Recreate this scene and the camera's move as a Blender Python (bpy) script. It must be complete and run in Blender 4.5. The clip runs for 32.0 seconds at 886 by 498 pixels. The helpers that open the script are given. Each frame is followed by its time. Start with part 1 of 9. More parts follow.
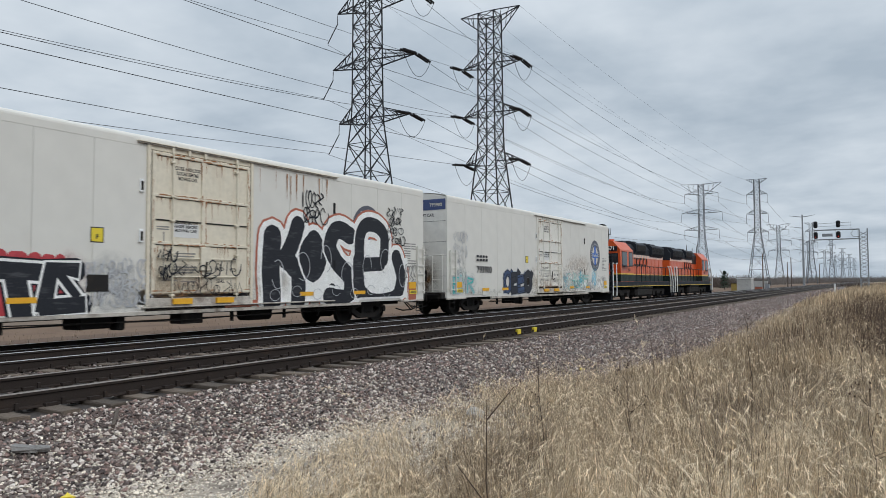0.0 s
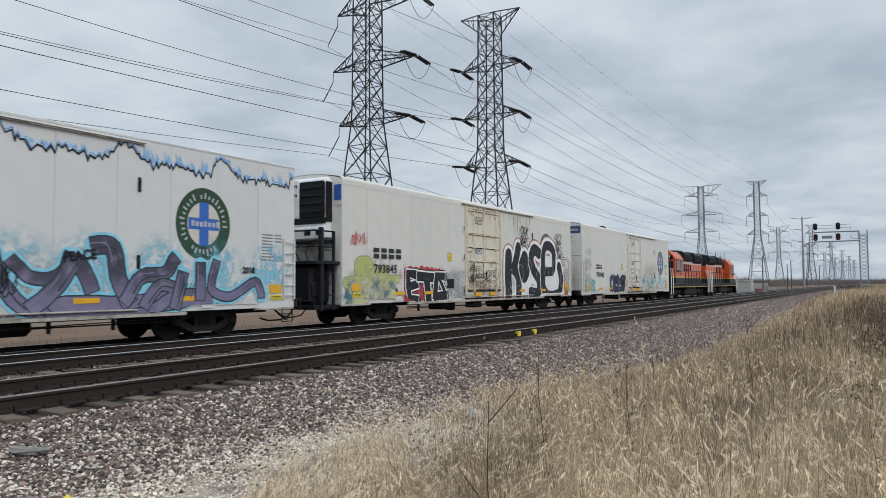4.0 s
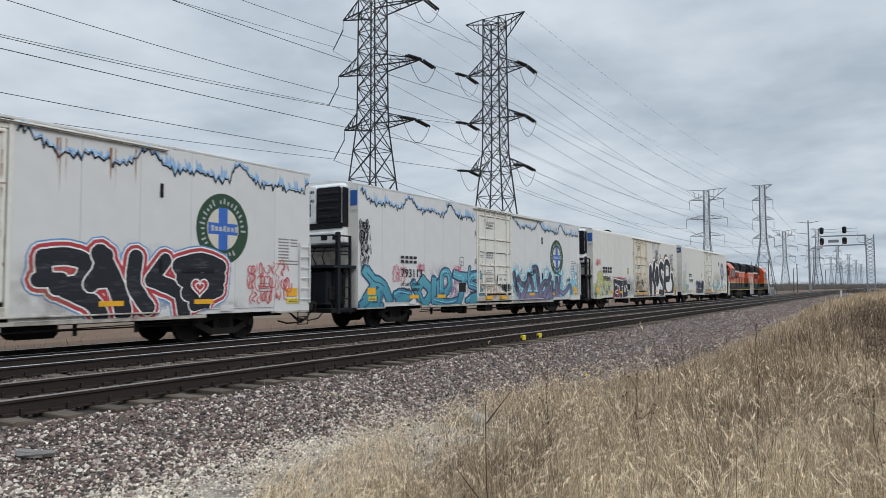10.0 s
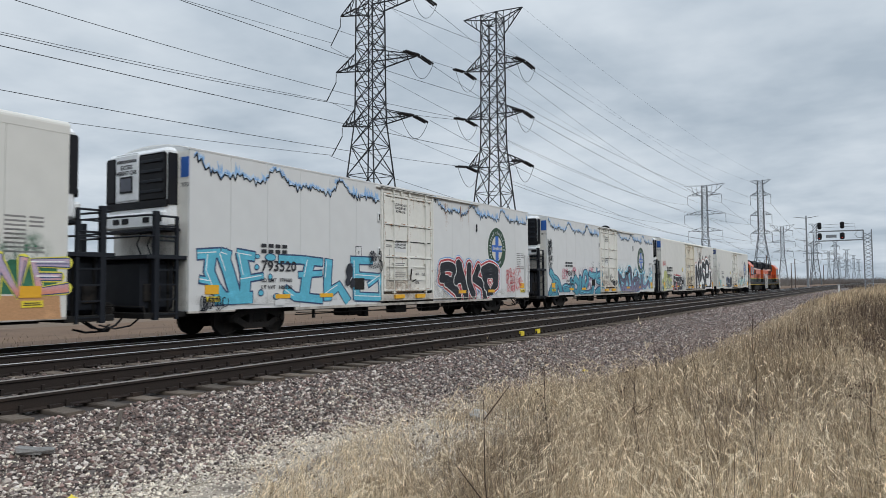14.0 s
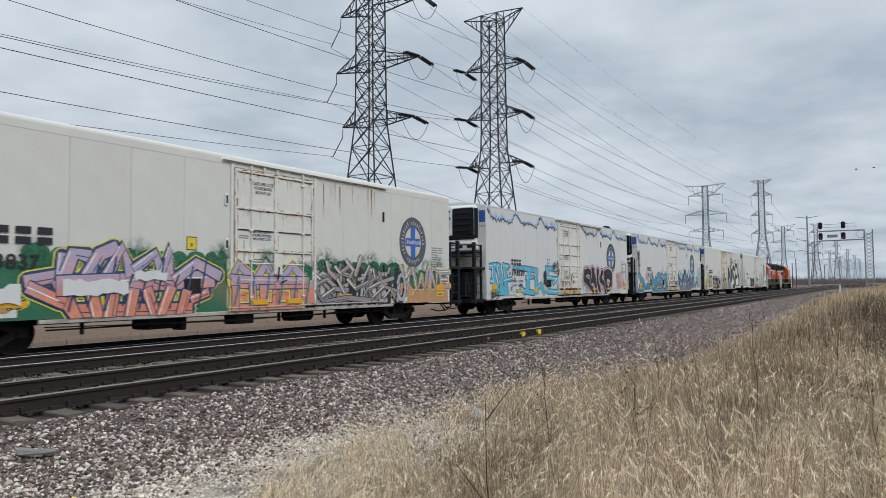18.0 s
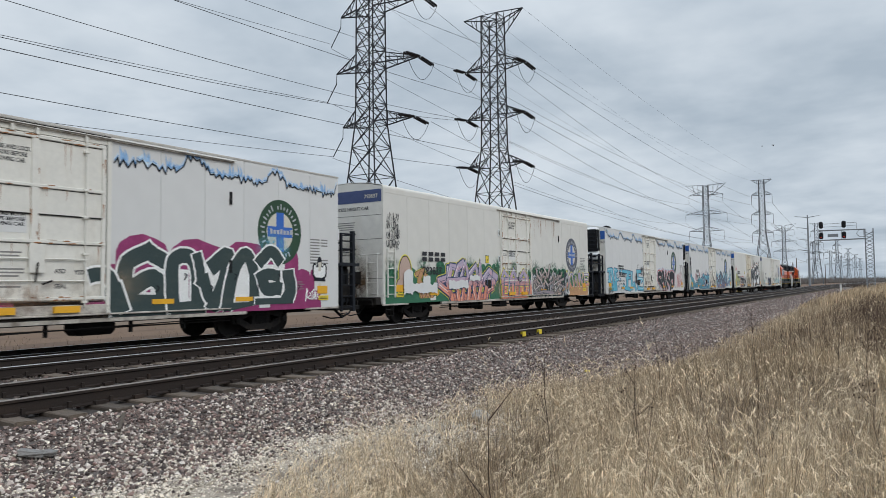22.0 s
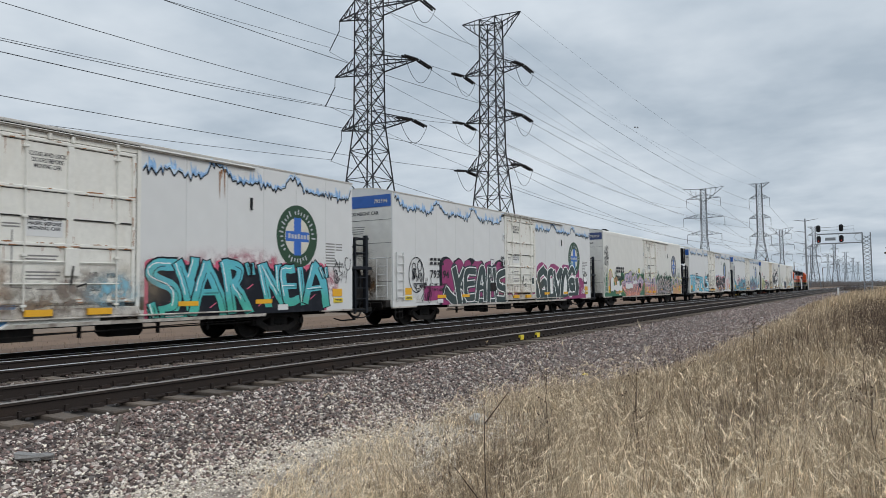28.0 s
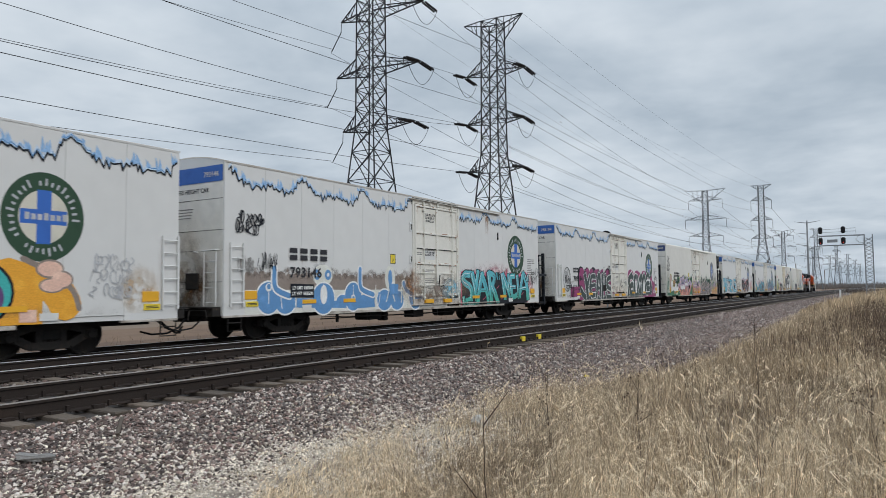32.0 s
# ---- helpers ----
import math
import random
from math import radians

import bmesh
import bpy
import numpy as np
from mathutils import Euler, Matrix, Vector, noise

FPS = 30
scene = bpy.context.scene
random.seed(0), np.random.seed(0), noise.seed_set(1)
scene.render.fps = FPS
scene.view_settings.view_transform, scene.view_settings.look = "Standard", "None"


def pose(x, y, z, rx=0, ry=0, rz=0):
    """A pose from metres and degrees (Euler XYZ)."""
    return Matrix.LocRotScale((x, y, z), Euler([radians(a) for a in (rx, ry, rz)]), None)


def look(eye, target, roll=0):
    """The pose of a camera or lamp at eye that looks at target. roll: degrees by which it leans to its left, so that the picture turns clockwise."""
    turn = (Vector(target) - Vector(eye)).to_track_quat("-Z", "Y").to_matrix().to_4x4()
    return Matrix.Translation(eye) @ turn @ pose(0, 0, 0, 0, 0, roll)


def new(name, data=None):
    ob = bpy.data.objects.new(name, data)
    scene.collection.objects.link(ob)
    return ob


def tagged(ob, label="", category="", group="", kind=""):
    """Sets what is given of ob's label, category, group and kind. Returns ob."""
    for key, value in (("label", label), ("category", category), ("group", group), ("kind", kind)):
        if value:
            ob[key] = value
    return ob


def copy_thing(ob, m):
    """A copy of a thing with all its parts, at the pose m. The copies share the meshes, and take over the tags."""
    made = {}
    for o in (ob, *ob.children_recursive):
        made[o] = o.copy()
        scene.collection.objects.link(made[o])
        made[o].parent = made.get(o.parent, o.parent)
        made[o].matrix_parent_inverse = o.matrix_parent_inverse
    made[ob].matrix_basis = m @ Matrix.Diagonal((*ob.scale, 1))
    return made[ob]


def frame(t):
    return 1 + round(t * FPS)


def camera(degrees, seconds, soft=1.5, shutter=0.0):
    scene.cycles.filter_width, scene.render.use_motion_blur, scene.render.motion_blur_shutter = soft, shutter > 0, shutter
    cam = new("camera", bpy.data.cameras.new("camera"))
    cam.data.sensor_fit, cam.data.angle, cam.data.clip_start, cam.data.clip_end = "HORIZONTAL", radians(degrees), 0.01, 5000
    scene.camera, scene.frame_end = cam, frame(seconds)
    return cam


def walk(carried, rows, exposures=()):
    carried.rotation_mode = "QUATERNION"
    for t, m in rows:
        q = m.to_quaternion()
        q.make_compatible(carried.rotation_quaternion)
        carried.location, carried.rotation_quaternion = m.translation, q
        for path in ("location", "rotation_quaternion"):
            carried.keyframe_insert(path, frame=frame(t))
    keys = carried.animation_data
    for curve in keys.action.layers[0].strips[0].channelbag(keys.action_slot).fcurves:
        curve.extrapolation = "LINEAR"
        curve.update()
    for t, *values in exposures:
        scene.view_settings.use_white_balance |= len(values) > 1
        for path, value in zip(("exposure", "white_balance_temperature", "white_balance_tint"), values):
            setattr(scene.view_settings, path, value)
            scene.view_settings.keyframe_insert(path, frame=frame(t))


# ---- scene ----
# camera: seconds, degrees of turn left of the track, tilt up, lean
AIM = [
    (0, 31.779, 2.722, -0.330), (0.5, 31.770, 2.669, -0.319), (1, 31.721, 2.608, -0.334), (1.5, 31.678, 2.599, -0.375),
    (2, 31.696, 2.677, -0.407), (2.5, 31.751, 2.792, -0.396), (3, 31.777, 2.866, -0.354), (3.5, 31.760, 2.872, -0.309),
    (5.5, 31.806, 2.891, -0.317), (6, 31.790, 2.881, -0.284), (6.5, 31.784, 2.876, -0.257), (7, 31.801, 2.896, -0.248),
    (7.5, 31.833, 2.932, -0.250), (8, 31.875, 2.960, -0.253), (8.5, 31.926, 2.993, -0.258), (9, 31.987, 3.049, -0.252),
    (9.5, 32.069, 3.123, -0.238), (10, 32.165, 3.182, -0.245), (10.5, 32.218, 3.175, -0.281), (11, 32.179, 3.089, -0.339),
    (11.5, 32.078, 2.972, -0.386), (12, 31.998, 2.886, -0.399), (12.5, 31.987, 2.861, -0.406), (13, 32.022, 2.880, -0.416),
    (13.5, 32.050, 2.891, -0.412), (14, 32.031, 2.863, -0.400), (14.5, 31.980, 2.806, -0.413), (16.5, 32.001, 2.976, -0.591),
    (17, 32.030, 2.984, -0.563), (17.5, 32.058, 2.961, -0.545), (18, 32.092, 2.930, -0.540), (18.5, 32.135, 2.934, -0.545),
    (19, 32.200, 2.985, -0.562), (19.5, 32.294, 3.050, -0.589), (20, 32.353, 3.072, -0.581), (20.5, 32.323, 3.033, -0.546),
    (21, 32.240, 2.981, -0.558), (21.5, 32.172, 2.956, -0.609), (22, 32.133, 2.938, -0.644), (22.5, 32.084, 2.899, -0.673),
    (23, 32.020, 2.874, -0.709), (23.5, 31.982, 2.915, -0.741), (24, 31.996, 3.006, -0.773), (24.5, 32.033, 3.091, -0.789),
    (25, 32.047, 3.123, -0.780), (25.5, 32.026, 3.096, -0.755), (27.5, 31.988, 3.229, -0.631), (28, 31.972, 3.193, -0.591),
    (28.5, 31.941, 3.150, -0.578), (29, 31.929, 3.125, -0.577), (29.5, 31.967, 3.147, -0.579), (30, 32.028, 3.209, -0.585),
    (30.5, 32.070, 3.265, -0.593), (31, 32.085, 3.277, -0.577), (31.5, 32.089, 3.280, -0.537), (32, 32.092, 3.313, -0.509),
]
EYE = Vector((0.0, 0.0, 1.439))
cam = camera(64.4, 32.0, soft=0.55, shutter=0.4)


def aim(turn, tilt, lean):
    a, b = radians(turn), radians(tilt)
    way = Vector((-math.sin(a) * math.cos(b), math.cos(a) * math.cos(b), math.sin(b)))
    return look(EYE, EYE + way, lean)


walk(cam, [(t, aim(a, b, c)) for t, a, b, c in AIM], [(0.0, 0.0), (32.0, 0.0)])

# how far the train has rolled along the track, metres
ROLL = [(0, -35.20), (3, -23.44), (6, -11.70), (9, 0.0), (13, 16.12), (16, 28.22), (19, 40.27), (23, 56.34),
        (28, 76.12), (32, 91.20)]

# ---- sky and sun: a bright, even overcast ----
SUN_TURN, SUN_UP = 104, 42
world = bpy.data.worlds.new("overcast_sky")
scene.world = world
world.use_nodes = True
wn, wl = world.node_tree.nodes, world.node_tree.links
wn.clear()


def wnode(kind, **kw):
    n = wn.new(kind)
    for k, v in kw.items():
        n.inputs[k].default_value = v
    return n


sky = wn.new("ShaderNodeTexSky")
sky.sky_type, sky.sun_disc = "NISHITA", False
sky.sun_elevation, sky.sun_rotation = radians(SUN_UP), radians(SUN_TURN)
sky.air_density, sky.dust_density = 1.0, 3.0
tc = wn.new("ShaderNodeTexCoord")
sep = wn.new("ShaderNodeSeparateXYZ")
wl.new(tc.outputs["Generated"], sep.inputs[0])
# clouds lie on a flat layer: stretch the way by its height
up = wn.new("ShaderNodeMath"); up.operation = "MAXIMUM"; up.inputs[1].default_value = 0.0
wl.new(sep.outputs["Z"], up.inputs[0])
lay = wn.new("ShaderNodeMath"); lay.operation = "ADD"; lay.inputs[1].default_value = 0.16
wl.new(up.outputs[0], lay.inputs[0])
flat = wn.new("ShaderNodeVectorMath"); flat.operation = "DIVIDE"
comb = wn.new("ShaderNodeCombineXYZ"); comb.inputs[2].default_value = 1.0
wl.new(lay.outputs[0], comb.inputs[0]); wl.new(lay.outputs[0], comb.inputs[1])
wl.new(tc.outputs["Generated"], flat.inputs[0]); wl.new(comb.outputs[0], flat.inputs[1])
big = wnode("ShaderNodeTexNoise", Scale=0.9, Detail=5.0, Roughness=0.52, Distortion=0.3)
wl.new(flat.outputs[0], big.inputs["Vector"])
small = wnode("ShaderNodeTexNoise", Scale=3.2, Detail=4.0, Roughness=0.55)
wl.new(flat.outputs[0], small.inputs["Vector"])
mixn = wn.new("ShaderNodeMix"); mixn.inputs[0].default_value = 0.3
wl.new(big.outputs["Fac"], mixn.inputs[2]); wl.new(small.outputs["Fac"], mixn.inputs[3])
cloud = wn.new("ShaderNodeValToRGB")
cr = cloud.color_ramp
cr.elements[0].position, cr.elements[0].color = 0.385, (0.43, 0.51, 0.595, 1)
cr.elements[1].position, cr.elements[1].color = 0.62, (0.68, 0.75, 0.82, 1)
e = cr.elements.new(0.5); e.color = (0.555, 0.632, 0.712, 1)
wl.new(mixn.outputs[0], cloud.inputs[0])
# brighter overhead, as an overcast sky is
rise = wn.new("ShaderNodeMapRange"); rise.interpolation_type = "SMOOTHSTEP"
rise.inputs["From Min"].default_value, rise.inputs["From Max"].default_value = 0.30, 0.95
rise.inputs["To Min"].default_value, rise.inputs["To Max"].default_value = 1.0, 2.0
wl.new(sep.outputs["Z"], rise.inputs["Value"])
bright = wn.new("ShaderNodeVectorMath"); bright.operation = "SCALE"
wl.new(cloud.outputs[0], bright.inputs[0]); wl.new(rise.outputs[0], bright.inputs["Scale"])
bg1 = wnode("ShaderNodeBackground", Strength=1.0)
wl.new(bright.outputs[0], bg1.inputs["Color"])
bg2 = wnode("ShaderNodeBackground", Strength=0.05)
wl.new(sky.outputs[0], bg2.inputs["Color"])
ms = wnode("ShaderNodeMixShader", Fac=0.06)
wl.new(bg1.outputs[0], ms.inputs[1]); wl.new(bg2.outputs[0], ms.inputs[2])
wout = wn.new("ShaderNodeOutputWorld")
wl.new(ms.outputs[0], wout.inputs[0])

sun = new("sun", bpy.data.lights.new("sun", "SUN"))
sun.data.energy, sun.data.angle, sun.data.color = 1.05, radians(25), (1.0, 0.97, 0.93)
sun.matrix_world = look((30, 10, 40), (30 - math.sin(radians(SUN_TURN)) * 30, 10 - math.cos(radians(SUN_TURN)) * 30,
                                       40 - 30 * math.tan(radians(SUN_UP))))

# ---- materials ----
def mat(name, color, rough=0.7, metal=0.0, vary=0.25, scale=6.0, fine=60.0, bump=0.15, tint=None, island=0.0,
        each=0.0, stretch=(1, 1, 1), spots=0.52, coat=0.0):
    """A surface with wear at two scales; tint is the colour of its stains; island/each vary it piece by piece."""
    m = bpy.data.materials.new(name)
    m.use_nodes = True
    n, l = m.node_tree.nodes, m.node_tree.links
    b = n["Principled BSDF"]
    b.inputs["Metallic"].default_value = metal
    if max(color) < 0.08:
        b.inputs["Specular IOR Level"].default_value = 0.22
    if coat:
        b.inputs["Coat Weight"].default_value = coat
    t = n.new("ShaderNodeTexCoord")
    mp = n.new("ShaderNodeMapping")
    mp.inputs["Scale"].default_value = stretch
    l.new(t.outputs["Object"], mp.inputs["Vector"])
    a = n.new("ShaderNodeTexNoise"); a.inputs["Scale"].default_value = scale; a.inputs["Detail"].default_value = 6
    f = n.new("ShaderNodeTexNoise"); f.inputs["Scale"].default_value = fine; f.inputs["Detail"].default_value = 4
    l.new(mp.outputs[0], a.inputs["Vector"]); l.new(t.outputs["Object"], f.inputs["Vector"])
    tint = tint or tuple(c * 0.5 for c in color)
    r = n.new("ShaderNodeMapRange")
    r.inputs["From Min"].default_value, r.inputs["From Max"].default_value = spots, spots + 0.25
    r.inputs["To Max"].default_value = min(1.0, vary * 2)
    l.new(a.outputs["Fac"], r.inputs["Value"])
    mx = n.new("ShaderNodeMix"); mx.data_type = "RGBA"
    mx.inputs[6].default_value, mx.inputs[7].default_value = (*color, 1), (*tint, 1)
    l.new(r.outputs[0], mx.inputs[0])
    hv = n.new("ShaderNodeHueSaturation")
    l.new(mx.outputs[2], hv.inputs["Color"])
    v = n.new("ShaderNodeMapRange")
    v.inputs["From Min"].default_value, v.inputs["From Max"].default_value = 0.25, 0.75
    v.inputs["To Min"].default_value, v.inputs["To Max"].default_value = 1 - vary * 0.6, 1 + vary * 0.6
    l.new(f.outputs["Fac"], v.inputs["Value"])
    val = v.outputs[0]
    if island or each:
        src = n.new("ShaderNodeNewGeometry").outputs["Random Per Island"] if island else n.new("ShaderNodeObjectInfo").outputs["Random"]
        k = island or each
        w = n.new("ShaderNodeMapRange")
        w.inputs["To Min"].default_value, w.inputs["To Max"].default_value = 1 - k, 1 + k
        l.new(src, w.inputs["Value"])
        mu = n.new("ShaderNodeMath"); mu.operation = "MULTIPLY"
        l.new(val, mu.inputs[0]); l.new(w.outputs[0], mu.inputs[1])
        val = mu.outputs[0]
    l.new(val, hv.inputs["Value"])
    l.new(hv.outputs[0], b.inputs["Base Color"])
    rr = n.new("ShaderNodeMapRange")
    rr.inputs["To Min"].default_value, rr.inputs["To Max"].default_value = max(0.05, rough - 0.12), min(1, rough + 0.12)
    l.new(a.outputs["Fac"], rr.inputs["Value"]); l.new(rr.outputs[0], b.inputs["Roughness"])
    if bump:
        bp = n.new("ShaderNodeBump"); bp.inputs["Strength"].default_value = bump; bp.inputs["Distance"].default_value = 0.02
        l.new(f.outputs["Fac"], bp.inputs["Height"]); l.new(bp.outputs[0], b.inputs["Normal"])
    return m


def paint(name, c, **kw):
    return mat(name, c, **{**dict(rough=0.55, vary=0.14, scale=2.5, fine=40, bump=0.03), **kw})


M = {}
M["white"] = mat("white_car_paint", (0.655, 0.652, 0.638), 0.5, vary=0.045, scale=.8, fine=2, bump=0.0, tint=(0.60, 0.55, 0.46),
                 stretch=(1, 2.2, 0.35), each=0.02)
M["door"] = mat("weathered_door_paint", (0.72, 0.70, 0.64), 0.55, vary=0.10, scale=1.4, fine=9, bump=0.02, tint=(0.50, 0.42, 0.31),
                stretch=(1, 2.5, 0.4))
M["cream"] = mat("cream_car_paint", (0.665, 0.648, 0.60), 0.52, vary=0.06, scale=.8, fine=2, bump=0.0, tint=(0.52, 0.43, 0.30),
                 stretch=(1, 2.4, 0.35), each=0.02)
M["grime"] = mat("grimy_end_paint", (0.74, 0.72, 0.67), 0.6, vary=0.12, scale=0.6, fine=4, bump=0.02, tint=(0.50, 0.42, 0.32),
                 stretch=(1.6, 1, 0.5), spots=0.5)
M["creamdoor"] = mat("yellowed_door_paint", (0.69, 0.63, 0.51), 0.6, vary=0.14, scale=1.4, fine=9, bump=0.02, tint=(0.42, 0.29, 0.17), stretch=(1, 2.5, 0.4))
M["roof"] = mat("galvanised_roof", (0.50, 0.48, 0.45), 0.6, vary=0.2, scale=1.5, tint=(0.30, 0.2, 0.14))
M["steel"] = mat("dark_running_gear", (0.012, 0.0115, 0.011), 0.8, vary=0.35, scale=7, tint=(0.03, 0.024, 0.019))
M["gear"] = mat("grey_dusty_steel", (0.022, 0.02, 0.019), 0.85, vary=0.35, scale=6, tint=(0.05, 0.04, 0.032))
M["black"] = paint("black_paint", (0.010, 0.010, 0.012))
M["railing"] = paint("dark_blue_grey_railing", (0.013, 0.015, 0.02))
M["lightgrey"] = paint("light_grey_housing", (0.78, 0.79, 0.79))
M["text"] = paint("black_stencil", (0.035, 0.035, 0.04))
M["faint"] = paint("faded_grey_stencil", (0.23, 0.22, 0.21))
M["yellow"] = paint("yellow_reflector", (0.78, 0.40, 0.02))
M["ylabel"] = paint("yellow_label", (0.75, 0.58, 0.04))
M["blueband"] = paint("blue_end_band", (0.03, 0.12, 0.42))
M["navy"] = paint("faded_navy_band", (0.05, 0.075, 0.19))
M["green"] = paint("dark_green_emblem", (0.035, 0.075, 0.045))
M["emblemgrey"] = paint("faded_emblem_grey", (0.09, 0.095, 0.12))
M["cross"] = paint("blue_emblem", (0.03, 0.13, 0.48))
M["beige"] = paint("pale_emblem", (0.62, 0.59, 0.50))
M["rust"] = mat("rust_streak", (0.30, 0.13, 0.05), 0.85, vary=0.4, scale=9, tint=(0.5, 0.36, 0.22))
M["brownpaint"] = paint("brown_spray", (0.155, 0.11, 0.085))
COL = dict(cyan=(0.10, 0.42, 0.55), teal=(0.05, 0.42, 0.40), slate=(0.035, 0.055, 0.062), magenta=(0.27, 0.03, 0.13),
           charcoal=(0.032, 0.034, 0.042), redpiece=(0.42, 0.04, 0.05), violet=(0.21, 0.19, 0.36), purple=(0.12, 0.06, 0.18),
           sky=(0.24, 0.58, 0.74), lime=(0.50, 0.55, 0.16), pink=(0.80, 0.32, 0.24), salmon=(0.72, 0.27, 0.17), lilac=(0.50, 0.42, 0.55),
           deepgreen=(0.03, 0.15, 0.08), whalesblue=(0.11, 0.27, 0.52), snow=(0.80, 0.80, 0.78), orange=(0.78, 0.36, 0.03),
           dripblue=(0.27, 0.45, 0.70), iceblue=(0.50, 0.62, 0.76), ink=(0.012, 0.014, 0.02), redline=(0.55, 0.08, 0.09), rose=(0.55, 0.10, 0.17),
           brick=(0.40, 0.12, 0.07), taupe=(0.26, 0.21, 0.18), navyink=(0.03, 0.06, 0.14), steelblue=(0.045, 0.20, 0.30),
           yellowline=(0.75, 0.68, 0.08), greysmoke=(0.42, 0.43, 0.45), peach=(0.75, 0.48, 0.38), grape=(0.33, 0.17, 0.36), steelgrey=(0.28, 0.38, 0.40),
           tan=(0.50, 0.27, 0.13), tangletan=(0.50, 0.36, 0.30), chalk=(0.68, 0.68, 0.62), tanspray=(0.55, 0.38, 0.22))
for k, c in COL.items():
    M[k] = mat("spray_" + k, c, 0.5, vary=0.28, scale=3.0, fine=30, bump=0.0, tint=tuple(min(1, x * 1.5 + 0.03) for x in c))
M["sill"] = mat("grimy_sill_paint", (0.50, 0.46, 0.41), 0.8, vary=0.4, scale=3, fine=30, tint=(0.16, 0.13, 0.105), spots=.45)
M["machineyellow"] = mat("dull_yellow_machine_paint", (0.30, 0.21, 0.05), 0.7, vary=0.4, scale=3)
M["rail"] = mat("brown_rail_steel", (0.028, 0.021, 0.018), 0.7, vary=0.35, scale=4, tint=(0.06, 0.039, 0.028), stretch=(1, 0.3, 1))
M["polish"] = mat("polished_rail_head", (0.45, 0.44, 0.43), 0.34, 1.0, vary=0.15, scale=3, bump=0.02, stretch=(1, 0.05, 1))
M["dull"] = mat("dull_rail_head", (0.24, 0.21, 0.19), 0.5, 0.7, vary=0.2, scale=3, bump=0.02, stretch=(1, 0.05, 1))
M["tie"] = mat("grey_weathered_timber", (0.12, 0.092, 0.07), 0.9, vary=0.4, scale=5, tint=(0.05, 0.04, 0.033), each=0.35, stretch=(0.5, 6, 4), bump=0.5)
M["stone"] = mat("crushed_stone", (0.19, 0.172, 0.168), 0.9, vary=0.12, scale=1.2, fine=90, tint=(0.15, 0.12, 0.11), island=0.75, bump=0.3)
# stones of several kinds, picked stone by stone
_n, _l = M["stone"].node_tree.nodes, M["stone"].node_tree.links
_r = _n.new("ShaderNodeValToRGB")
_r.color_ramp.interpolation = "CONSTANT"
_r.color_ramp.elements[0].color = (0.066, 0.050, 0.046, 1)
_r.color_ramp.elements[1].position, _r.color_ramp.elements[1].color = 0.93, (0.58, 0.52, 0.47, 1)
for _p, _c in ((0.18, (0.112, 0.081, 0.071, 1)), (0.38, (0.165, 0.117, 0.100, 1)), (0.56, (0.210, 0.168, 0.149, 1)), (0.70, (0.275, 0.185, 0.159, 1)), (0.83, (0.439, 0.372, 0.329, 1))):
    _r.color_ramp.elements.new(_p).color = _c
_l.new(_n.new("ShaderNodeNewGeometry").outputs["Random Per Island"], _r.inputs[0])
for _k in _n:
    if _k.bl_idname == "ShaderNodeMix":
        _l.new(_r.outputs[0], _k.inputs[6])
    if _k.bl_idname == "ShaderNodeMapRange" and abs(_k.inputs["To Max"].default_value - 1.75) < 0.01:
        _k.inputs["To Min"].default_value, _k.inputs["To Max"].default_value = 0.85, 1.15
M["trackstone"] = M["stone"].copy()
M["trackstone"].name = "oil_darkened_ballast"
for _k in M["trackstone"].node_tree.nodes:
    if _k.bl_idname == "ShaderNodeValToRGB":
        for _e in _k.color_ramp.elements:
            _e.color = [v * .5 for v in _e.color[:3]] + [1]
M["limestone"] = mat("pale_limestone_chips", (0.62, 0.55, 0.46), 0.95, vary=0.4, scale=2, fine=80, tint=(0.27, 0.225, 0.18), island=0.45, bump=0.3)
M["timber"] = mat("split_timber", (0.21, 0.20, 0.19), 0.9, vary=0.4, scale=8, stretch=(1, 8, 1), bump=0.5)
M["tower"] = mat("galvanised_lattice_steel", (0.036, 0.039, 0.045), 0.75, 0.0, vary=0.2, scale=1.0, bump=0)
# the same steel farther off: haze is put into these paler colours
M["midtower"] = mat("mid_haze_lattice_steel", (0.07, 0.076, 0.086), 0.75, 0.0, vary=0.2, scale=1.0, bump=0)
M["paletower"] = mat("far_haze_lattice_steel", (0.12, 0.13, 0.145), 0.8, 0.0, vary=0.2, scale=1.0, bump=0)
M["hazetower"] = mat("deep_haze_lattice_steel", (0.26, 0.285, 0.31), 0.8, 0.0, vary=0.15, scale=1.0, bump=0)
M["wire"] = mat("conductor", (0.05, 0.055, 0.062), 0.6, 0.0, vary=0.1, bump=0)
M["insul"] = mat("dark_insulator", (0.02, 0.02, 0.023), 0.4, bump=0)
M["concrete"] = mat("pale_concrete", (0.42, 0.41, 0.39), 0.9, vary=0.25, scale=3)
M["orangeloco"] = mat("orange_locomotive_paint", (0.60, 0.085, 0.012), 0.4, vary=0.15, scale=1.5, fine=12, bump=0.02, tint=(0.42, 0.09, 0.02), coat=0.2)
M["locoblack"] = mat("sooty_black_roof", (0.017, 0.019, 0.025), 0.6, vary=0.3, scale=2)
M["locogreen"] = mat("dark_green_stripe", (0.014, 0.026, 0.021), 0.5, vary=0.2, scale=2)
M["locoyellow"] = paint("yellow_pinstripe", (0.72, 0.50, 0.06))
M["whitebar"] = paint("white_handrail", (0.75, 0.75, 0.73))
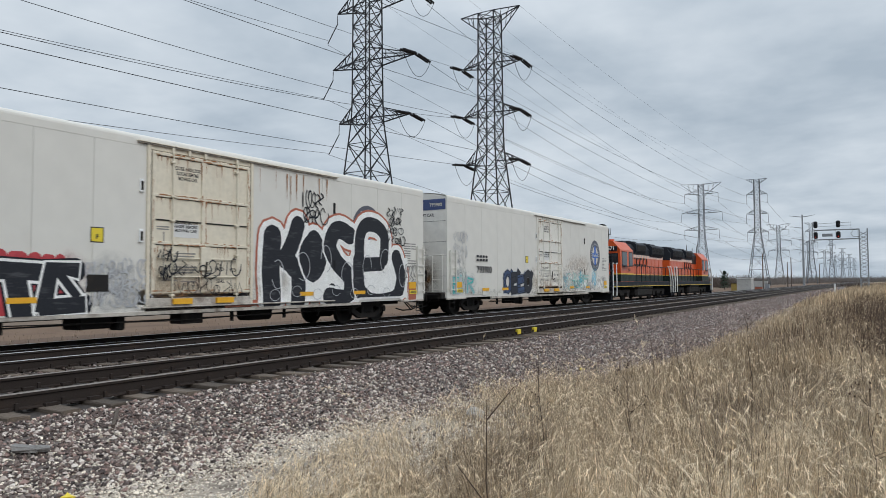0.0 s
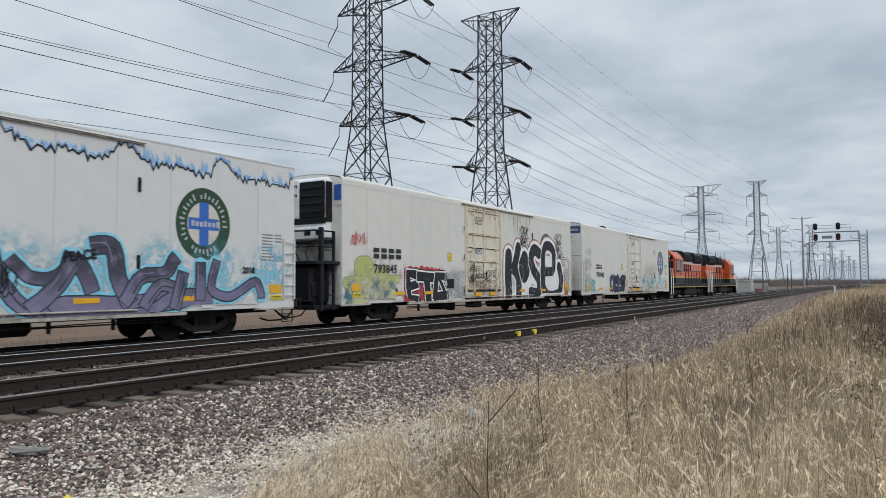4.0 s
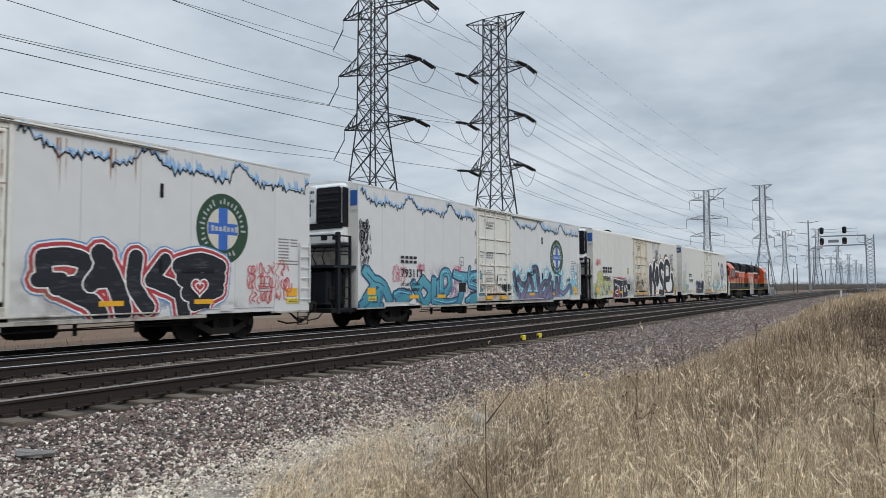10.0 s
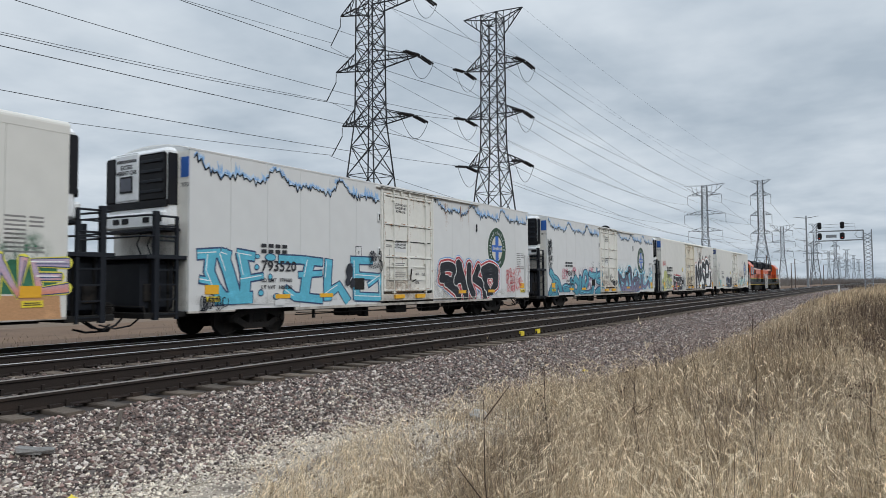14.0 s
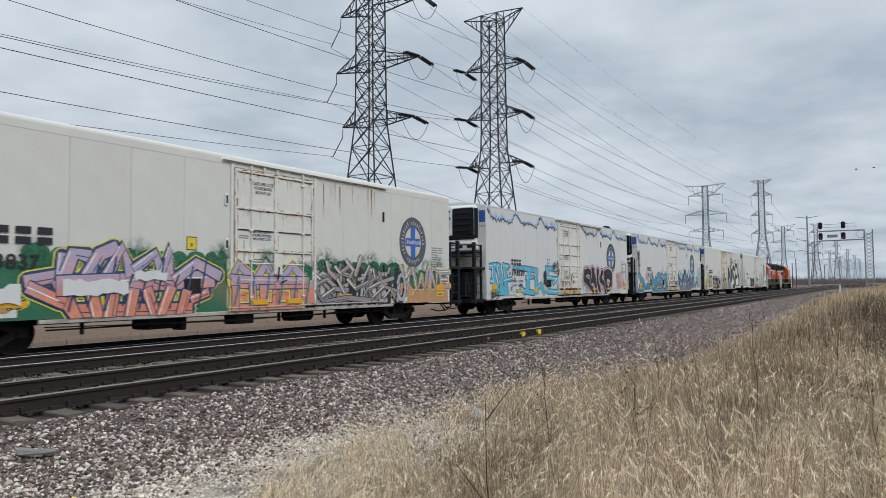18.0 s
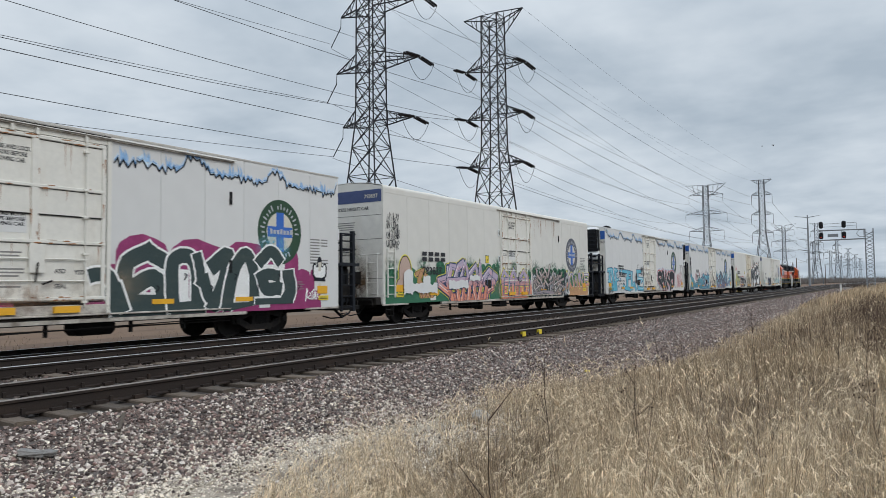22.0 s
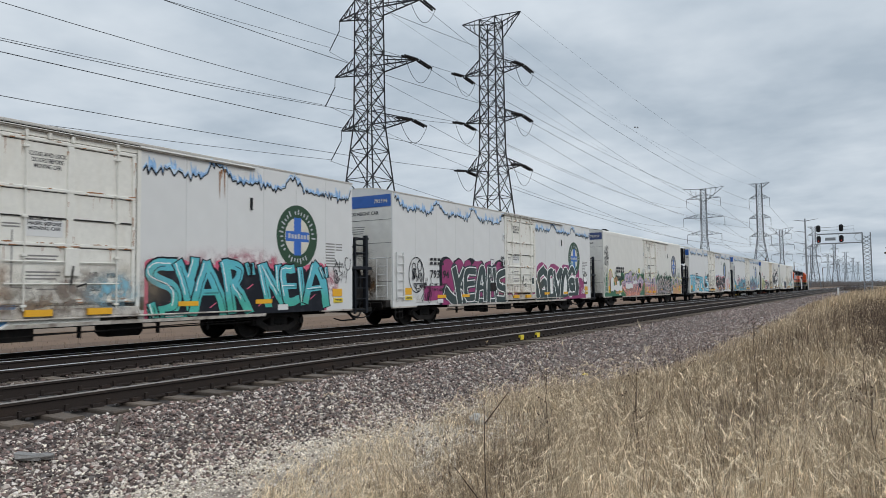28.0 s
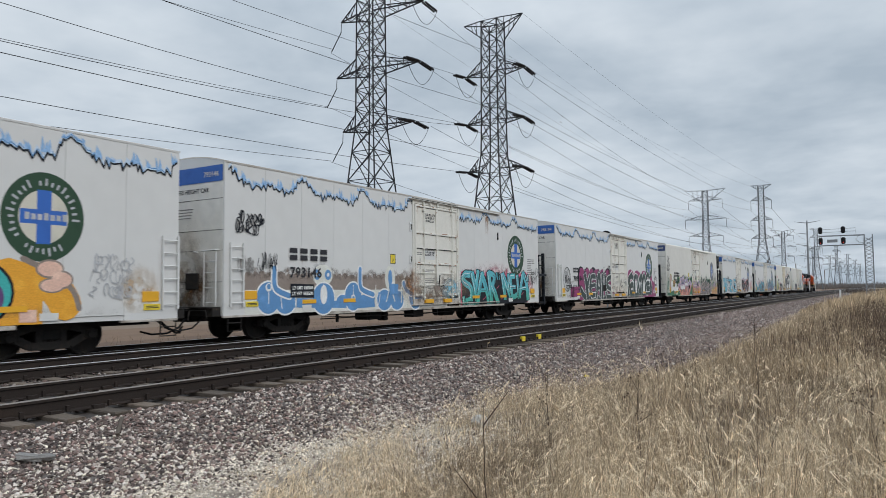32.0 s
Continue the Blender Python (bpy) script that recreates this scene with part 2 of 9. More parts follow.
M["signalgrey"] = mat("aluminium_paint", (0.27, 0.285, 0.30), 0.55, 0.3, vary=0.15, scale=3)
M["bark"] = mat("brown_brush", (0.115, 0.088, 0.073), 0.95, vary=0.3, island=0.4, bump=0)
# the brush again, lightened in its colour for distance haze
M["hazebark"] = mat("hazy_brown_brush", (0.20, 0.175, 0.16), 0.95, vary=0.3, island=0.4, bump=0)
M["evergreen"] = mat("dark_evergreen", (0.03, 0.045, 0.03), 0.95, vary=0.3, island=0.4, bump=0)
M["weed"] = mat("dry_weed_stem", (0.085, 0.058, 0.04), 0.9, vary=0.3, island=0.25, bump=0)
M["seed"] = mat("dark_seed_head", (0.07, 0.045, 0.03), 0.95, vary=0.3, island=0.3, bump=0)
glass = bpy.data.materials.new("dark_window_glass")
glass.use_nodes = True
gb = glass.node_tree.nodes["Principled BSDF"]
gb.inputs["Base Color"].default_value, gb.inputs["Roughness"].default_value = (0.02, 0.024, 0.028, 1), 0.08
M["glass"] = glass
lamp_red = bpy.data.materials.new("red_signal_lens")
lamp_red.use_nodes = True
lb = lamp_red.node_tree.nodes["Principled BSDF"]
lb.inputs["Base Color"].default_value = (0.3, 0.01, 0.01, 1)
lb.inputs["Emission Color"].default_value, lb.inputs["Emission Strength"].default_value = (1, 0.05, 0.03, 1), 0.7
M["redlens"] = lamp_red

# ---- mesh tools ----
def mesh_of(bm, name, material, smooth=False):
    me = bpy.data.meshes.new(name)
    bm.to_mesh(me)
    bm.free()
    for m in (material if isinstance(material, (list, tuple)) else [material]):
        me.materials.append(m)
    if smooth:
        me.shade_smooth()
    return me


def part(name, bm, material, parent, label="", smooth=False, kind=""):
    ob = new(name, mesh_of(bm, name, material, smooth) if isinstance(bm, bmesh.types.BMesh) else bm)
    if parent is not None:
        ob.parent = parent
    return tagged(ob, label, kind=kind)


def thing(name, label, category, group="", at=None):
    ob = new(name)
    ob.empty_display_size = 0.2
    if at is not None:
        ob.matrix_world = at
    return tagged(ob, label, category, group)


def box(bm, x0, x1, y0, y1, z0, z1, bevel=0.0, mi=0):
    vs = [bm.verts.new((x, y, z)) for x in (x0, x1) for y in (y0, y1) for z in (z0, z1)]
    fs = [bm.faces.new([vs[i] for i in q]) for q in ((0, 1, 3, 2), (4, 6, 7, 5), (0, 4, 5, 1), (2, 3, 7, 6), (0, 2, 6, 4), (1, 5, 7, 3))]
    for f in fs:
        f.material_index = mi
    if bevel:
        es = {e for f in fs for e in f.edges}
        bmesh.ops.bevel(bm, geom=list(es), offset=bevel, segments=1, affect="EDGES")
    return bm


def boxes(*rows, bevel=0.0):
    bm = bmesh.new()
    for r in rows:
        box(bm, *r, bevel=bevel)
    return bm


def beam(bm, a, b, w, h=None):
    """A square bar from a to b."""
    a, b = Vector(a), Vector(b)
    d = (b - a)
    if d.length < 1e-6:
        return
    d.normalize()
    s = d.cross(Vector((0, 0, 1)) if abs(d.z) < 0.95 else Vector((1, 0, 0))).normalized()
    t = s.cross(d)
    s, t = s * w / 2, t * (h or w) / 2
    va = [bm.verts.new(a + s * i + t * j) for i, j in ((-1, -1), (1, -1), (1, 1), (-1, 1))]
    vb = [bm.verts.new(b + s * i + t * j) for i, j in ((-1, -1), (1, -1), (1, 1), (-1, 1))]
    for i in range(4):
        bm.faces.new((va[i], va[(i + 1) % 4], vb[(i + 1) % 4], vb[i]))
    bm.faces.new(va[::-1])
    bm.faces.new(vb)


def rod(bm, pts, r, n=6, caps=True):
    """A round bar along points."""
    pts = [Vector(p) for p in pts]
    rings = []
    for i, p in enumerate(pts):
        d = (pts[min(i + 1, len(pts) - 1)] - pts[max(i - 1, 0)]).normalized()
        s = d.cross(Vector((0, 0, 1)) if abs(d.z) < 0.9 else Vector((1, 0, 0))).normalized()
        t = s.cross(d)
        rr = r[i] if isinstance(r, (list, tuple)) else r
        rings.append([bm.verts.new(p + (s * math.cos(k * 2 * math.pi / n) + t * math.sin(k * 2 * math.pi / n)) * rr) for k in range(n)])
    for a, b in zip(rings, rings[1:]):
        for k in range(n):
            bm.faces.new((a[k], a[(k + 1) % n], b[(k + 1) % n], b[k]))
    if caps and n > 2:
        bm.faces.new(rings[0][::-1])
        bm.faces.new(rings[-1])


def rods(*rows, n=6):
    bm = bmesh.new()
    for pts, r in rows:
        rod(bm, pts, r, n)
    return bm


def lathe(bm, profile, axis="x", n=20, centre=(0, 0, 0)):
    """Turns (radius, along) pairs round an axis."""
    rings = []
    c = Vector(centre)
    for r, a in profile:
        ring = []
        for k in range(n):
            u, v = r * math.cos(k * 2 * math.pi / n), r * math.sin(k * 2 * math.pi / n)
            ring.append(bm.verts.new(c + Vector({"x": (a, u, v), "y": (u, a, v), "z": (u, v, a)}[axis])))
        rings.append(ring)
    for a, b in zip(rings, rings[1:]):
        for k in range(n):
            bm.faces.new((a[k], a[(k + 1) % n], b[(k + 1) % n], b[k]))
    bm.faces.new(rings[0][::-1])
    bm.faces.new(rings[-1])


def extrude_profile(bm, prof, y0, y1, mi=None, closed=True):
    """A cross-section of (x, z) pairs drawn out along y."""
    a = [bm.verts.new((x, y0, z)) for x, z in prof]
    b = [bm.verts.new((x, y1, z)) for x, z in prof]
    n = len(prof)
    for i in range(n if closed else n - 1):
        f = bm.faces.new((a[i], a[(i + 1) % n], b[(i + 1) % n], b[i]))
        if mi:
            f.material_index = mi[i]
    if closed:
        bm.faces.new(a[::-1])
        bm.faces.new(b)


def raw_mesh(name, verts, faces, material):
    me = bpy.data.meshes.new(name)
    me.from_pydata(verts, [], faces)
    me.materials.append(material)
    return me


# ---- ground, ballast and rails ----
NEAR_C, MID_C, FAR_C = -9.06, -13.10, -16.95   # the three track centres
NEAR_Z, MID_Z, FAR_Z = 0.22, 0.17, 0.005       # rail-head heights


def smooth01(v):
    v = min(1, max(0, v))
    return v * v * (3 - 2 * v)


def lerp_rows(rows, v):
    if v <= rows[0][0]:
        return rows[0][1]
    for (a, p), (b, q) in zip(rows, rows[1:]):
        if v <= b:
            return p + (q - p) * (v - a) / (b - a)
    return rows[-1][1]


SECTION = [(-120, -0.85), (-24, -0.8), (-21.2, -0.62), (-19.2, -0.24), (-18.4, -0.19), (-15.4, -0.19), (-14.9, -0.12), (-14.5, -0.05),
           (-11.7, -0.05), (-11.2, -0.07), (-10.5, 0.0), (-7.75, -0.02), (-7.4, -0.08), (-6.2, -0.42), (-5.3, -0.49), (-3.5, -0.45), (-1.5, -0.3), (1.0, -0.2), (9, -0.1), (60, -0.3), (200, -0.6)]


def ground_z(x, y):
    z = lerp_rows(SECTION, x)
    if x > -7.0:
        z += 0.05 * noise.noise((x * 0.5, y * 0.5, 0)) * smooth01((x + 7.0) / 1.5)
    return z


def ground_material():
    m = mat("field_ground", (0.165, 0.115, 0.076), 0.95, vary=0.35, scale=0.25, fine=3, tint=(0.10, 0.07, 0.048), bump=0.4)
    return m


def build_ground():
    xs = [-3000, -800, -300, -120, -60, -40, -30, -24, -21.2, -20, -19.2, -18.4, -15.4, -14.9, -14.5, -11.7, -11.2, -10.5, -9, -7.75, -7.4, -7.1]
    xs += [-6.8 + 0.6 * i for i in range(20)] + [8, 12, 20, 40, 60, 120, 300, 800, 3000]
    ys = [-3000, -800, -200, -60, -20, -8] + [-5 + 0.8 * i for i in range(64)] + [50, 60, 75, 90, 120, 160, 220, 300, 450, 700, 1200, 3000]
    verts = [(x, y, ground_z(x, y) if abs(x) < 200 else -0.85) for y in ys for x in xs]
    n = len(xs)
    faces = [(j * n + i, j * n + i + 1, (j + 1) * n + i + 1, (j + 1) * n + i) for j in range(len(ys) - 1) for i in range(n - 1)]
    me = raw_mesh("ground", verts, faces, ground_material())
    me.materials.append(mat("ballast_bed", (0.105, 0.088, 0.08), 0.95, vary=0.5, scale=5, fine=16, tint=(0.2, 0.175, 0.16), bump=1.0))
    me.materials.append(mat("crushed_limestone_bed", (0.36, 0.305, 0.245), 0.95, vary=0.5, scale=2.2, fine=28, tint=(0.15, 0.12, 0.095), bump=0.8, spots=.46))
    me.materials.append(mat("oily_track_bed", (0.052, 0.044, 0.04), 0.95, vary=0.5, scale=5, fine=16, tint=(0.1, 0.086, 0.078), bump=1.0))
    me.materials.append(mat("bare_brown_earth", (0.10, 0.058, 0.033), 0.95, vary=0.45, scale=.7, fine=14, tint=(0.15, 0.095, 0.055), bump=0.6))
    me.materials.append(mat("pale_worn_road", (0.15, 0.088, 0.050), 0.95, vary=0.4, scale=.5, fine=14, tint=(0.085, 0.052, 0.032), bump=0.3))
    for p in me.polygons:
        c = p.center
        if -40 < c.x < -29.9 and c.y > -210:
            p.material_index = 5
            continue
        if -32 < c.x < -19 and c.y > -210:
            p.material_index = 4
        elif -18.5 < c.x < -8.2 and c.y > -210:
            p.material_index = 3
        elif -19 < c.x < -5.9 and c.y > -210:
            p.material_index = 1
        elif -6.2 < c.x < -2.9 - .25 * c.y + .8 * noise.noise((c.x, c.y, 5)) and -6 < c.y < 9.0:
            p.material_index = 2
    me.shade_smooth()
    ground = tagged(new("ground", me), "dry tan field with a grey ballast bed beside the tracks", "ground", kind="structure")
    return ground


RAIL = [(-0.075, -0.185), (0.075, -0.185), (0.075, -0.172), (0.016, -0.158), (0.012, -0.05), (0.037, -0.038), (0.037, -0.008), (0.028, 0.0),
        (-0.028, 0.0), (-0.037, -0.008), (-0.037, -0.038), (-0.012, -0.05), (-0.016, -0.158), (-0.075, -0.172)]
RAIL_MI = [0, 0, 0, 0, 0, 0, 1, 1, 1, 0, 0, 0, 0, 0]


def tie_mesh(seed):
    rnd = random.Random(seed)
    bm = boxes((-1.3, 1.3, -0.115, 0.115, -0.36, -0.185), bevel=0.012)
    for v in bm.verts:
        v.co += Vector((rnd.uniform(-.02, .02), rnd.uniform(-.008, .008), rnd.uniform(-.008, .004)))
    return mesh_of(bm, "tie", M["tie"])


def build_track(name, cx, z, label, shiny, ties_to):
    t = thing(name, label, "railway track", "railway tracks", pose(cx, 0, z))
    tagged(t, kind="structure")
    for s in (-0.7525, 0.7525):
        bm = bmesh.new()
        extrude_profile(bm, [(x + s, zz) for x, zz in RAIL], -80, 1400, RAIL_MI)
        part("rail", bm, [M["rail"], M["polish" if shiny else "dull"]], t, "brown steel rail with a worn bright head")
    bm = bmesh.new()
    ms = [tie_mesh(i) for i in range(4)]
    rnd = random.Random(5)
    y, k = -6.0, 0
    while y < 420:
        if y < ties_to:
            o = part("tie", ms[k % 4], M["tie"], t)
            o.matrix_basis = pose(rnd.uniform(-.05, .05), y, rnd.uniform(-.012, .008), 0, 0, rnd.uniform(-1.2, 1.2))
        else:
            box(bm, -1.3, 1.3, y - .115, y + .115, -.36, -.185)
        for s in (-1, 1):
            if y < 60:
                for e in (-1, 1):
                    xx = s * 0.7525 + e * 0.085
                    box(pl, cx + xx - .035, cx + xx + .035, y - .07, y + .07, z - .19, z - .145)
                    box(pl, cx + xx - .02, cx + xx + .02, y + .13, y + .17, z - .18, z - .105)
        y += 0.53
        k += 1
    part("far_ties", bm, M["tie"], t, kind="stuff")
    return t


def scatter_stones(name, material, zone, count, size, rise, seed, label):
    """Loose crushed stone, thinning with distance."""
    rs = np.random.RandomState(seed)
    base = np.array([(1, 0, 0), (-1, 0, 0), (0, 1, 0), (0, -1, 0), (0, 0, 1), (0, 0, -1)], float)
    tri = np.array([(0, 2, 4), (2, 1, 4), (1, 3, 4), (3, 0, 4), (2, 0, 5), (1, 2, 5), (3, 1, 5), (0, 3, 5)])
    x, y = zone(rs, count)
    n = len(x)
    v = base[None] * rs.uniform(0.8, 1.15, (n, 6, 1)) + rs.uniform(-.24, .24, (n, 6, 3))
    s = size * np.minimum(rs.lognormal(0, 0.34, (n, 1, 1)), 1.9)
    v = v * s * np.array((1.15, 1.0, 0.75))
    a = rs.uniform(0, 6.28, n)
    b = rs.uniform(-.7, .7, n)
    ca, sa, cb, sb = np.cos(a)[:, None], np.sin(a)[:, None], np.cos(b)[:, None], np.sin(b)[:, None]
    vx, vy, vz = v[..., 0], v[..., 1], v[..., 2]
    vx, vz = vx * cb - vz * sb, vx * sb + vz * cb
    vx, vy = vx * ca - vy * sa, vx * sa + vy * ca
    z = np.array([ground_z(p, q) for p, q in zip(x, y)]) + rise * s[:, 0, 0]
    out = np.stack([vx + x[:, None], vy + y[:, None], vz + z[:, None]], -1).reshape(-1, 3)
    f = (tri[None] + 6 * np.arange(n)[:, None, None]).reshape(-1, 3)
    me = raw_mesh(name, out.tolist(), f.tolist(), material)
    return tagged(new(name, me), label, "gravel", kind="stuff")


def ballast_zone(rs, n):
    u = rs.uniform(0, 1, n)
    y = 1.5 + 58 * u ** 1.9
    x = rs.uniform(-7.85, -4.0, n)
    k = x < -6.0 - 0.25 * np.clip(6 - y, 0, 2) / 2 + np.interp(y, [8, 9.5, 12, 17, 40], [0, .35, .9, 1.6, 1.0]) + 0.15 * np.sin(y * 1.7) + rs.normal(0, .18, n)
    return x[k], y[k]


def pale_zone(rs, n):
    y = 1.5 + 26 * rs.uniform(0, 1, n) ** 2.4
    x = rs.uniform(-7.9, -5.6, n)
    k = rs.uniform(0, 1, n) < np.clip(1.1 - .05 * y, .12, 1) * (.35 + .65 * (x > -7.2))
    return x[k], y[k]


def stray_zone(rs, n):
    y = rs.uniform(1.5, 9.5, n)
    x = rs.uniform(-6.6, -2.5, n)
    k = (x < -2.6 - 0.25 * y + rs.normal(0, .4, n)) & (np.array([noise.noise((a * 1.3, b * 1.3, 8)) for a, b in zip(x, y)]) + rs.uniform(-.4, .4, n) > 0)
    return x[k], y[k]


def far_zone(rs, n):
    y = 38 + 120 * rs.uniform(0, 1, n) ** 1.5
    return rs.uniform(-7.85, -5.0, n), y


def between_zone(rs, n):
    y = 4 + 40 * rs.uniform(0, 1, n) ** 1.3
    x = np.where(rs.uniform(0, 1, n) < .75, rs.uniform(-15.6, -10.4, n), rs.uniform(-9.75, -8.4, n))
    return x, y


def limestone_zone(rs, n):
    y = rs.uniform(1.5, 10.5, n)
    x = rs.uniform(-6.7, -2.8, n)
    k = (x > -6.35 + 0.25 * np.sin(y * 2.1) + rs.normal(0, .22, n)) & (x < -2.3 - 0.25 * y + rs.normal(0, .5, n))
    return x[k], y[k]


build_ground()
pl = bmesh.new()
build_track("near_track", NEAR_C, NEAR_Z, "empty railway track with brown rails on weathered timber ties", False, 150)
build_track("middle_track", MID_C, MID_Z, "empty middle railway track with bright worn rail heads", True, 80)
build_track("train_track", FAR_C, FAR_Z, "railway track under the train with dark rails", True, 20)
clips = tagged(new("rail_clips", mesh_of(pl, "rail_clips", M["rail"])), "rusty tie plates and rail clips along the rails", "rail clip", kind="stuff")
scatter_stones("ballast_stones", M["stone"], ballast_zone, 118000, 0.0195, 0.35, 1, "loose grey and pinkish crushed ballast stones")
scatter_stones("far_ballast_stones", M["stone"], far_zone, 30000, 0.030, 0.35, 6, "crushed ballast stones farther along the line")
scatter_stones("track_stones", M["trackstone"], between_zone, 24000, 0.026, 0.3, 2, "oil-darkened crushed ballast stones between the rails")
scatter_stones("pale_ballast_stones", M["limestone"], pale_zone, 21000, 0.0138, 0.5, 9, "pale stones scattered through the ballast")
scatter_stones("stray_stones", M["stone"], stray_zone, 9000, 0.018, 0.3, 7, "stray ballast stones lying on the limestone chips")
scatter_stones("limestone_chips", M["limestone"], limestone_zone, 46000, 0.0125, 0.3, 3, "fine pale crushed limestone beside the ballast")

# ---- lettering and sprayed paint: thin coats on the side of a car ----
CUT = {}


def letters(text, size, material, name="lettering", bold=0.0, align="LEFT", width=None, mirror=False):
    """A flat mesh of letters in the yz plane, facing +x, reading towards +y."""
    key = (text, size, bold, align, width, material.name)
    if key in CUT:
        return CUT[key]
    cu = bpy.data.curves.new("text", "FONT")
    cu.body, cu.size, cu.offset, cu.align_x, cu.align_y = text, size, bold, align, "CENTER"
    cu.resolution_u = 2
    ob = bpy.data.objects.new("text", cu)
    scene.collection.objects.link(ob)
    dg = bpy.context.evaluated_depsgraph_get()
    me = bpy.data.meshes.new_from_object(ob.evaluated_get(dg))
    bpy.data.objects.remove(ob)
    co = [v.co.copy() for v in me.vertices]
    k = 1.0
    if width and co:
        k = width / max(1e-6, max(c.x for c in co) - min(c.x for c in co))
    for v, c in zip(me.vertices, co):
        v.co = (0, c.x * k, c.y)
    me.materials.clear()
    me.materials.append(material)
    me.name = name
    CUT[key] = me
    return me


def poly(bm, pts, x):
    bm.faces.new([bm.verts.new((x, p[0], p[1])) for p in pts])


def disc(bm, y, z, ry, rz, x, n=28):
    poly(bm, [(y + ry * math.cos(k * 2 * math.pi / n), z + rz * math.sin(k * 2 * math.pi / n)) for k in range(n)], x)


def ring(bm, y, z, r0, r1, x, n=36, a0=0, a1=360, k=1.0):
    m = max(3, int(n * (a1 - a0) / 360))
    an = [radians(a0 + (a1 - a0) * i / m) for i in range(m + 1)]
    p = [bm.verts.new((x, y + r0 * k * math.cos(a), z + r0 * math.sin(a))) for a in an]
    q = [bm.verts.new((x, y + r1 * k * math.cos(a), z + r1 * math.sin(a))) for a in an]
    for i in range(m):
        bm.faces.new((p[i], q[i], q[i + 1], p[i + 1]))


def stroke(bm, pts, w, x, flat=False):
    """A mitred band along (y, z) points with rounded or cut ends."""
    P = [Vector(p) for p in pts]
    P = [p for i, p in enumerate(P) if i == 0 or (p - P[i - 1]).length > 1e-4]
    if len(P) < 2:
        return
    if flat:
        P[0] = P[0] + (P[0] - P[1]).normalized() * w * .32
        P[-1] = P[-1] + (P[-1] - P[-2]).normalized() * w * .32
    L, R = [], []
    for i, p in enumerate(P):
        d0 = (p - P[i - 1]).normalized() if i else (P[1] - P[0]).normalized()
        d1 = (P[i + 1] - p).normalized() if i < len(P) - 1 else d0
        n0, n1 = Vector((-d0.y, d0.x)), Vector((-d1.y, d1.x))
        m = n0 + n1
        m = m.normalized() if m.length > 0.2 else n0
        k = w / 2 / max(0.62 if flat else 0.8, m.dot(n0))
        L.append(p + m * k)
        R.append(p - m * k)
    if flat and x > 1:
        # paint stays on the panel
        for v in L + R:
            v.y = max(v.y, .78)
    lv = [bm.verts.new((x, v.x, v.y)) for v in L]
    rv = [bm.verts.new((x, v.x, v.y)) for v in R]
    for i in range(len(P) - 1):
        bm.faces.new((lv[i], rv[i], rv[i + 1], lv[i + 1]))
    if flat:
        return
    for end, d in ((0, P[0] - P[1]), (-1, P[-1] - P[-2])):
        d = d.normalized()
        n = Vector((-d.y, d.x))
        c = P[end]
        arc = [c + n * (w / 2) * math.cos(a) + d * (w / 2) * math.sin(a) for a in [math.pi * k / 6 for k in range(7)]]
        bm.faces.new([bm.verts.new((x, v.x, v.y)) for v in arc])


def arc(cy, cz, ry, rz, a0, a1, n=9):
    return [(cy + ry * math.cos(radians(a0 + (a1 - a0) * i / n)), cz + rz * math.sin(radians(a0 + (a1 - a0) * i / n))) for i in range(n + 1)]


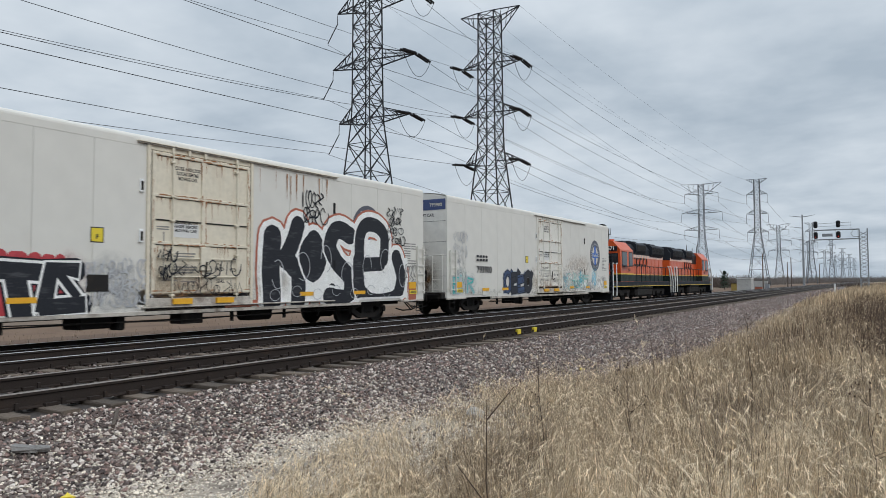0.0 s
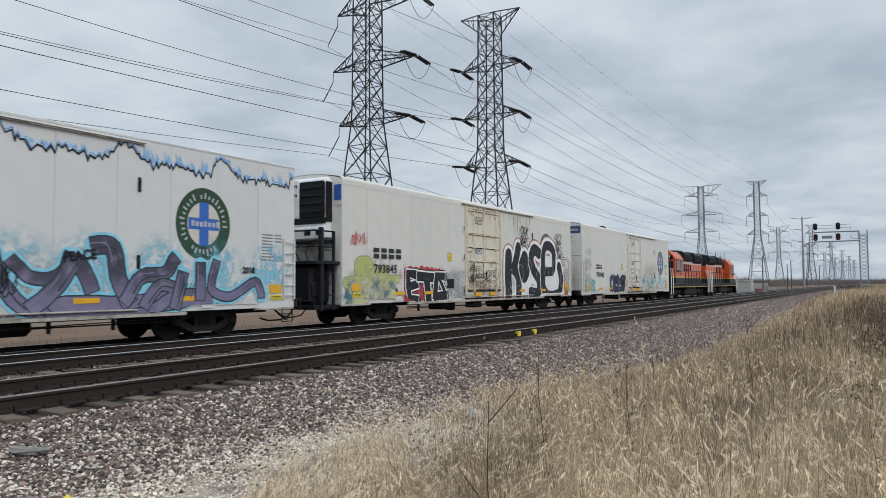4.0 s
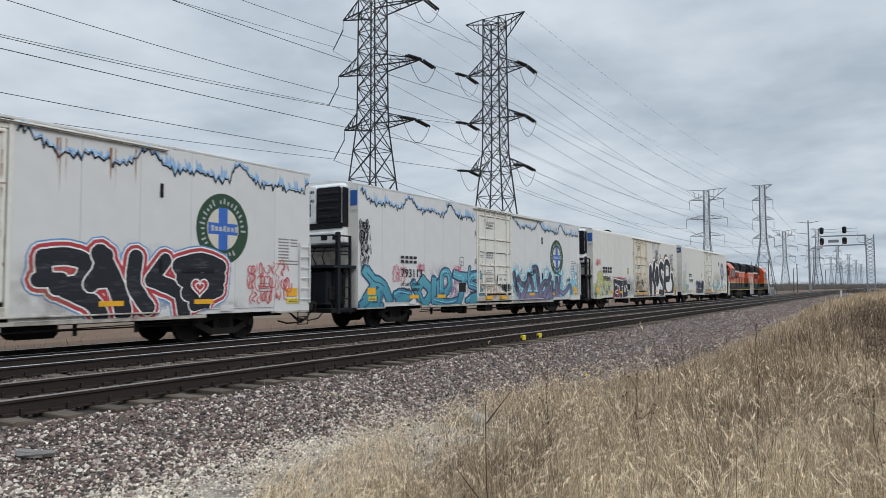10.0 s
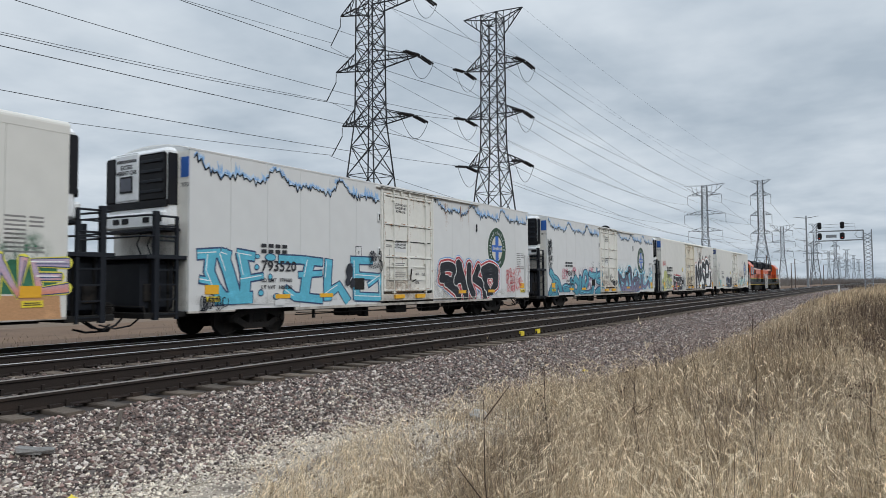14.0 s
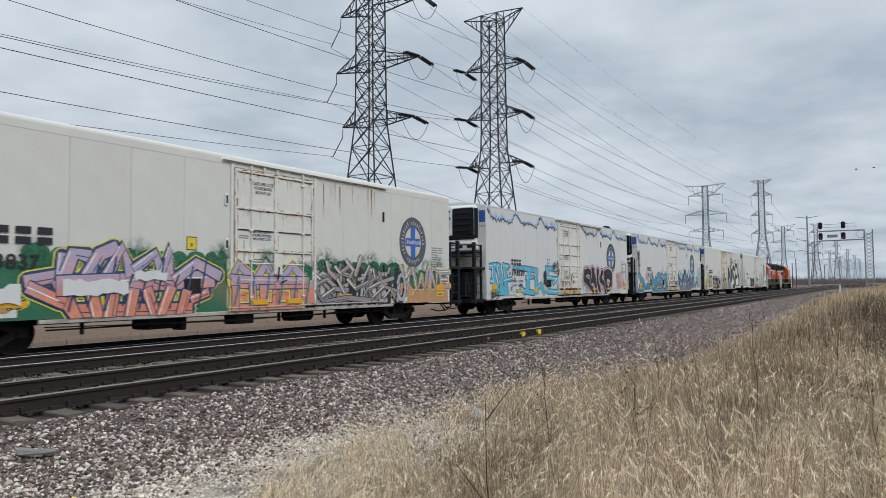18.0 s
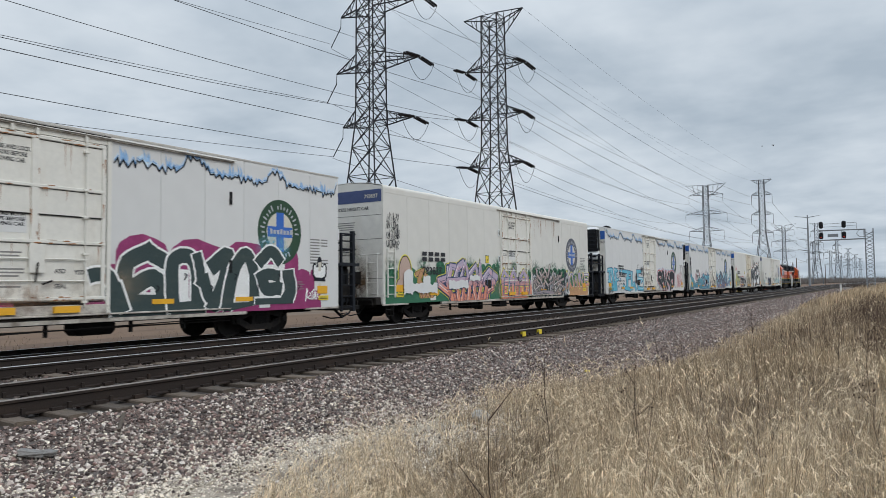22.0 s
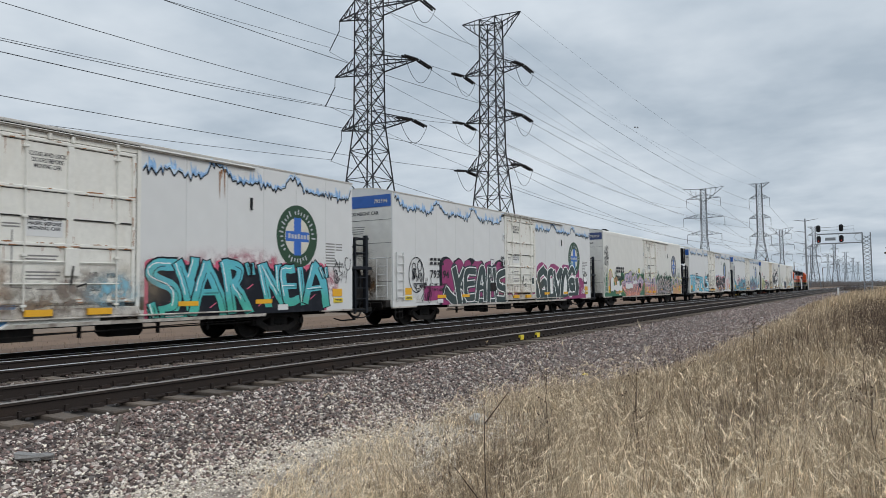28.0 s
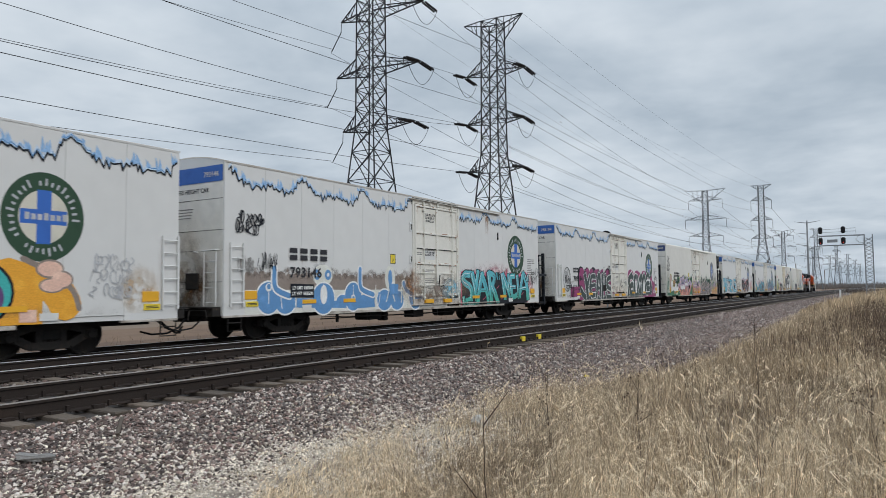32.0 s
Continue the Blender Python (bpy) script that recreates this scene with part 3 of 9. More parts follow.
def wild(car, y0, y1, z0, z1, colors, line="ink", n=6, seed=0, lift=0.012, label="", fat=.22, edge=None, rim=.04, spike=1.0):
    """Tangled, unreadable sprayed shapes: interlocking stems, arms, bowls and pointed tails."""
    rnd = random.Random(seed)
    by = {}
    x = 1.6 + lift
    shapes = []
    cw = (y1 - y0) / n
    H = z1 - z0
    for i in range(n):
        a = y0 + i * cw
        col = colors[i % len(colors)]
        wd = min(fat * rnd.uniform(.85, 1.15), cw * .4)
        pad = wd / 2 + rim
        zb, zt = z0 + pad, z1 - pad - rnd.uniform(0, .18) * H
        l, r = a + pad * .6, a + cw - pad * .3
        sl = rnd.uniform(-.12, .2) * cw
        group = [[(l, zb), (l + sl * .6, (zb + zt) / 2), (l + sl, zt)]]
        kind = rnd.choice((0, 1, 2, 3))
        if kind == 0:
            group += [[(l + sl, zt), (r, zt - .08 * H), (r - .1 * cw, zb + .5 * H), (l + .1 * cw, zb + .42 * H)], [(l + .3 * cw, zb + .42 * H), (r + .1 * cw, zb - .02)]]
        elif kind == 1:
            group += [arc((l + r) / 2, zb + .45 * H * .9, (r - l) * .55, .38 * H, 160, -150, 9)]
        elif kind == 2:
            group += [[(l + sl, zt), (r + .15 * cw, zt + .02)], [(l, zb + .42 * H), (r, zb + .5 * H)], [(l, zb), (r + .12 * cw, zb + .04 * H), (r + .2 * cw, zb + .3 * H)]]
        else:
            group += [[(l + sl, zt), ((l + r) / 2, zb + .2 * H), (r, zt), (r + .05 * cw, zb)]]
        if rnd.random() < .6 * spike:
            group.append([(r, zt - .1 * H), (r + .2 * cw, zt + .14 * H * spike)])
        for g in group:
            shapes.append((g, wd * rnd.uniform(.8, 1.1), col))
    ba = bmesh.new()
    for pts, wd, c in shapes:
        stroke(ba, pts, wd + rim * 2 + .08, x, True)
        x += .00015
    root = part("graffiti", ba, M[edge or line], car, label, kind="stuff")
    bo, bi = bmesh.new(), bmesh.new()
    for k, (pts, wd, c) in enumerate(shapes):
        x += .0003
        stroke(bo, pts, wd + rim * 2, x, True)
        x += .0003
        stroke(by.setdefault(c, bmesh.new()), pts, wd, x, True)
        x += .0003
        if k % 2:
            stroke(bi, [(p[0] + wd * .22, p[1] - wd * .2) for p in pts[: max(2, len(pts) // 2 + 1)]], .03, x)
    part("outline", bo, M[line], root, kind="stuff")
    part("shading", bi, M[line], root, kind="stuff")
    for c, bm in by.items():
        part("fill", bm, M[c], root, kind="stuff")
    return root


def cloud_shape(car, y0, y1, z0, zt, color, seed=0, lift=0.003, bump=.35, label="", name="sprayed_cloud"):
    """A sprayed backdrop with a bulging upper edge and a level lower one."""
    rnd = random.Random(seed)
    top, y = [], y0
    while y < y1 - .05:
        wd = min(rnd.uniform(.6, 1.2) * bump * 2, y1 - y)
        zc = zt * rnd.uniform(.96, 1.0)
        top += [(y + wd / 2 - wd / 2 * math.cos(a), zc - bump * .5 + bump * rnd.uniform(.45, .6) * math.sin(a)) for a in [math.pi * k / 6 for k in range(7)]]
        y += wd
    bm = bmesh.new()
    lo = [bm.verts.new((1.6 + lift, p[0], z0)) for p in top]
    hi = [bm.verts.new((1.6 + lift, p[0], max(z0 + .02, p[1]))) for p in top]
    for i in range(len(top) - 1):
        if top[i + 1][0] - top[i][0] > 1e-5:
            bm.faces.new((lo[i], lo[i + 1], hi[i + 1], hi[i]))
    return part(name, bm, M[color], car, label)


def tag(car, y0, z0, w, h, color="ink", seed=0, width=.025, n=7, lift=0.02, label="hurried unreadable scrawl"):
    """A quick illegible scrawl of loops, hooks and dashes."""
    rnd = random.Random(seed)
    bm = bmesh.new()
    x = 1.6 + lift
    rows = max(1, round(h / .36))
    for r in range(rows):
        hh = h / rows * 1.05
        zb = z0 + (rows - .5 - r) * h / rows
        y, lean = y0 + rnd.uniform(0, .12) * w, rnd.uniform(-.06, .06)
        while y < y0 + w * .92:
            c, a = w / n * rnd.uniform(.6, 1.3), hh * rnd.uniform(.25, .6)
            zc, kind = zb + lean * (y - y0) + hh * rnd.uniform(-.12, .12), rnd.random()
            if kind < .4:
                ph = rnd.uniform(0, 6)
                pts = [(y + c * (.5 + .5 * math.cos(ph + .62 * k) + .05 * k), zc + a * math.sin(ph + .62 * k)) for k in range(rnd.randint(8, 15))]
            elif kind < .75:
                pts = [(y + c * (.28 * k + rnd.uniform(-.2, .2)), zc + a * (1 if k % 2 else -1) * rnd.uniform(.4, 1.1)) for k in range(rnd.randint(2, 5))]
            else:
                pts = [(y + c * (.5 + .4 * math.sin(.8 * k)), zc + a * (1 - .25 * k)) for k in range(9)]
            stroke(bm, pts, width * rnd.uniform(.6, 1.15), x)
            x += .0002
            y += c * rnd.uniform(.5, .85)
    return part("scrawl", bm, M[color], car, label, kind="stuff")


def drips(car, y0, y1, seed, z=4.36):
    """The jagged painted icicle border under the roof edge: it falls from a peak, runs level and climbs again."""
    rnd = random.Random(seed)
    line, thin, band, wisp = bmesh.new(), bmesh.new(), bmesh.new(), bmesh.new()
    P = 2.86

    def level(y):
        u = (y + 9.98) % P
        return z + .36 * (1 - smooth01(u / .75)) + .05 * (1 - u / P) + .34 * smooth01((u - 2.5) / .33) + .03 * math.sin(u * 5)

    y, pts, k = y0, [], 0
    while y < y1:
        pts.append((y, level(y) + rnd.uniform(-.03, .05) + .04 * (k % 2) - .07 * (1 - k % 2) * rnd.choice((.3, .6, 1, 1.9))))
        y += rnd.choice((.04, .06, .09, .13))
        k += 1
    for i in range(len(pts) - 1):
        (a, p), (b, q) = pts[i], pts[i + 1]
        stroke(line, [(a, p), (b, q)], rnd.uniform(.028, .045), 1.612 + (i % 2) * .0004)
        if rnd.random() < .7:
            stroke(thin, [(a + .01, p + .06), (b + .01, q + .055)], .022, 1.6100 + (i % 2) * .0003)
        poly(band, [(a, p), (b, q), (b + .01, q + rnd.uniform(.09, .17)), (a, p + rnd.uniform(.08, .15))], 1.6080)
    y = y0 + .25
    while y < y1 - .1:
        h, w = rnd.choice((.12, .2, .3, .34)), rnd.uniform(.05, .09)
        zo = level(y) + .06
        h = min(h, 4.88 - zo)
        for s in range(3):
            o, t = y + (s - 1) * w * .8, rnd.uniform(-.09, .03)
            hh = h * (1.0, .7, .85)[s]
            poly(wisp, [(o - w * .5, zo), (o + w * .4, zo - .02), (o + w * .6 + t * .4, zo + hh * .45), (o + t, zo + hh), (o - w * .2 + t * .5, zo + hh * .5)], 1.6085 + s * .0003)
        y += rnd.choice((.28, .34, .42, .6))
    root = part("icicle_border", line, M["ink"], car, "jagged black and pale blue painted icicle border")
    part("ice_band", band, M["iceblue"], root)
    part("blue_line", thin, M["whalesblue"], root, kind="stuff")
    part("blue_mist", wisp, M["dripblue"], root, kind="stuff")


def streaks(car, y0, y1, z1, n, seed, color="rust", long=1.2):
    """Thin tapering rust runs below a seam."""
    rnd = random.Random(seed)
    bm = bmesh.new()
    for i in range(n):
        y, w, h = rnd.uniform(y0, y1), rnd.uniform(.008, .03), long * rnd.uniform(.25, 1)
        z = z1 - rnd.uniform(0, .1)
        poly(bm, [(y - w, z), (y - w * .5, z - h * .6), (y, z - h), (y + w * .6, z - h * .5), (y + w, z)], 1.6175 + i * .0001)
    return part("rust_run", bm, M[color], car, "thin rust runs below the door track", kind="stuff")


def blobs(car, rows, color, lift=.008, name="sprayed_shape", label=""):
    """Round sprayed shapes: (y, z, half width, half height)."""
    bm = bmesh.new()
    for i, (y, z, a, b) in enumerate(rows):
        disc(bm, y, z, a, b, 1.6 + lift + i * .0003, 26)
    return part(name, bm, M[color], car, label, kind="stuff" if len(rows) > 1 else "")


def slabs(car, rows, color, lift=.008, name="painted_patch", label="", ragged=False):
    """Straight-edged painted patches: (y0, y1, z0, z1)."""
    bm = bmesh.new()
    for i, (a, b, c, d) in enumerate(rows):
        k = .04 * math.sin(a * 7)
        if ragged:
            rr, e = random.Random(i + int(abs(a) * 100)), min(d - c, b - a) * .3
            m_ = max(3, int((b - a) / .12))
            lo = [(a + (b - a) * j / m_, c + rr.uniform(-.5, .5) * e) for j in range(m_ + 1)]
            hi = [(p_[0] + rr.uniform(-.03, .03), d + rr.uniform(-.6, .5) * e) for p_ in lo]
            for j in range(m_):
                poly(bm, [lo[j], lo[j + 1], hi[j + 1], hi[j]], 1.6 + lift + i * .0003)
            continue
        poly(bm, [(a, c), (b, c + k), (b + k, d), (a - k * .5, d - k)], 1.6 + lift + i * .0003)
    return part(name, bm, M[color], car, label, kind="stuff" if len(rows) > 1 else "")

def fade(name, top, low, z0, z1, streak=0.0):
    """Sprayed paint that passes from one colour to another up the panel, patchy where the can ran thin."""
    m = mat("spray_" + name, low, 0.5, vary=0.3, scale=3.0, fine=26, bump=0.0, tint=tuple(min(1, c * 1.45 + .03) for c in low))
    n, l = m.node_tree.nodes, m.node_tree.links
    t = n.new("ShaderNodeTexCoord")
    sp = n.new("ShaderNodeSeparateXYZ")
    l.new(t.outputs["Object"], sp.inputs[0])
    nz = n.new("ShaderNodeTexNoise"); nz.inputs["Scale"].default_value = 2.4; nz.inputs["Detail"].default_value = 5
    l.new(t.outputs["Object"], nz.inputs["Vector"])
    ad = n.new("ShaderNodeMath"); ad.operation = "MULTIPLY_ADD"; ad.inputs[1].default_value = (z1 - z0) * .9
    l.new(nz.outputs["Fac"], ad.inputs[0]); l.new(sp.outputs["Z"], ad.inputs[2])
    r = n.new("ShaderNodeMapRange"); r.interpolation_type = "SMOOTHSTEP"
    r.inputs["From Min"].default_value, r.inputs["From Max"].default_value = z0 + (z1 - z0) * .45, z1 + (z1 - z0) * .45
    l.new(ad.outputs[0], r.inputs["Value"])
    mx = n.new("ShaderNodeMix"); mx.data_type = "RGBA"
    mx.inputs[6].default_value, mx.inputs[7].default_value = (*low, 1), (*top, 1)
    l.new(r.outputs[0], mx.inputs[0])
    for k in n:
        if k.bl_idname == "ShaderNodeHueSaturation":
            src = k.inputs["Color"].links[0].from_node
            l.new(mx.outputs[2], src.inputs[6])
    return m


M["turqfade"] = fade("turquoise", (0.10, 0.36, 0.44), (0.05, 0.24, 0.32), .9, 2.0)
M["violetfade"] = fade("violet_grey", (0.055, 0.052, 0.075), (0.19, 0.17, 0.27), 1.1, 1.9)
M["tealfade"] = fade("teal_green", (0.10, 0.44, 0.52), (0.06, 0.38, 0.30), .9, 1.7)
M["salmonfade"] = fade("lilac_salmon", (0.46, 0.38, 0.50), (0.68, 0.25, 0.16), 1.2, 1.8)
M["limefade"] = fade("faded_lime", (0.46, 0.47, 0.16), (0.55, 0.53, 0.30), .9, 1.9)
M["tangle"] = fade("grey_lilac", (0.46, 0.36, 0.33), (0.30, 0.25, 0.27), 1.0, 2.0)
M["limeline"] = paint("faded_olive_outline", (0.28, 0.31, 0.16))
M["whiteout"] = paint("thin_white_emulsion", (0.70, 0.70, 0.69), vary=.06)
M["dry"] = mat("dry_rolled_black", (0.022, 0.024, 0.03), 0.55, vary=0.3, scale=2.2, fine=30, bump=0, tint=(0.14, 0.14, 0.15), stretch=(1, .8, 5), spots=.56)
M["slategreen"] = mat("spray_slate_green", (0.045, 0.066, 0.066), 0.5, vary=0.25, scale=1.6, fine=30, bump=0, tint=(0.085, 0.10, 0.085), stretch=(1, 1, 3))


def dab(w, *yz):
    """One pull of the can: its width, then the places (along, up) that it passes."""
    return w, [Vector(yz[i:i + 2]) for i in range(0, len(yz), 2)]


def eased(P, n=5):
    """A soft curve through the places."""
    if len(P) < 3:
        return P
    out = []
    for i in range(len(P) - 1):
        a, b, c, d = P[max(0, i - 1)], P[i], P[i + 1], P[min(len(P) - 1, i + 2)]
        for k in range(n):
            t = k / n
            out.append(.5 * ((2 * b) + (c - a) * t + (2 * a - 5 * b + 4 * c - d) * t * t + (3 * b - a - 3 * c + d) * t ** 3))
    return out + [P[-1]]


def coat(bm, P, w, x, low, round_ends):
    """A flat band of paint along P whose face rises a hair along its way, so that it can cross itself."""
    n = len(P)
    if round_ends and n > 1:
        d0, d1 = (P[0] - P[1]).normalized(), (P[-1] - P[-2]).normalized()
        W = [.0, .62, .9] + [1.0] * n + [.9, .62, .0]
        Q = [P[0] + d0 * w * k for k in (.48, .38, .2)] + list(P) + [P[-1] + d1 * w * k for k in (.2, .38, .48)]
    else:
        d0, d1 = (P[0] - P[1]).normalized(), (P[-1] - P[-2]).normalized()
        Q = [P[0] + d0 * w * .3] + list(P[1:-1] if n > 2 else []) + [P[-1] + d1 * w * .3]
        W = [1.0] * len(Q)
    prev = None
    for i, p in enumerate(Q):
        d = (Q[min(i + 1, len(Q) - 1)] - Q[max(i - 1, 0)]).normalized()
        nn = Vector((-d.y, d.x)) * w * max(.02, W[i]) / 2
        row = []
        for q in (p + nn, p - nn):
            row.append(bm.verts.new((x + i * .00003, q.x, max(q.y, .95 if 6.1 < abs(q.x) < 8.5 else low))))
        if prev:
            bm.faces.new((prev[0], prev[1], row[1], row[0]))
        prev = row


def spray(car, dabs, fill, line="ink", rim=.045, halos=(), lift=.009, label="", shine=None, name="graffiti", seed=0, chisel=True, wob=.012, low=.79,
          groups=(), first=0, k=1.0, inner=None, inner_w=.022, sharp=False):
    """A sprayed piece: wide coats behind it, then letter by letter its outline, its filling, inner lines and a bright edge."""
    rnd = random.Random(seed)
    dabs = dabs[len(dabs) - first:] + dabs[:len(dabs) - first] if first else dabs
    D = []
    for w, P in dabs:
        Q = P if sharp else eased(P)
        D.append((w * k, [Vector((q.x + rnd.uniform(-wob, wob), q.y + rnd.uniform(-wob, wob))) for q in Q] if len(Q) > 3 else Q))
    sizes = ([first] if first else []) + list(groups)
    sizes += [1] * (len(D) - sum(sizes))
    step = .00045
    x = 1.6 + lift
    root = None
    for c, g in sorted(halos, key=lambda h: -h[1]):
        bm = bmesh.new()
        for w, P in D:
            coat(bm, P, w + 2 * g, x, low, True)
            x += .00012
        x += step
        o = part(name if root is None else "halo", bm, M[c], root or car, label if root is None else "", kind="stuff")
        root = root or o
    bo, bf, bs, bi = bmesh.new(), bmesh.new(), bmesh.new(), bmesh.new()
    at = 0
    for size in sizes:
        L = D[at:at + size]
        at += size
        for w, P in L:
            coat(bo, P, w + 2 * rim, x, low, not chisel)
            x += .00012
        x += step
        for w, P in L:
            coat(bf, P, w, x, low, not chisel)
            x += .00012
        x += step
        for w, P in L:
            m = max(2, int(len(P) * rnd.uniform(.45, .85)))
            if inner and rnd.random() < .75:
                o0 = rnd.randint(0, max(0, len(P) - m))
                coat(bi, [p + Vector((w * .2, -w * .14)) for p in P[o0:o0 + m]], inner_w, x, low, True)
            if shine and rnd.random() < .75:
                coat(bs, [p + Vector((-w * .3, w * .12)) for p in P[:m]], .026, x + .0001, low, True)
            x += .00006
    o = part("outline" if root else name, bo, M[line], root or car, "" if root else label, kind="stuff")
    root = root or o
    part("fill", bf, M[fill], root, kind="stuff")
    for nm, bm, c in (("highlight", bs, shine), ("inner_lining", bi, inner)):
        if c:
            part(nm, bm, M[c], root, kind="stuff")
        else:
            bm.free()
    return root


def scribble(car, rows, w, color, lift=.03, name="drawn_line", label=""):
    """Thin drawn lines, each a list of places."""
    bm = bmesh.new()
    for i, P in enumerate(rows):
        stroke(bm, [tuple(q) for q in eased([Vector(p) for p in P])], w, 1.6 + lift + i * .0002)
    return part(name, bm, M[color], car, label, kind="stuff" if len(rows) > 1 else "")


MIST = {}


def mist_material(color, dens, scale):
    key = (color, dens, scale)
    if key in MIST:
        return MIST[key]
    src = COL.get(color) or DIRT[color]
    m = bpy.data.materials.new("overspray_" + color)
    m.use_nodes = True
    n, l = m.node_tree.nodes, m.node_tree.links
    b, out = n["Principled BSDF"], n["Material Output"]
    b.inputs["Base Color"].default_value, b.inputs["Roughness"].default_value = (*src, 1), .7
    uv = n.new("ShaderNodeTexCoord")
    di = n.new("ShaderNodeVectorMath"); di.operation = "DISTANCE"; di.inputs[1].default_value = (.5, .5, 0)
    l.new(uv.outputs["UV"], di.inputs[0])
    r = n.new("ShaderNodeMapRange"); r.interpolation_type = "SMOOTHSTEP"
    r.inputs["From Min"].default_value, r.inputs["From Max"].default_value = .5, .08
    l.new(di.outputs["Value"], r.inputs["Value"])
    nz = n.new("ShaderNodeTexNoise"); nz.inputs["Scale"].default_value = scale; nz.inputs["Detail"].default_value = 7
    nz.inputs["Roughness"].default_value = .62
    l.new(uv.outputs["Object"], nz.inputs["Vector"])
    k = n.new("ShaderNodeMapRange")
    k.inputs["From Min"].default_value, k.inputs["From Max"].default_value = .40, .64
    k.inputs["To Max"].default_value = dens
    l.new(nz.outputs["Fac"], k.inputs["Value"])
    mu = n.new("ShaderNodeMath"); mu.operation = "MULTIPLY"
    l.new(r.outputs[0], mu.inputs[0]); l.new(k.outputs[0], mu.inputs[1])
    tr = n.new("ShaderNodeBsdfTransparent")
    ms_ = n.new("ShaderNodeMixShader")
    l.new(mu.outputs[0], ms_.inputs[0]); l.new(tr.outputs[0], ms_.inputs[1]); l.new(b.outputs[0], ms_.inputs[2])
    l.new(ms_.outputs[0], out.inputs["Surface"])
    MIST[key] = m
    return m


DIRT = dict(soot=(0.035, 0.028, 0.024), roaddirt=(0.22, 0.165, 0.12), tanstain=(0.40, 0.31, 0.21), rustwash=(0.30, 0.15, 0.07), greydust=(0.25, 0.24, 0.23))


def mist(car, y0, y1, z0, z1, color, dens=.8, lift=.0025, scale=2.5, end=0, name="overspray", foot=0.0):
    """A soft-edged cloud of sprayed paint or dirt on the side, or on an end (end = -1 or 1, y0 and y1 then across)."""
    if not end and z0 < .8:
        # paint stops at the sill
        z0, foot = .8, foot + (1 - foot) * (.8 - z0) / (z1 - z0)
    if not end and z0 < .95 and (6.1 < abs(y0) < 8.5 or 6.1 < abs(y1) < 8.5 or y0 < -8.5 < y1 or y0 < 6.1 < y1):
        z0, foot = .95, foot + (1 - foot) * (.95 - z0) / (z1 - z0)
    bm = bmesh.new()
    if end:
        vs = [bm.verts.new((a, end * (HL + lift), b)) for a, b in ((y0, z0), (y1, z0), (y1, z1), (y0, z1))]
    else:
        vs = [bm.verts.new((1.6 + lift, a, b)) for a, b in ((y0, z0), (y1, z0), (y1, z1), (y0, z1))]
    f = bm.faces.new(vs)
    uvl = bm.loops.layers.uv.new("uv")
    for lp, q in zip(f.loops, ((0, foot), (1, foot), (1, 1), (0, 1))):
        lp[uvl].uv = q
    return part(name, bm, mist_material(color, dens, scale), car)


# ---- the refrigerator cars ----
HL = 10.02                      # half the body's length
LIFT = .045                     # wheels ride this much above the body datum
TRUCK = 7.2                     # truck centres


def wheelset(parent, y, r=0.457):
    bm = bmesh.new()
    lathe(bm, [(.08, -1.05), (.08, 1.05)], "x", 8)
    ax = part("axle", bm, M["steel"], parent)
    ax.matrix_basis = pose(0, y, r + LIFT)
    ax["radius"] = r
    for s in (-1, 1):
        bm = bmesh.new()
        lathe(bm, [(.10, .83 * s), (.12, .70 * s), (.30, .73 * s), (r - .06, .74 * s), (r - .03, .80 * s), (r, .80 * s), (r + .004, .70 * s), (r + .026, .675 * s),
                   (r - .03, .665 * s), (.12, .675 * s)][::s], "x", 22)
        bmesh.ops.recalc_face_normals(bm, faces=bm.faces)
        part("wheel", bm, M["gear"], ax, "dark steel railway wheel")
    return ax


def side_frame_mesh():
    bm = bmesh.new()
    for a, b, h in (((-.89, .52), (-.45, .66), .16), ((-.45, .66), (.45, .66), .15), ((.45, .66), (.89, .52), .16), ((-.8, .46), (-.42, .26), .14),
                    ((-.42, .26), (.42, .26), .15), ((.42, .26), (.8, .46), .14), ((-.27, .28), (-.27, .64), .13), ((.27, .28), (.27, .64), .13)):
        beam(bm, (0, a[0], a[1]), (0, b[0], b[1]), h, .17) if abs(a[1] - b[1]) < .3 else beam(bm, (0, a[0], a[1]), (0, b[0], b[1]), .13, .14)
    for y in (-.89, .89):
        box(bm, -.09, .10, y - .15, y + .15, .36, .58, bevel=.03)
        lathe(bm, [(.10, .09), (.09, .14), (.03, .15)], "x", 12, (0, y, .46))
    for k in range(5):
        for y in (-.14, 0, .14):
            lathe(bm, [(.055, 0), (.065, .02), (.055, .04)], "z", 8, (.02, y, .34 + k * .048))
    return mesh_of(bm, "side_frame", M["gear"])


SIDE_FRAME = None


def truck(parent, y0):
    global SIDE_FRAME
    SIDE_FRAME = SIDE_FRAME or side_frame_mesh()
    sets = [wheelset(parent, y0 + s * .889) for s in (-1, 1)]
    for s in (-1, 1):
        o = part("side_frame", SIDE_FRAME, None, parent, "dusty dark cast truck side frame")
        o.matrix_basis = pose(s * 1.02, y0, LIFT, 0, 0, 0 if s > 0 else 180)
    part("bolster", boxes((-1.1, 1.1, y0 - .22, y0 + .22, .42, .68), (-.5, .5, y0 - .3, y0 + .3, .66, .86), bevel=.03), M["steel"], parent)
    return sets


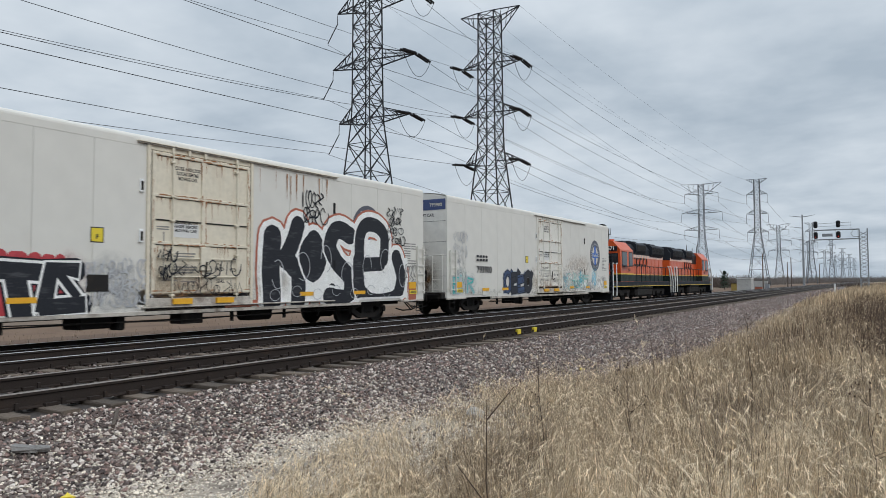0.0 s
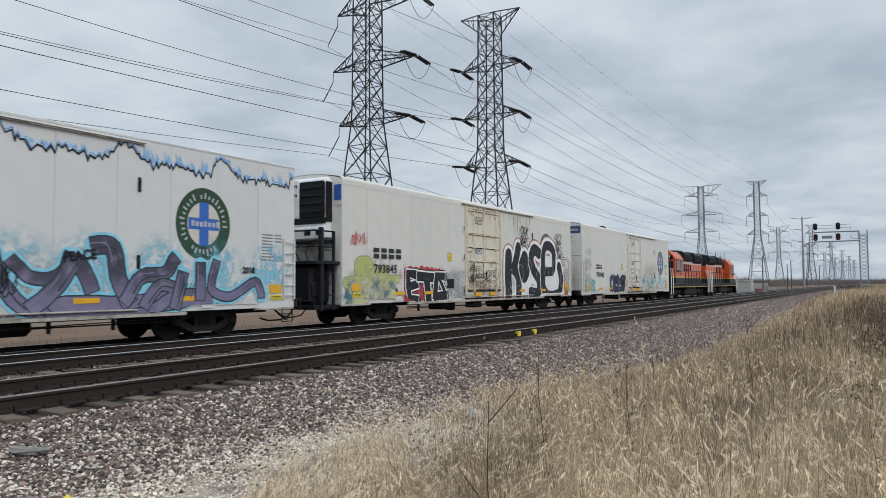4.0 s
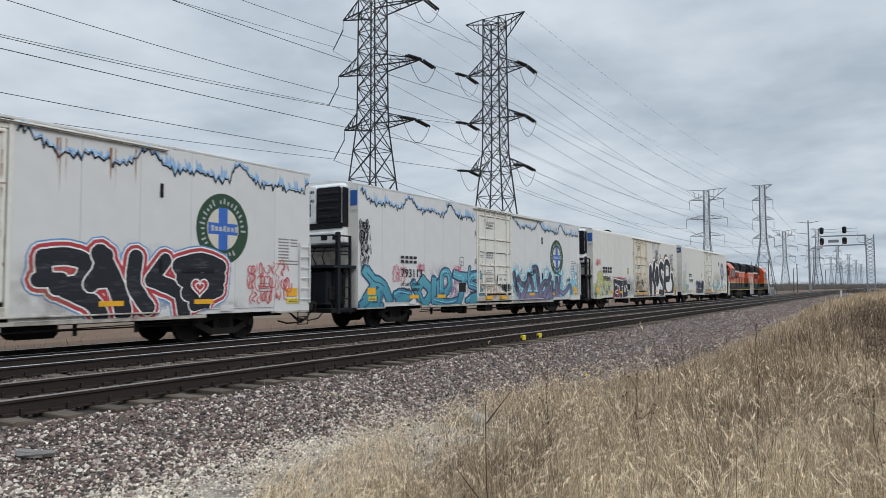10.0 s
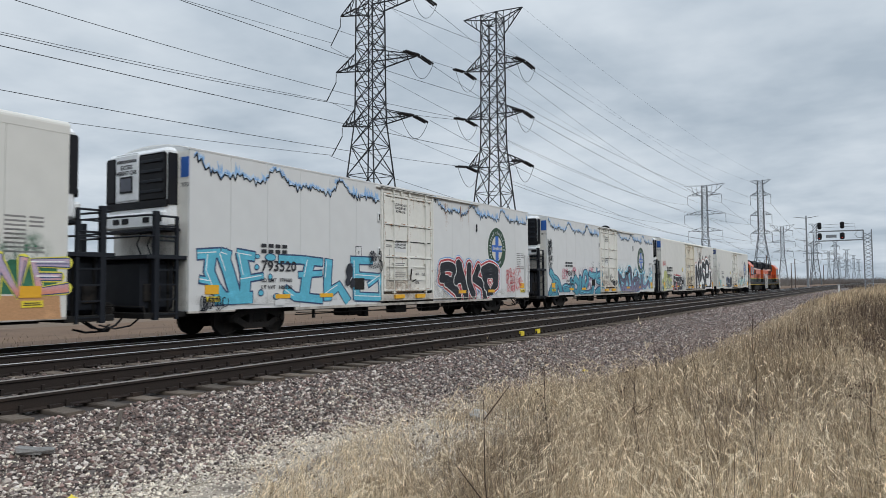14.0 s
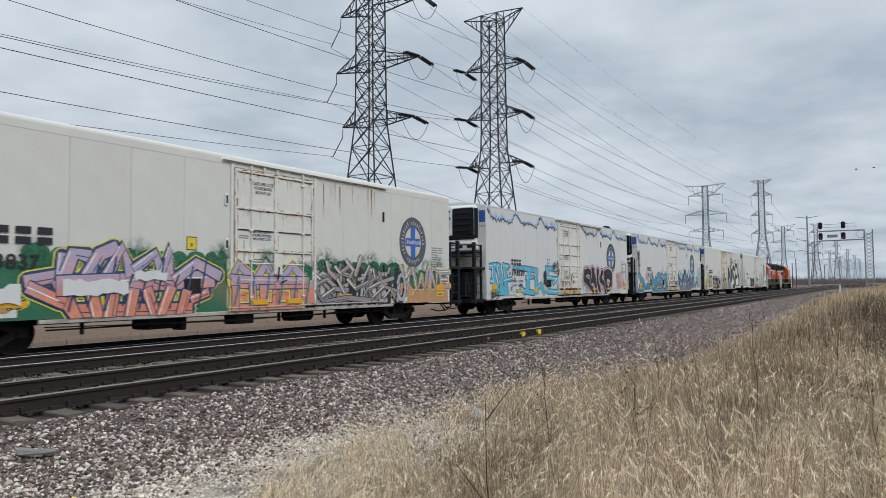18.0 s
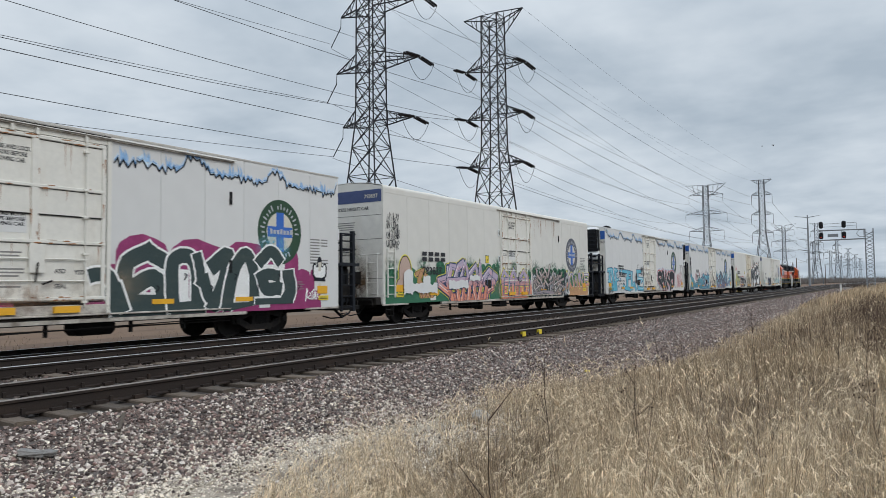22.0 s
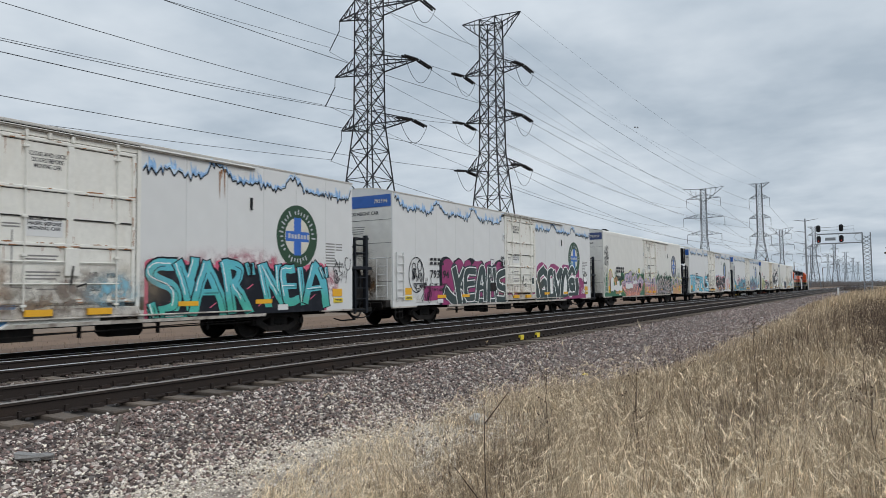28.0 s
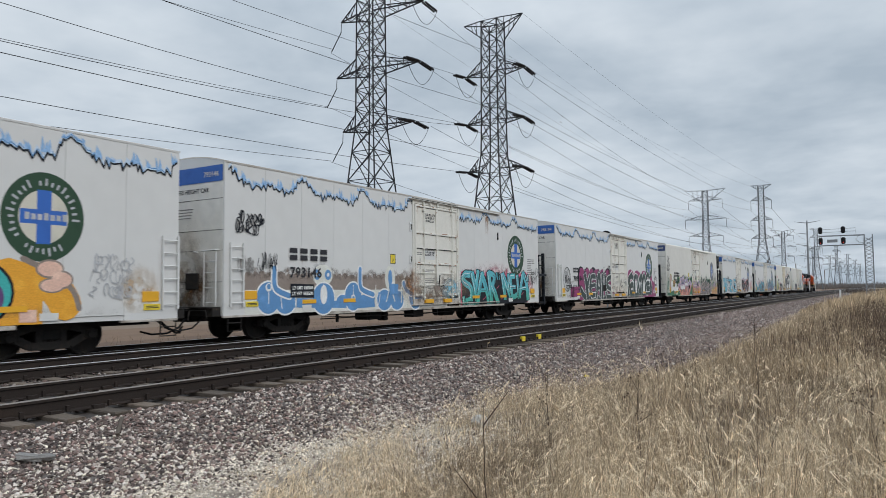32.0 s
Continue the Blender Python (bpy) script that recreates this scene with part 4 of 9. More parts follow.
def coupler(parent, s, y0):
    bm = boxes((-.12, .12, min(y0, y0 + s * .75), max(y0, y0 + s * .75), .76, 1.0), (-.2, .2, min(y0 + s * .62, y0 + s * .95), max(y0 + s * .62, y0 + s * .95), .70, 1.05), bevel=.04)
    part("coupler", bm, M["steel"], parent, "rusty dark knuckle coupler")
    part("brake_hose", rods(([(.45, y0, .72), (.5, y0 + s * .25, .5), (.42, y0 + s * .55, .36), (.2, y0 + s * .85, .34), (0, y0 + s * 1.05, .42)], .028),
                            ([(.75, y0 - s * .4, .8), (.8, y0 + s * .05, .48), (.7, y0 + s * .4, .42), (.5, y0 + s * .7, .52)], .022)), M["black"], parent)
    part("uncoupling_lever", rods(([(1.45, y0 + s * .12, .72), (1.45, y0 + s * .16, .95), (.25, y0 + s * .2, .95), (.15, y0 + s * .5, 1.0)], .018)), M["gear"], parent)


def ladder(parent, y, x, z0, z1, rungs=5, w=.42, mtl="white", face="side"):
    """Stiles standing off the wall and separate rungs."""
    def p(u, d, z):
        return (x + d, y + u, z) if face == "side" else (x + u, y - d, z)
    a = [p(-w / 2, .0, 0)[:2], p(w / 2, 0, 0)[:2]]
    bm = bmesh.new()
    for u in (-w / 2, w / 2):
        beam(bm, p(u, .045, z0), p(u, .045, z1), .045, .05)
        for z in (z0 + .06, z1 - .06, (z0 + z1) / 2):
            beam(bm, p(u, 0, z), p(u, .05, z), .05, .07)
    L = part("ladder", bm, M[mtl], parent, "narrow welded side ladder")
    for i in range(rungs):
        z = z0 + .12 + (z1 - z0 - .24) * i / (rungs - 1)
        part("rung", rods(([p(-w / 2, .06, z), p(w / 2, .06, z)], .017)), M[mtl], L)
    return L


def plain_end(car, s, band, white):
    """The bare end wall, with its band of colour, hand rail and steps."""
    y = s * HL
    o = lambda d: y + s * d
    bm = bmesh.new()
    xs = [-1.54 + 3.08 * i / 12 for i in range(13)]
    for i in range(12):
        zt = lambda x: 4.92
        f = [(xs[i], 4.42), (xs[i + 1], 4.42), (xs[i + 1], zt(xs[i + 1]) - .06), (xs[i], zt(xs[i]) - .06)]
        bm.faces.new([bm.verts.new((a, o(.014), b)) for a, b in (f if s < 0 else f[::-1])])
    part("end_band", bm, M[band], car, "faded blue band across the car end")
    part("end_panel", boxes((-1.55, 1.55, min(o(.001), o(.008)), max(o(.001), o(.008)), .84, 4.40)), M["grime"], car, "grimy brown-stained end wall")
    for z in (3.95, 3.1, 2.55, 1.7):
        part("end_seam", boxes((-1.55, 1.55, min(o(0), o(.012)), max(o(0), o(.012)), z - .006, z + .006)), M["gear"], car)
    part("hand_rail", rods(([(.55, o(.14), 2.52), (1.42, o(.14), 2.56)], .018), ([(1.42, o(.14), 2.56), (1.42, o(.0), 2.56)], .018), ([(.55, o(.14), 2.52), (.55, o(0), 2.5)], .018),
                           ([(.98, o(.14), 1.05), (.98, o(.14), 2.5)], .018), ([(1.45, o(.14), 1.05), (1.45, o(.14), 2.5)], .018)), M[white], car)
    for z in (1.15, 1.55, 1.95, 2.25):
        part("step_rung", rods(([(.98, o(.14), z), (1.45, o(.14), z)], .016)), M[white], car)
    part("battery_box", boxes((.1, .62, min(o(.0), o(.05)), max(o(.0), o(.05)), 1.5, 1.95), bevel=.012), M["gear"], car, "dark recessed box on the car end")
    part("end_sill", boxes((-1.5, 1.5, min(o(-.1), o(.28)), max(o(-.1), o(.28)), .78, 1.0), (-1.5, 1.5, min(o(0), o(.42)), max(o(0), o(.42)), 1.0, 1.04), bevel=.01), M["gear"], car)
    part("brake_wheel", rods(([(-.6 + .28 * math.cos(k * .5236), o(.26), 2.1 + .28 * math.sin(k * .5236)) for k in range(13)], .02), ([(-.88, o(.26), 2.1), (-.32, o(.26), 2.1)], .014),
                             ([(-.6, o(0), 2.1), (-.6, o(.27), 2.1)], .03)), M["gear"], car)


def unit_end(car, s):
    """The refrigeration unit, its platform and railings."""
    y = s * HL
    def b(x0, x1, d0, d1, z0, z1, bevel=.0):
        return boxes((x0, x1, min(y + s * d0, y + s * d1), max(y + s * d0, y + s * d1), z0, z1), bevel=bevel)
    part("end_panel", b(-1.55, 1.55, .001, .008, .84, 4.9), M["grime"], car, "grimy end wall behind the unit")
    D = .40
    u = part("refrigeration_unit", b(-1.3, 1.24, .008, D, 2.9, 4.98, .1), M["lightgrey"], car, "white refrigeration unit with a black grille")
    part("grille", b(.14, 1.2, D - .02, D + .03, 3.62, 4.84, .05), M["black"], u, "black ventilation grille")
    for k in range(4):
        part("slat", b(.2, 1.12, D + .03, D + .07, 3.82 + k * .26, 3.90 + k * .26, .01), M["railing"], u)
    part("grille", b(-1.28, -.88, D - .02, D + .03, 3.62, 4.84, .05), M["black"], u)
    part("side_grille", b(1.23, 1.265, .1, D - .03, 3.5, 4.82), M["black"], u)
    part("front_panel", b(-.86, .12, D - .02, D + .05, 3.64, 4.92, .05), M["lightgrey"], u)
    part("maker_mark", boxes(*[(-.78 + k * .085, -.72 + k * .085, min(y + s * (D + .05), y + s * (D + .056)), max(y + s * (D + .05), y + s * (D + .056)), 4.68, 4.76) for k in range(10)]), M["text"], u, kind="stuff")
    for k, txt in enumerate(("EXCESS", "HEIGHT CAR")):
        o = part("height_notice", letters(txt, .15, M["text"], bold=.006, align="CENTER"), None, u)
        o.matrix_basis = pose(-.37, y + s * (D + .056), 4.56 - k * .15, 0, 0, 90 * s)
    part("badge", b(-.64, -.1, D + .05, D + .062, 3.88, 4.32), M["black"], u, "dark framed maker's plate")
    part("badge_plate", b(-.59, -.15, D + .06, D + .068, 3.93, 4.27), M["emblemgrey"], u)
    part("black_skirt", b(-1.29, 1.24, D - .04, D + .03, 3.44, 3.64, .02), M["black"], u)
    part("lower_panel", b(-1.29, 1.26, D - .04, D + .1, 2.92, 3.34, .05), M["lightgrey"], u)
    for x in (-.85, -.45, .42, .92):
        part("vent", b(x, x + .27, D + .09, D + .112, 3.06, 3.2), M["black"], u)
    part("drip_tray", b(-1.3, 1.3, .02, D + .08, 2.83, 2.905, .01), M["railing"], u)
    part("cable", rods(([(-.2, y + s * .1, 2.85), (-.25, y + s * .2, 2.55), (-.1, y + s * .15, 2.2)], .02), ([(.25, y + s * .1, 2.85), (.2, y + s * .2, 2.5), (.3, y + s * .15, 2.2)], .018)), M["black"], car)
    part("platform", b(-1.5, 1.54, -.02, 1.15, 2.1, 2.2, .01), M["railing"], car, "dark steel walkway platform")
    part("fuel_tank", b(-1.35, 1.22, .1, 1.05, .82, 2.08, .1), M["railing"], car, "dark fuel tank under the platform")
    part("tank_strap", b(-1.37, 1.24, .3, .36, .80, 2.09), M["steel"], car)
    part("tank_strap", b(-1.37, 1.24, .8, .86, .80, 2.09), M["steel"], car)
    part("end_sill", b(-1.5, 1.5, 0, 1.18, .66, .80, .015), M["steel"], car)
    part("post", b(1.40, 1.54, .80, .93, .62, 3.27, .01), M["railing"], car, "dark upright railing post")
    part("post", b(1.44, 1.52, .24, .31, .62, 3.18), M["railing"], car)
    part("post", b(-1.5, -1.38, .9, 1.02, .8, 3.1), M["railing"], car)
    part("post", b(-.5, -.43, 1.05, 1.12, 2.2, 3.1), M["railing"], car)
    for z in (2.66, 3.16):
        part("handrail", rods(([(1.48, y + s * .27, z), (1.48, y + s * 1.02, z), (1.42, y + s * 1.08, z), (-1.45, y + s * 1.08, z + (.03 if z > 3 else 0))], .028)), M["railing"], car)
    for k in range(7):
        part("step", b(1.44, 1.53, .27, .84, .74 + k * .36, .77 + k * .36), M["railing"], car)
    part("valve_box", b(.7, 1.28, .55, 1.0, 1.05, 1.5, .03), M["gear"], car)


def base_car(name, d, unit, white, label):
    """One car: d is the door's centre, unit the end (-1 or 1) that carries the refrigeration unit."""
    car = thing(name, label, "railway car", "refrigerator cars of the train")
    bm = bmesh.new()
    prof = [(-1.575, .80), (1.575, .80), (1.575, 4.95)] + [(1.575 * (1 - k / 6), 4.95 + .2 * (1 - (1 - k / 6) ** 2)) for k in range(1, 7)]
    prof += [(-1.575 * k / 6, 4.95 + .2 * (1 - (k / 6) ** 2)) for k in range(1, 7)]
    extrude_profile(bm, prof, -HL, HL)
    bmesh.ops.recalc_face_normals(bm, faces=bm.faces)
    part("body", bm, M[white], car, "insulated smooth-sided white car body")
    bm = bmesh.new()
    rp = [(1.606, 4.915), (1.612, 4.96)] + [(1.61 * (1 - k / 6), 4.965 + .215 * (1 - (1 - k / 6) ** 2)) for k in range(1, 7)] + [(-1.61 * k / 6, 4.965 + .215 * (1 - (k / 6) ** 2)) for k in range(1, 7)] + [(-1.606, 4.915)]
    extrude_profile(bm, rp, -HL - .02, HL + .02, closed=False)
    bmesh.ops.solidify(bm, geom=bm.faces[:], thickness=.02)
    part("roof", bm, M["roof" if white == "white" else "cream"], car, "low arched metal roof with a thin drip edge")
    # flush panels with narrow seams between them
    cache = {}
    def panel(a, b, z0, z1):
        k = (round(b - a, 3), z0, z1)
        if k not in cache:
            cache[k] = mesh_of(boxes((1.57, 1.6, 0, b - a, z0, z1), bevel=.003), "side_panel", M[white])
        part("side_panel", cache[k], None, car).matrix_basis = pose(0, a + .003, 0)
    dl, dr = d - 1.68, d + 1.68
    n = 6
    for a, b in ((-HL, dl), (dr, HL)):
        wd = (b - a) / n
        for i in range(n):
            y0, y1 = a + i * wd, a + (i + 1) * wd - .007
            mid = abs((y0 + y1) / 2)
            panel(y0, y1, .92 if 6.1 < mid < 8.5 else .76, 4.9)
    part("side_sill", boxes((1.52, 1.606, -6.2, 6.2, .70, .79), (1.52, 1.606, -HL, -8.5, .74, .80), (1.52, 1.606, 8.5, HL, .74, .80), bevel=.008), M["sill"], car)
    # plug door: leaf, frame ribs, locking bars
    part("door_opening", boxes((1.50, 1.585, dl, dr, .76, 4.9)), M["gear"], car)
    leaf = part("door", boxes((1.56, 1.612, d - 1.56, d + 1.56, 1.18, 4.68), bevel=.012), M["door"], car, "weathered plug door with locking bars and ribs")
    part("door_header", boxes((1.575, 1.612, dl + .1, dr - .1, 4.69, 4.86), bevel=.006), M["door"], car)
    for z in (1.24, 2.44, 3.60, 4.62):
        part("door_rib", boxes((1.612, 1.650, d - 1.54, d + 1.54, z - .035, z + .035), bevel=.01), M["door"], leaf)
    part("door_rib", boxes((1.612, 1.634, d - 1.54, d + 1.54, 2.99, 3.02)), M["gear"], leaf)
    # dark joints down both edges of the leaf
    for y0 in (d - 1.575, d + 1.555):
        part("door_gap", boxes((1.58, 1.614, y0, y0 + .02, 1.16, 4.7)), M["gear"], leaf)
    # a joint below the leaf, then dark strips painting shade under the upper ribs
    for z in (1.155, 2.385, 3.548, 4.565):
        part("door_gap", boxes((1.60, 1.614, d - 1.5, d + 1.5, z, z + .014)), M["gear"], leaf)
    for u, w in ((-1.5, .05), (-.02, .075), (1.5, .05)):
        part("door_stile", boxes((1.612, 1.645, d + u - w, d + u + w, 1.2, 4.66), bevel=.008), M["door"], leaf)
    for u in (-.98, 1.06):
        part("locking_bar", rods(([(1.675, d + u, 1.06), (1.675, d + u, 4.7)], .017), n=8), M["door"], leaf)
        for z in (1.16, 2.2, 3.0, 3.6, 4.45):
            part("bar_bracket", boxes((1.61, 1.70, d + u - .06, d + u + .06, z - .028, z + .028), bevel=.01), M["door"], leaf)
    part("lock_box", boxes((1.65, 1.70, d - .14, d + .18, 1.78, 2.38), bevel=.01), M["door"], leaf)
    part("lock_handle", rods(([(1.71, d - .02, 1.6), (1.73, d + .02, 2.0)], .022), ([(1.71, d + .12, 1.55), (1.72, d + .32, 1.62)], .02)), M["gear"], leaf)
    for y0, z in ((d - .75, 1.62), (d - .75, 2.08), (d + .5, 1.62), (d + .5, 2.08)):
        part("door_bar", rods(([(1.66, y0 - .62, z), (1.66, y0 + .62, z)], .018)), M["door"], leaf)
    part("door_post", boxes((1.58, 1.64, dl, dl + .1, .9, 4.85), bevel=.01), M["door"], car)
    part("door_post", boxes((1.58, 1.64, dr - .1, dr, .9, 4.85), bevel=.01), M["door"], car)
    part("door_track", boxes((1.60, 1.67, dl - .25, dl + 6.9, 4.80, 4.832), bevel=.006), M["sill"], car, "rusty overhead door track")
    part("track_hood", boxes((1.60, 1.70, dl - .28, dl + 6.95, 4.835, 4.852)), M["door"], car)
    part("lower_track", boxes((1.60, 1.68, dl - .1, dl + 6.8, .86, .90), (1.6, 1.64, dl, dr, .90, 1.1), bevel=.01), M["sill"], car)
    for u in (-.98, -.5, .0, 1.06):
        part("roller", boxes((1.63, 1.68, d + u - .035, d + u + .035, 4.66, 4.80), bevel=.008), M["door"], car)
    for z in (2.58, 3.78):
        part("hinge_bracket", boxes((1.6, 1.655, dl - .2, dl - .1, z - .16, z + .16), bevel=.015), M["lightgrey"], car)
        part("hinge_slot", boxes((1.655, 1.662, dl - .18, dl - .12, z - .11, z + .11)), M["gear"], car)
    for z in (3.84, 2.0):
        part("stop_slot", boxes((1.6, 1.63, dr + 3.42, dr + 3.50, z - .17, z + .17)), M["black"], car)
    for u in (-.68, .66):
        part("yellow_reflector", boxes((1.64, 1.7155, d + u - .28, d + u + .28, .94, 1.08)), M["yellow"], car)
    for yy in (-4.85, -6.75, 3.55, 6.1):
        part("yellow_reflector", boxes((1.6, 1.6235, yy - .3, yy + .3, 1.06, 1.18)), M["yellow"], car)
    for yy in (-9.3 + (.0 if unit < 0 else .22), 9.25 - (0 if unit > 0 else 0)):
        part("yellow_reflector", boxes((1.6, 1.6235, yy - .22, yy + .22, 1.22, 1.46)), M["yellow"], car)
        lp = part("yellow_label", boxes((1.6, 1.6235, yy - .18, yy + .26, 1.02, 1.16)), M["ylabel"], car)
        part("label_bar", boxes((1.6235, 1.6255, yy - .14, yy + .22, 1.06, 1.08), (1.6235, 1.6255, yy - .12, yy + .2, 1.10, 1.12)), M["text"], lp)
    part("vent_plate", boxes((1.6, 1.6245, d - 3.15, d - 2.63, 1.28, 1.66), bevel=.004), M["gear"], car, "dark vent plate")
    if unit < 0:
        ladder(car, 9.77, 1.6, 1.02, 2.82, 6, .42, white)
    if unit > 0:
        ladder(car, -9.6, 1.6, 1.02, 2.76, 6, .44, white)
        part("corner_step", rods(([(1.58, -9.85, .8), (1.58, -9.85, .38), (1.58, -9.4, .38), (1.58, -9.4, .8)], .02), ([(1.58, -9.85, .6), (1.58, -9.4, .6)], .018)), M["gear"], car)
    if unit < 0:
        part("corner_step", rods(([(1.58, 9.55, .8), (1.58, 9.55, .38), (1.58, 9.98, .38), (1.58, 9.98, .8)], .02), ([(1.58, 9.55, .6), (1.58, 9.98, .6)], .018)), M["gear"], car)
    # underframe
    part("centre_sill", boxes((-.33, .33, -HL - .1, HL + .1, .62, .95)), M["steel"], car)
    part("air_pipe", rods(([(1.3, -5.9, .55), (1.3, 5.9, .55)], .02), ([(1.42, -6, .62), (1.42, -1, .52), (1.42, 6, .64)], .014)), M["gear"], car)
    for yy in (-5.1, -3.4, .9, 2.9, 4.4):
        part("pipe_hanger", boxes((1.26, 1.34, yy - .03, yy + .03, .42, .76)), M["steel"], car)
    part("air_tank", boxes((.5, 1.1, 1.7, 2.7, .38, .74), bevel=.1), M["steel"], car)
    part("brake_valve", boxes((.7, 1.25, -3.5, -2.6, .42, .74), (.9, 1.3, -2.5, -2.3, .36, .7), bevel=.04), M["steel"], car)
    part("battery_crate", boxes((.9, 1.35, -.8, -.1, .42, .74), bevel=.02), M["gear"], car)
    for s in (-1, 1):
        truck(car, s * TRUCK)
        coupler(car, s, s * (HL + (1.0 if s == unit else .3)))
        part("jacking_plate", boxes((1.6, 1.612, s * 6.85 - .2, s * 6.85 + .2, .86, 1.02)), M[white], car)
    unit_end(car, unit)
    plain_end(car, -unit, "navy" if white == "cream" else "blueband", white)
    return car


def stencil(car, d, number, number_y, unit, serif=False, weights=()):
    """Reporting marks, emblem, data lines and placards; the owner's name and emblem are plain shapes."""
    x = 1.628
    # owner's initials as four plain marks, each of two bars
    bm = bmesh.new()
    for i in range(4):
        st, hi = (.44, 2.72) if serif else (.27, 2.62)
        y0, y1, mid = number_y + i * st, number_y + i * st + st * .72, (2.36 + hi) / 2
        poly(bm, [(y0, 2.36), (y1, 2.36), (y1, mid - .03), (y0, mid - .03)], x)
        poly(bm, [(y0, mid + .03), (y1, mid + .03), (y1, hi), (y0, hi)], x)
    part("owner_mark", bm, M["text"], car, "dark painted owner's initials as plain marks", kind="stuff")
    me = letters(number, .42, M["text"], bold=.008, width=1.38)
    o = part("car_number", me, None, car, "black stencilled car number")
    o.matrix_basis = pose(x, number_y, 1.98)
    if weights:
        for k, txt in enumerate(weights):
            o = part("weight_print", letters(txt, .15, M["text"], bold=.003, width=1.2), None, car, "small black stencilled weights", kind="stuff")
            o.matrix_basis = pose(x, number_y, 1.58 - k * .2)
    bm = bmesh.new()
    for k in range(9):
        w = .42 if k < 7 else .8
        box(bm, 1.6, 1.603, 8.72, 8.72 + w, 2.86 - k * .09, 2.90 - k * .09)
        if k < 3:
            box(bm, 1.6, 1.603, 9.2, 9.5, 2.86 - k * .09, 2.90 - k * .09)
    part("data_print", bm, M["faint"], car, kind="stuff")
    bm = bmesh.new()
    for k in range(4):
        box(bm, 1.6, 1.603, 8.0, 8.0 + .45 - .08 * (k % 2), 1.36 + k * .07, 1.385 + k * .07)
    part("data_print", bm, M["faint"], car, kind="stuff")


EMBLEM = {}


def emblem(car, y, z, ringcolor, r=.94, k=.92):
    """The round railway emblem as plain shapes: a ring with bars, a pale disc and a blue cross."""
    if ringcolor not in EMBLEM:
        a, b, c, t = bmesh.new(), bmesh.new(), bmesh.new(), bmesh.new()
        ring(a, 0, 0, .60 * r, r, 0, 48, k=k)
        disc(b, 0, 0, .60 * r * k, .60 * r, -.0005, 36)
        poly(c, [(-.16 * r, -.6 * r), (.16 * r, -.6 * r), (.16 * r, .6 * r), (-.16 * r, .6 * r)], .0008)
        poly(c, [(-.52 * r, -.16 * r), (.52 * r, -.16 * r), (.52 * r, .16 * r), (-.52 * r, .16 * r)], .0012)
        for a0, a1, m_ in ((214, 118, 10), (98, -2, 10), (238, 302, 7)):
            for i in range(m_):
                an = radians(a0 + (a1 - a0) * i / (m_ - 1))
                u, v = math.cos(an), math.sin(an)
                tall = (.84, .90, .84, .86, .92)[i % 5]
                stroke(t, [(.72 * r * u * k, .72 * r * v), ((tall - .05) * r * u * k, (tall - .05) * r * v)], .05, .002, True)
        for i in range(7):
            w_ = -.42 * r + i * .14 * r
            poly(t, [(w_, -.07 * r), (w_ + .1 * r, -.07 * r), (w_ + .1 * r, (.06 + .03 * (i % 3 == 0)) * r), (w_, (.06 + .03 * (i % 3 == 0)) * r)], .003)
        EMBLEM[ringcolor] = (mesh_of(a, "ring", M[ringcolor]), mesh_of(b, "disc", M["beige"]), mesh_of(c, "cross", M["cross"]), mesh_of(t, "bars", M["greysmoke"]))
    a, b, c, t = EMBLEM[ringcolor]
    root = part("emblem", a, None, car, "round emblem: dark ring, pale centre and blue cross")
    root.matrix_basis = pose(1.604, y, z)
    for n, me in (("disc", b), ("cross", c), ("ring_lettering", t)):
        part(n, me, None, root, kind="stuff" if n == "ring_lettering" else "")
    return root


def door_signs(car, d, plate):
    x = 1.6165
    o = part("door_notice", letters("CLOSE AND LOCK\nDOORS BEFORE\nMOVING CAR", .125, M["text"], bold=.003, align="CENTER", width=.78), None, car, "black stencilled door notice")
    o.matrix_basis = pose(x, d - .51, 4.2)
    pl_ = part("notice_plate", boxes((1.6, x, d - .93, d - .16, 2.6, 2.95)), M["white"], car)
    o = part("door_notice", letters("SECURE BOTH\nHASPS BEFORE\nMOVING CAR", .10, M["text"], bold=.003, align="CENTER", width=.7), None, car)
    o.matrix_basis = pose(x + .003, d - .55, 2.87)
    for txt, yy, zz in (("ASD", d + .42, 1.82), ("YSD", d + .85, 1.80), ("SEAL", d + .42, 1.5)):
        o = part("door_notice", letters(txt, .13, M["text"], bold=.003), None, car)
        o.matrix_basis = pose(x, yy, zz)
    bm = bmesh.new()
    for k, (a, b, z) in enumerate(((-.95, -.25, 2.2), (-.95, -.3, 2.13), (-.92, -.2, 1.86), (-.92, -.2, 1.79), (-.92, -.3, 1.72), (-.7, -.25, 1.5), (-1.4, -1.05, 2.84), (-1.4, -1.05, 2.78))):
        box(bm, 1.612, x, d + a, d + b, z - .016, z + .016)
    stroke(bm, [(d - 1.2, 2.7), (d - 1.2, 1.55), (d - .8, 1.52)], .03, x)
    part("small_print", bm, M["faint"], car, kind="stuff")
    part("plate_label", boxes((1.6, 1.606, d - 3.05, d - 2.78, 2.4, 2.7)), M[plate], car, "small framed plate marked F")
    part("plate_frame", boxes((1.6, 1.604, d - 3.075, d - 2.755, 2.375, 2.725)), M["text"], car)
    o = part("plate_letter", letters("F", .14, M["text"], bold=.006, align="CENTER"), None, car)
    o.matrix_basis = pose(1.6085, d - 2.915, 2.5)


